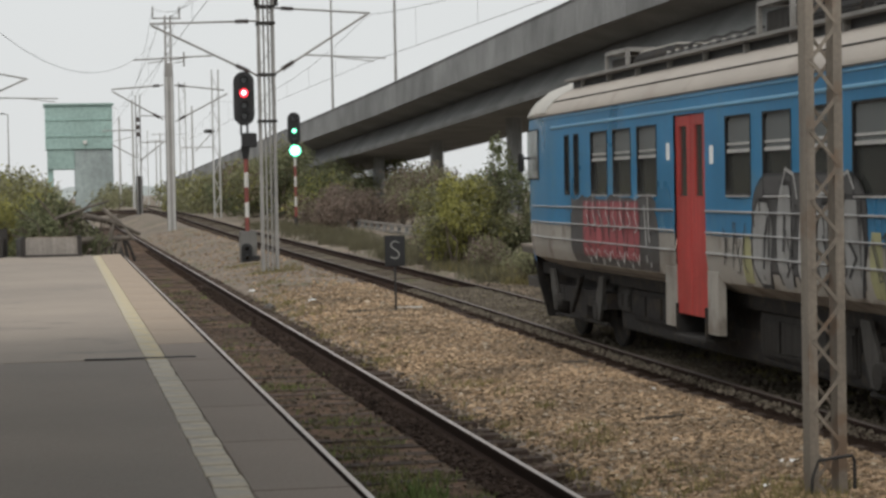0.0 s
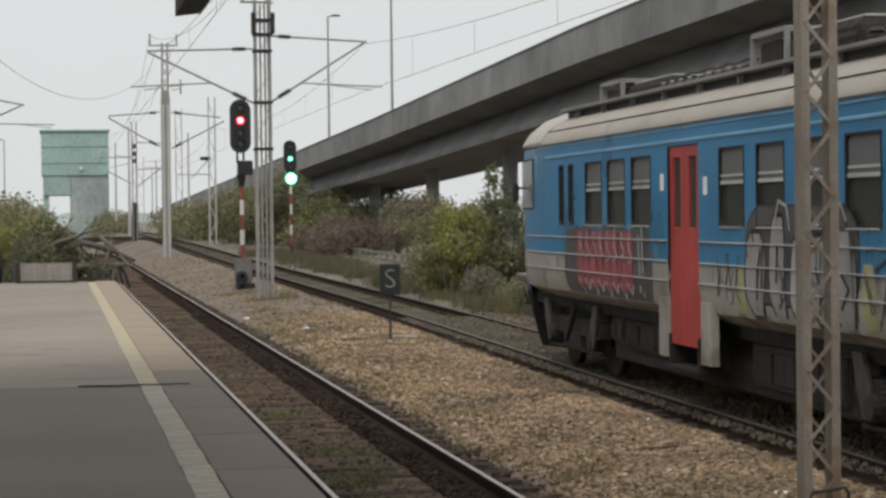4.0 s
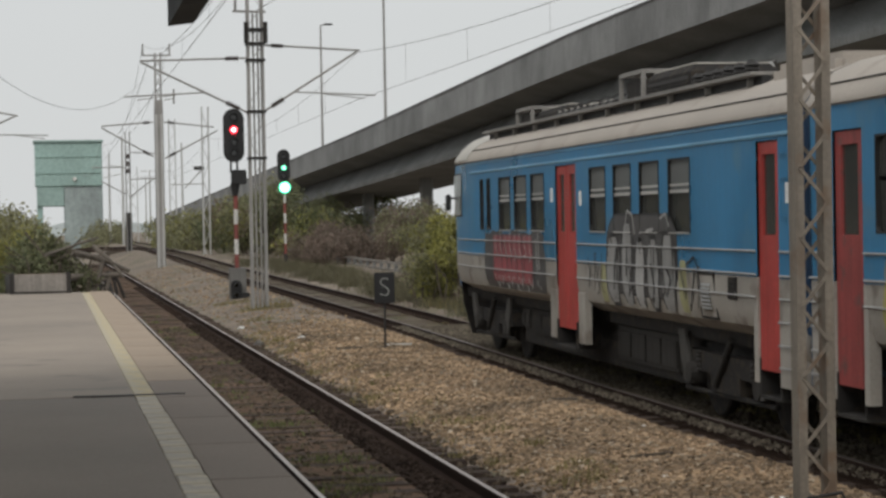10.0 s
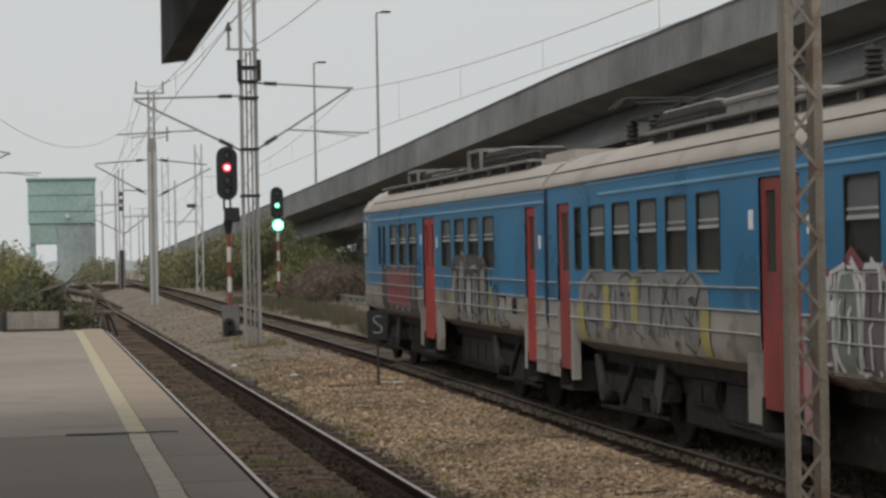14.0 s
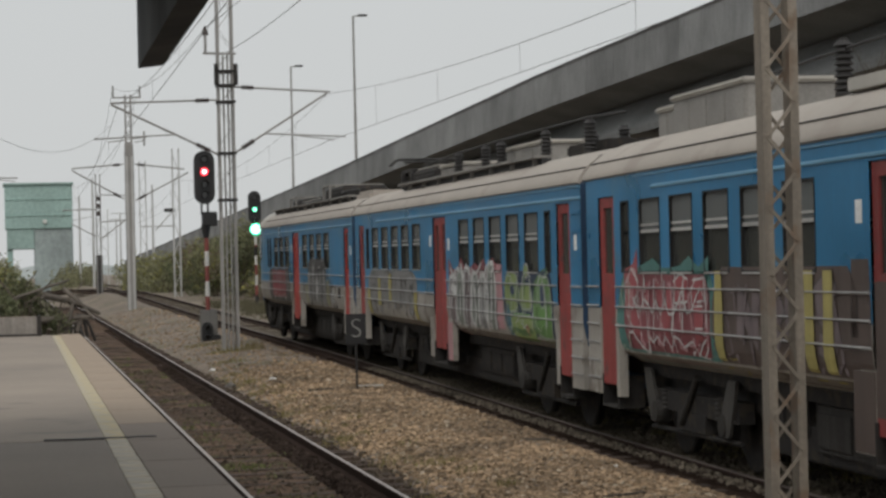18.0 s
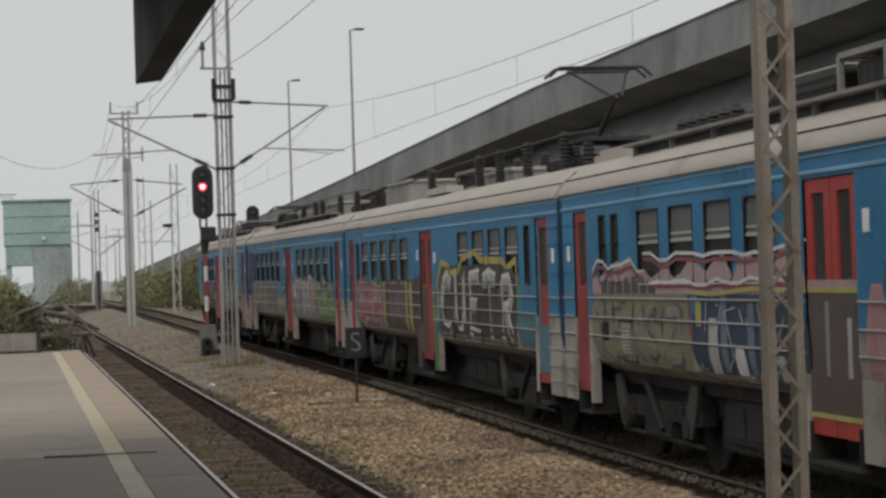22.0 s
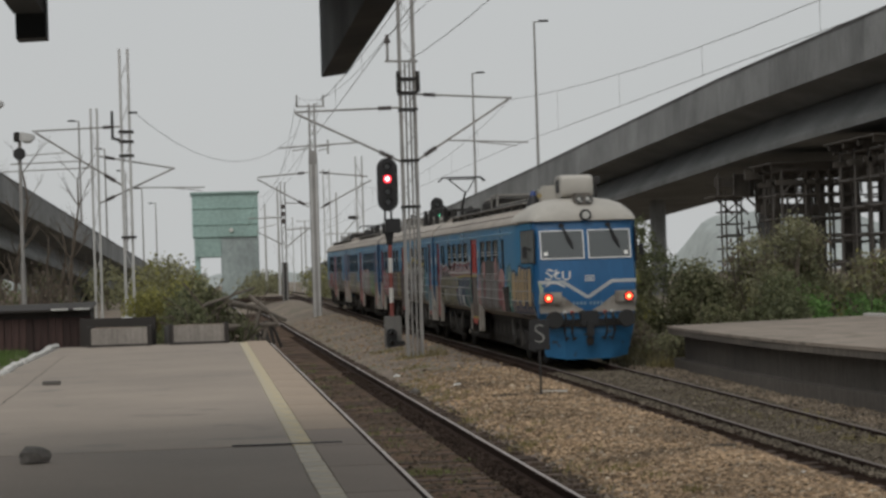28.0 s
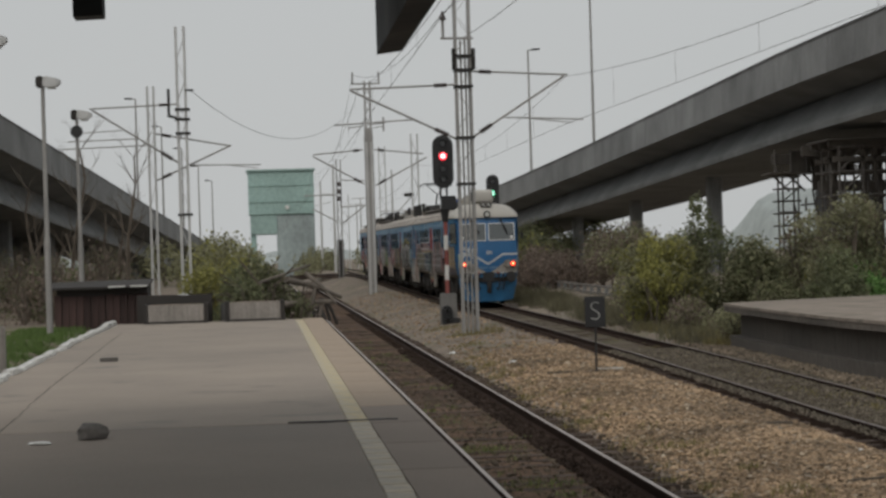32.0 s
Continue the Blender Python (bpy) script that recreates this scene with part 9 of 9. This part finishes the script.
# ---------------------------------------------------------------- the train's run
def motions():
    run = ((0, 13.8), (2, 13.82), (3.5, 13.83), (4.5, 13.98), (5.5, 14.31), (6, 14.51), (6.5, 14.8), (7, 15.19), (7.5, 15.69), (8, 16.28),
           (8.5, 17), (9, 17.82), (9.5, 18.71), (10, 19.68), (10.5, 20.74), (11, 21.91), (11.5, 23.16), (12, 24.5), (12.5, 25.95), (13, 27.5),
           (13.5, 29.12), (14.5, 32.69), (15.5, 36.67), (16, 38.82), (16.5, 41.06), (17, 43.4), (17.5, 45.82), (18, 48.32), (18.5, 50.9), (19, 53.55),
           (19.5, 56.26), (20, 59.03), (20.5, 61.86), (21, 64.75), (21.5, 67.68), (22, 70.68), (22.5, 73.73), (23, 76.85), (23.5, 80.04), (24, 83.3),
           (24.5, 86.55), (25, 89.88), (25.5, 93.41), (26, 97.04), (26.5, 100.77), (27.5, 108.3), (28.5, 116.22), (29.5, 124.55), (30.5, 132.83), (31.5, 141.12),
           (32, 145.26))

    def car_pose(y, turned):
        """A car whose bogies stand on the far track."""
        back, front = y - 6.9, y + 6.9
        xb, xf = far_line(back), far_line(front)
        heading = -math.degrees(math.atan2(xf - xb, front - back))
        pitch = math.degrees(math.atan2(rise(front) - rise(back), front - back)) * (-1 if turned else 1)
        return pose((xb + xf) / 2 + 0.11 + 0.12 * (1 - smooth_step(y, 70, 110)), y, (rise(front) + rise(back)) / 2, pitch, 0, heading + (180 if turned else 0))

    # the first gangway's place along the track gives every car's
    for car, offset, turned in ((car1, CAR / 2, False), (car2, -CAR / 2, False), (car3, -CAR * 1.5, False), (car4, -CAR * 2.5, True)):
        walk(car, [(t, car_pose(y + offset, turned)) for t, y in run])

    # wheelsets roll with the ground they cover
    turns, step = [(0.0, 0.0)], 0.62
    for (t0, a), (t1, b) in zip(run, run[1:]):
        n = max(1, math.ceil((b - a) / step))
        turns += [(t0 + (t1 - t0) * i / n, -(a + (b - a) * i / n - 13.8) / 0.53) for i in range(1, n + 1)]
    for axle in AXLES:
        sign = -1 if axle.parent == car4 else 1
        spot = axle.matrix_basis.translation.copy()
        walk(axle, [(t, Matrix.Translation(spot) @ Matrix.Rotation(sign * a, 4, "X")) for t, a in turns])


motions()
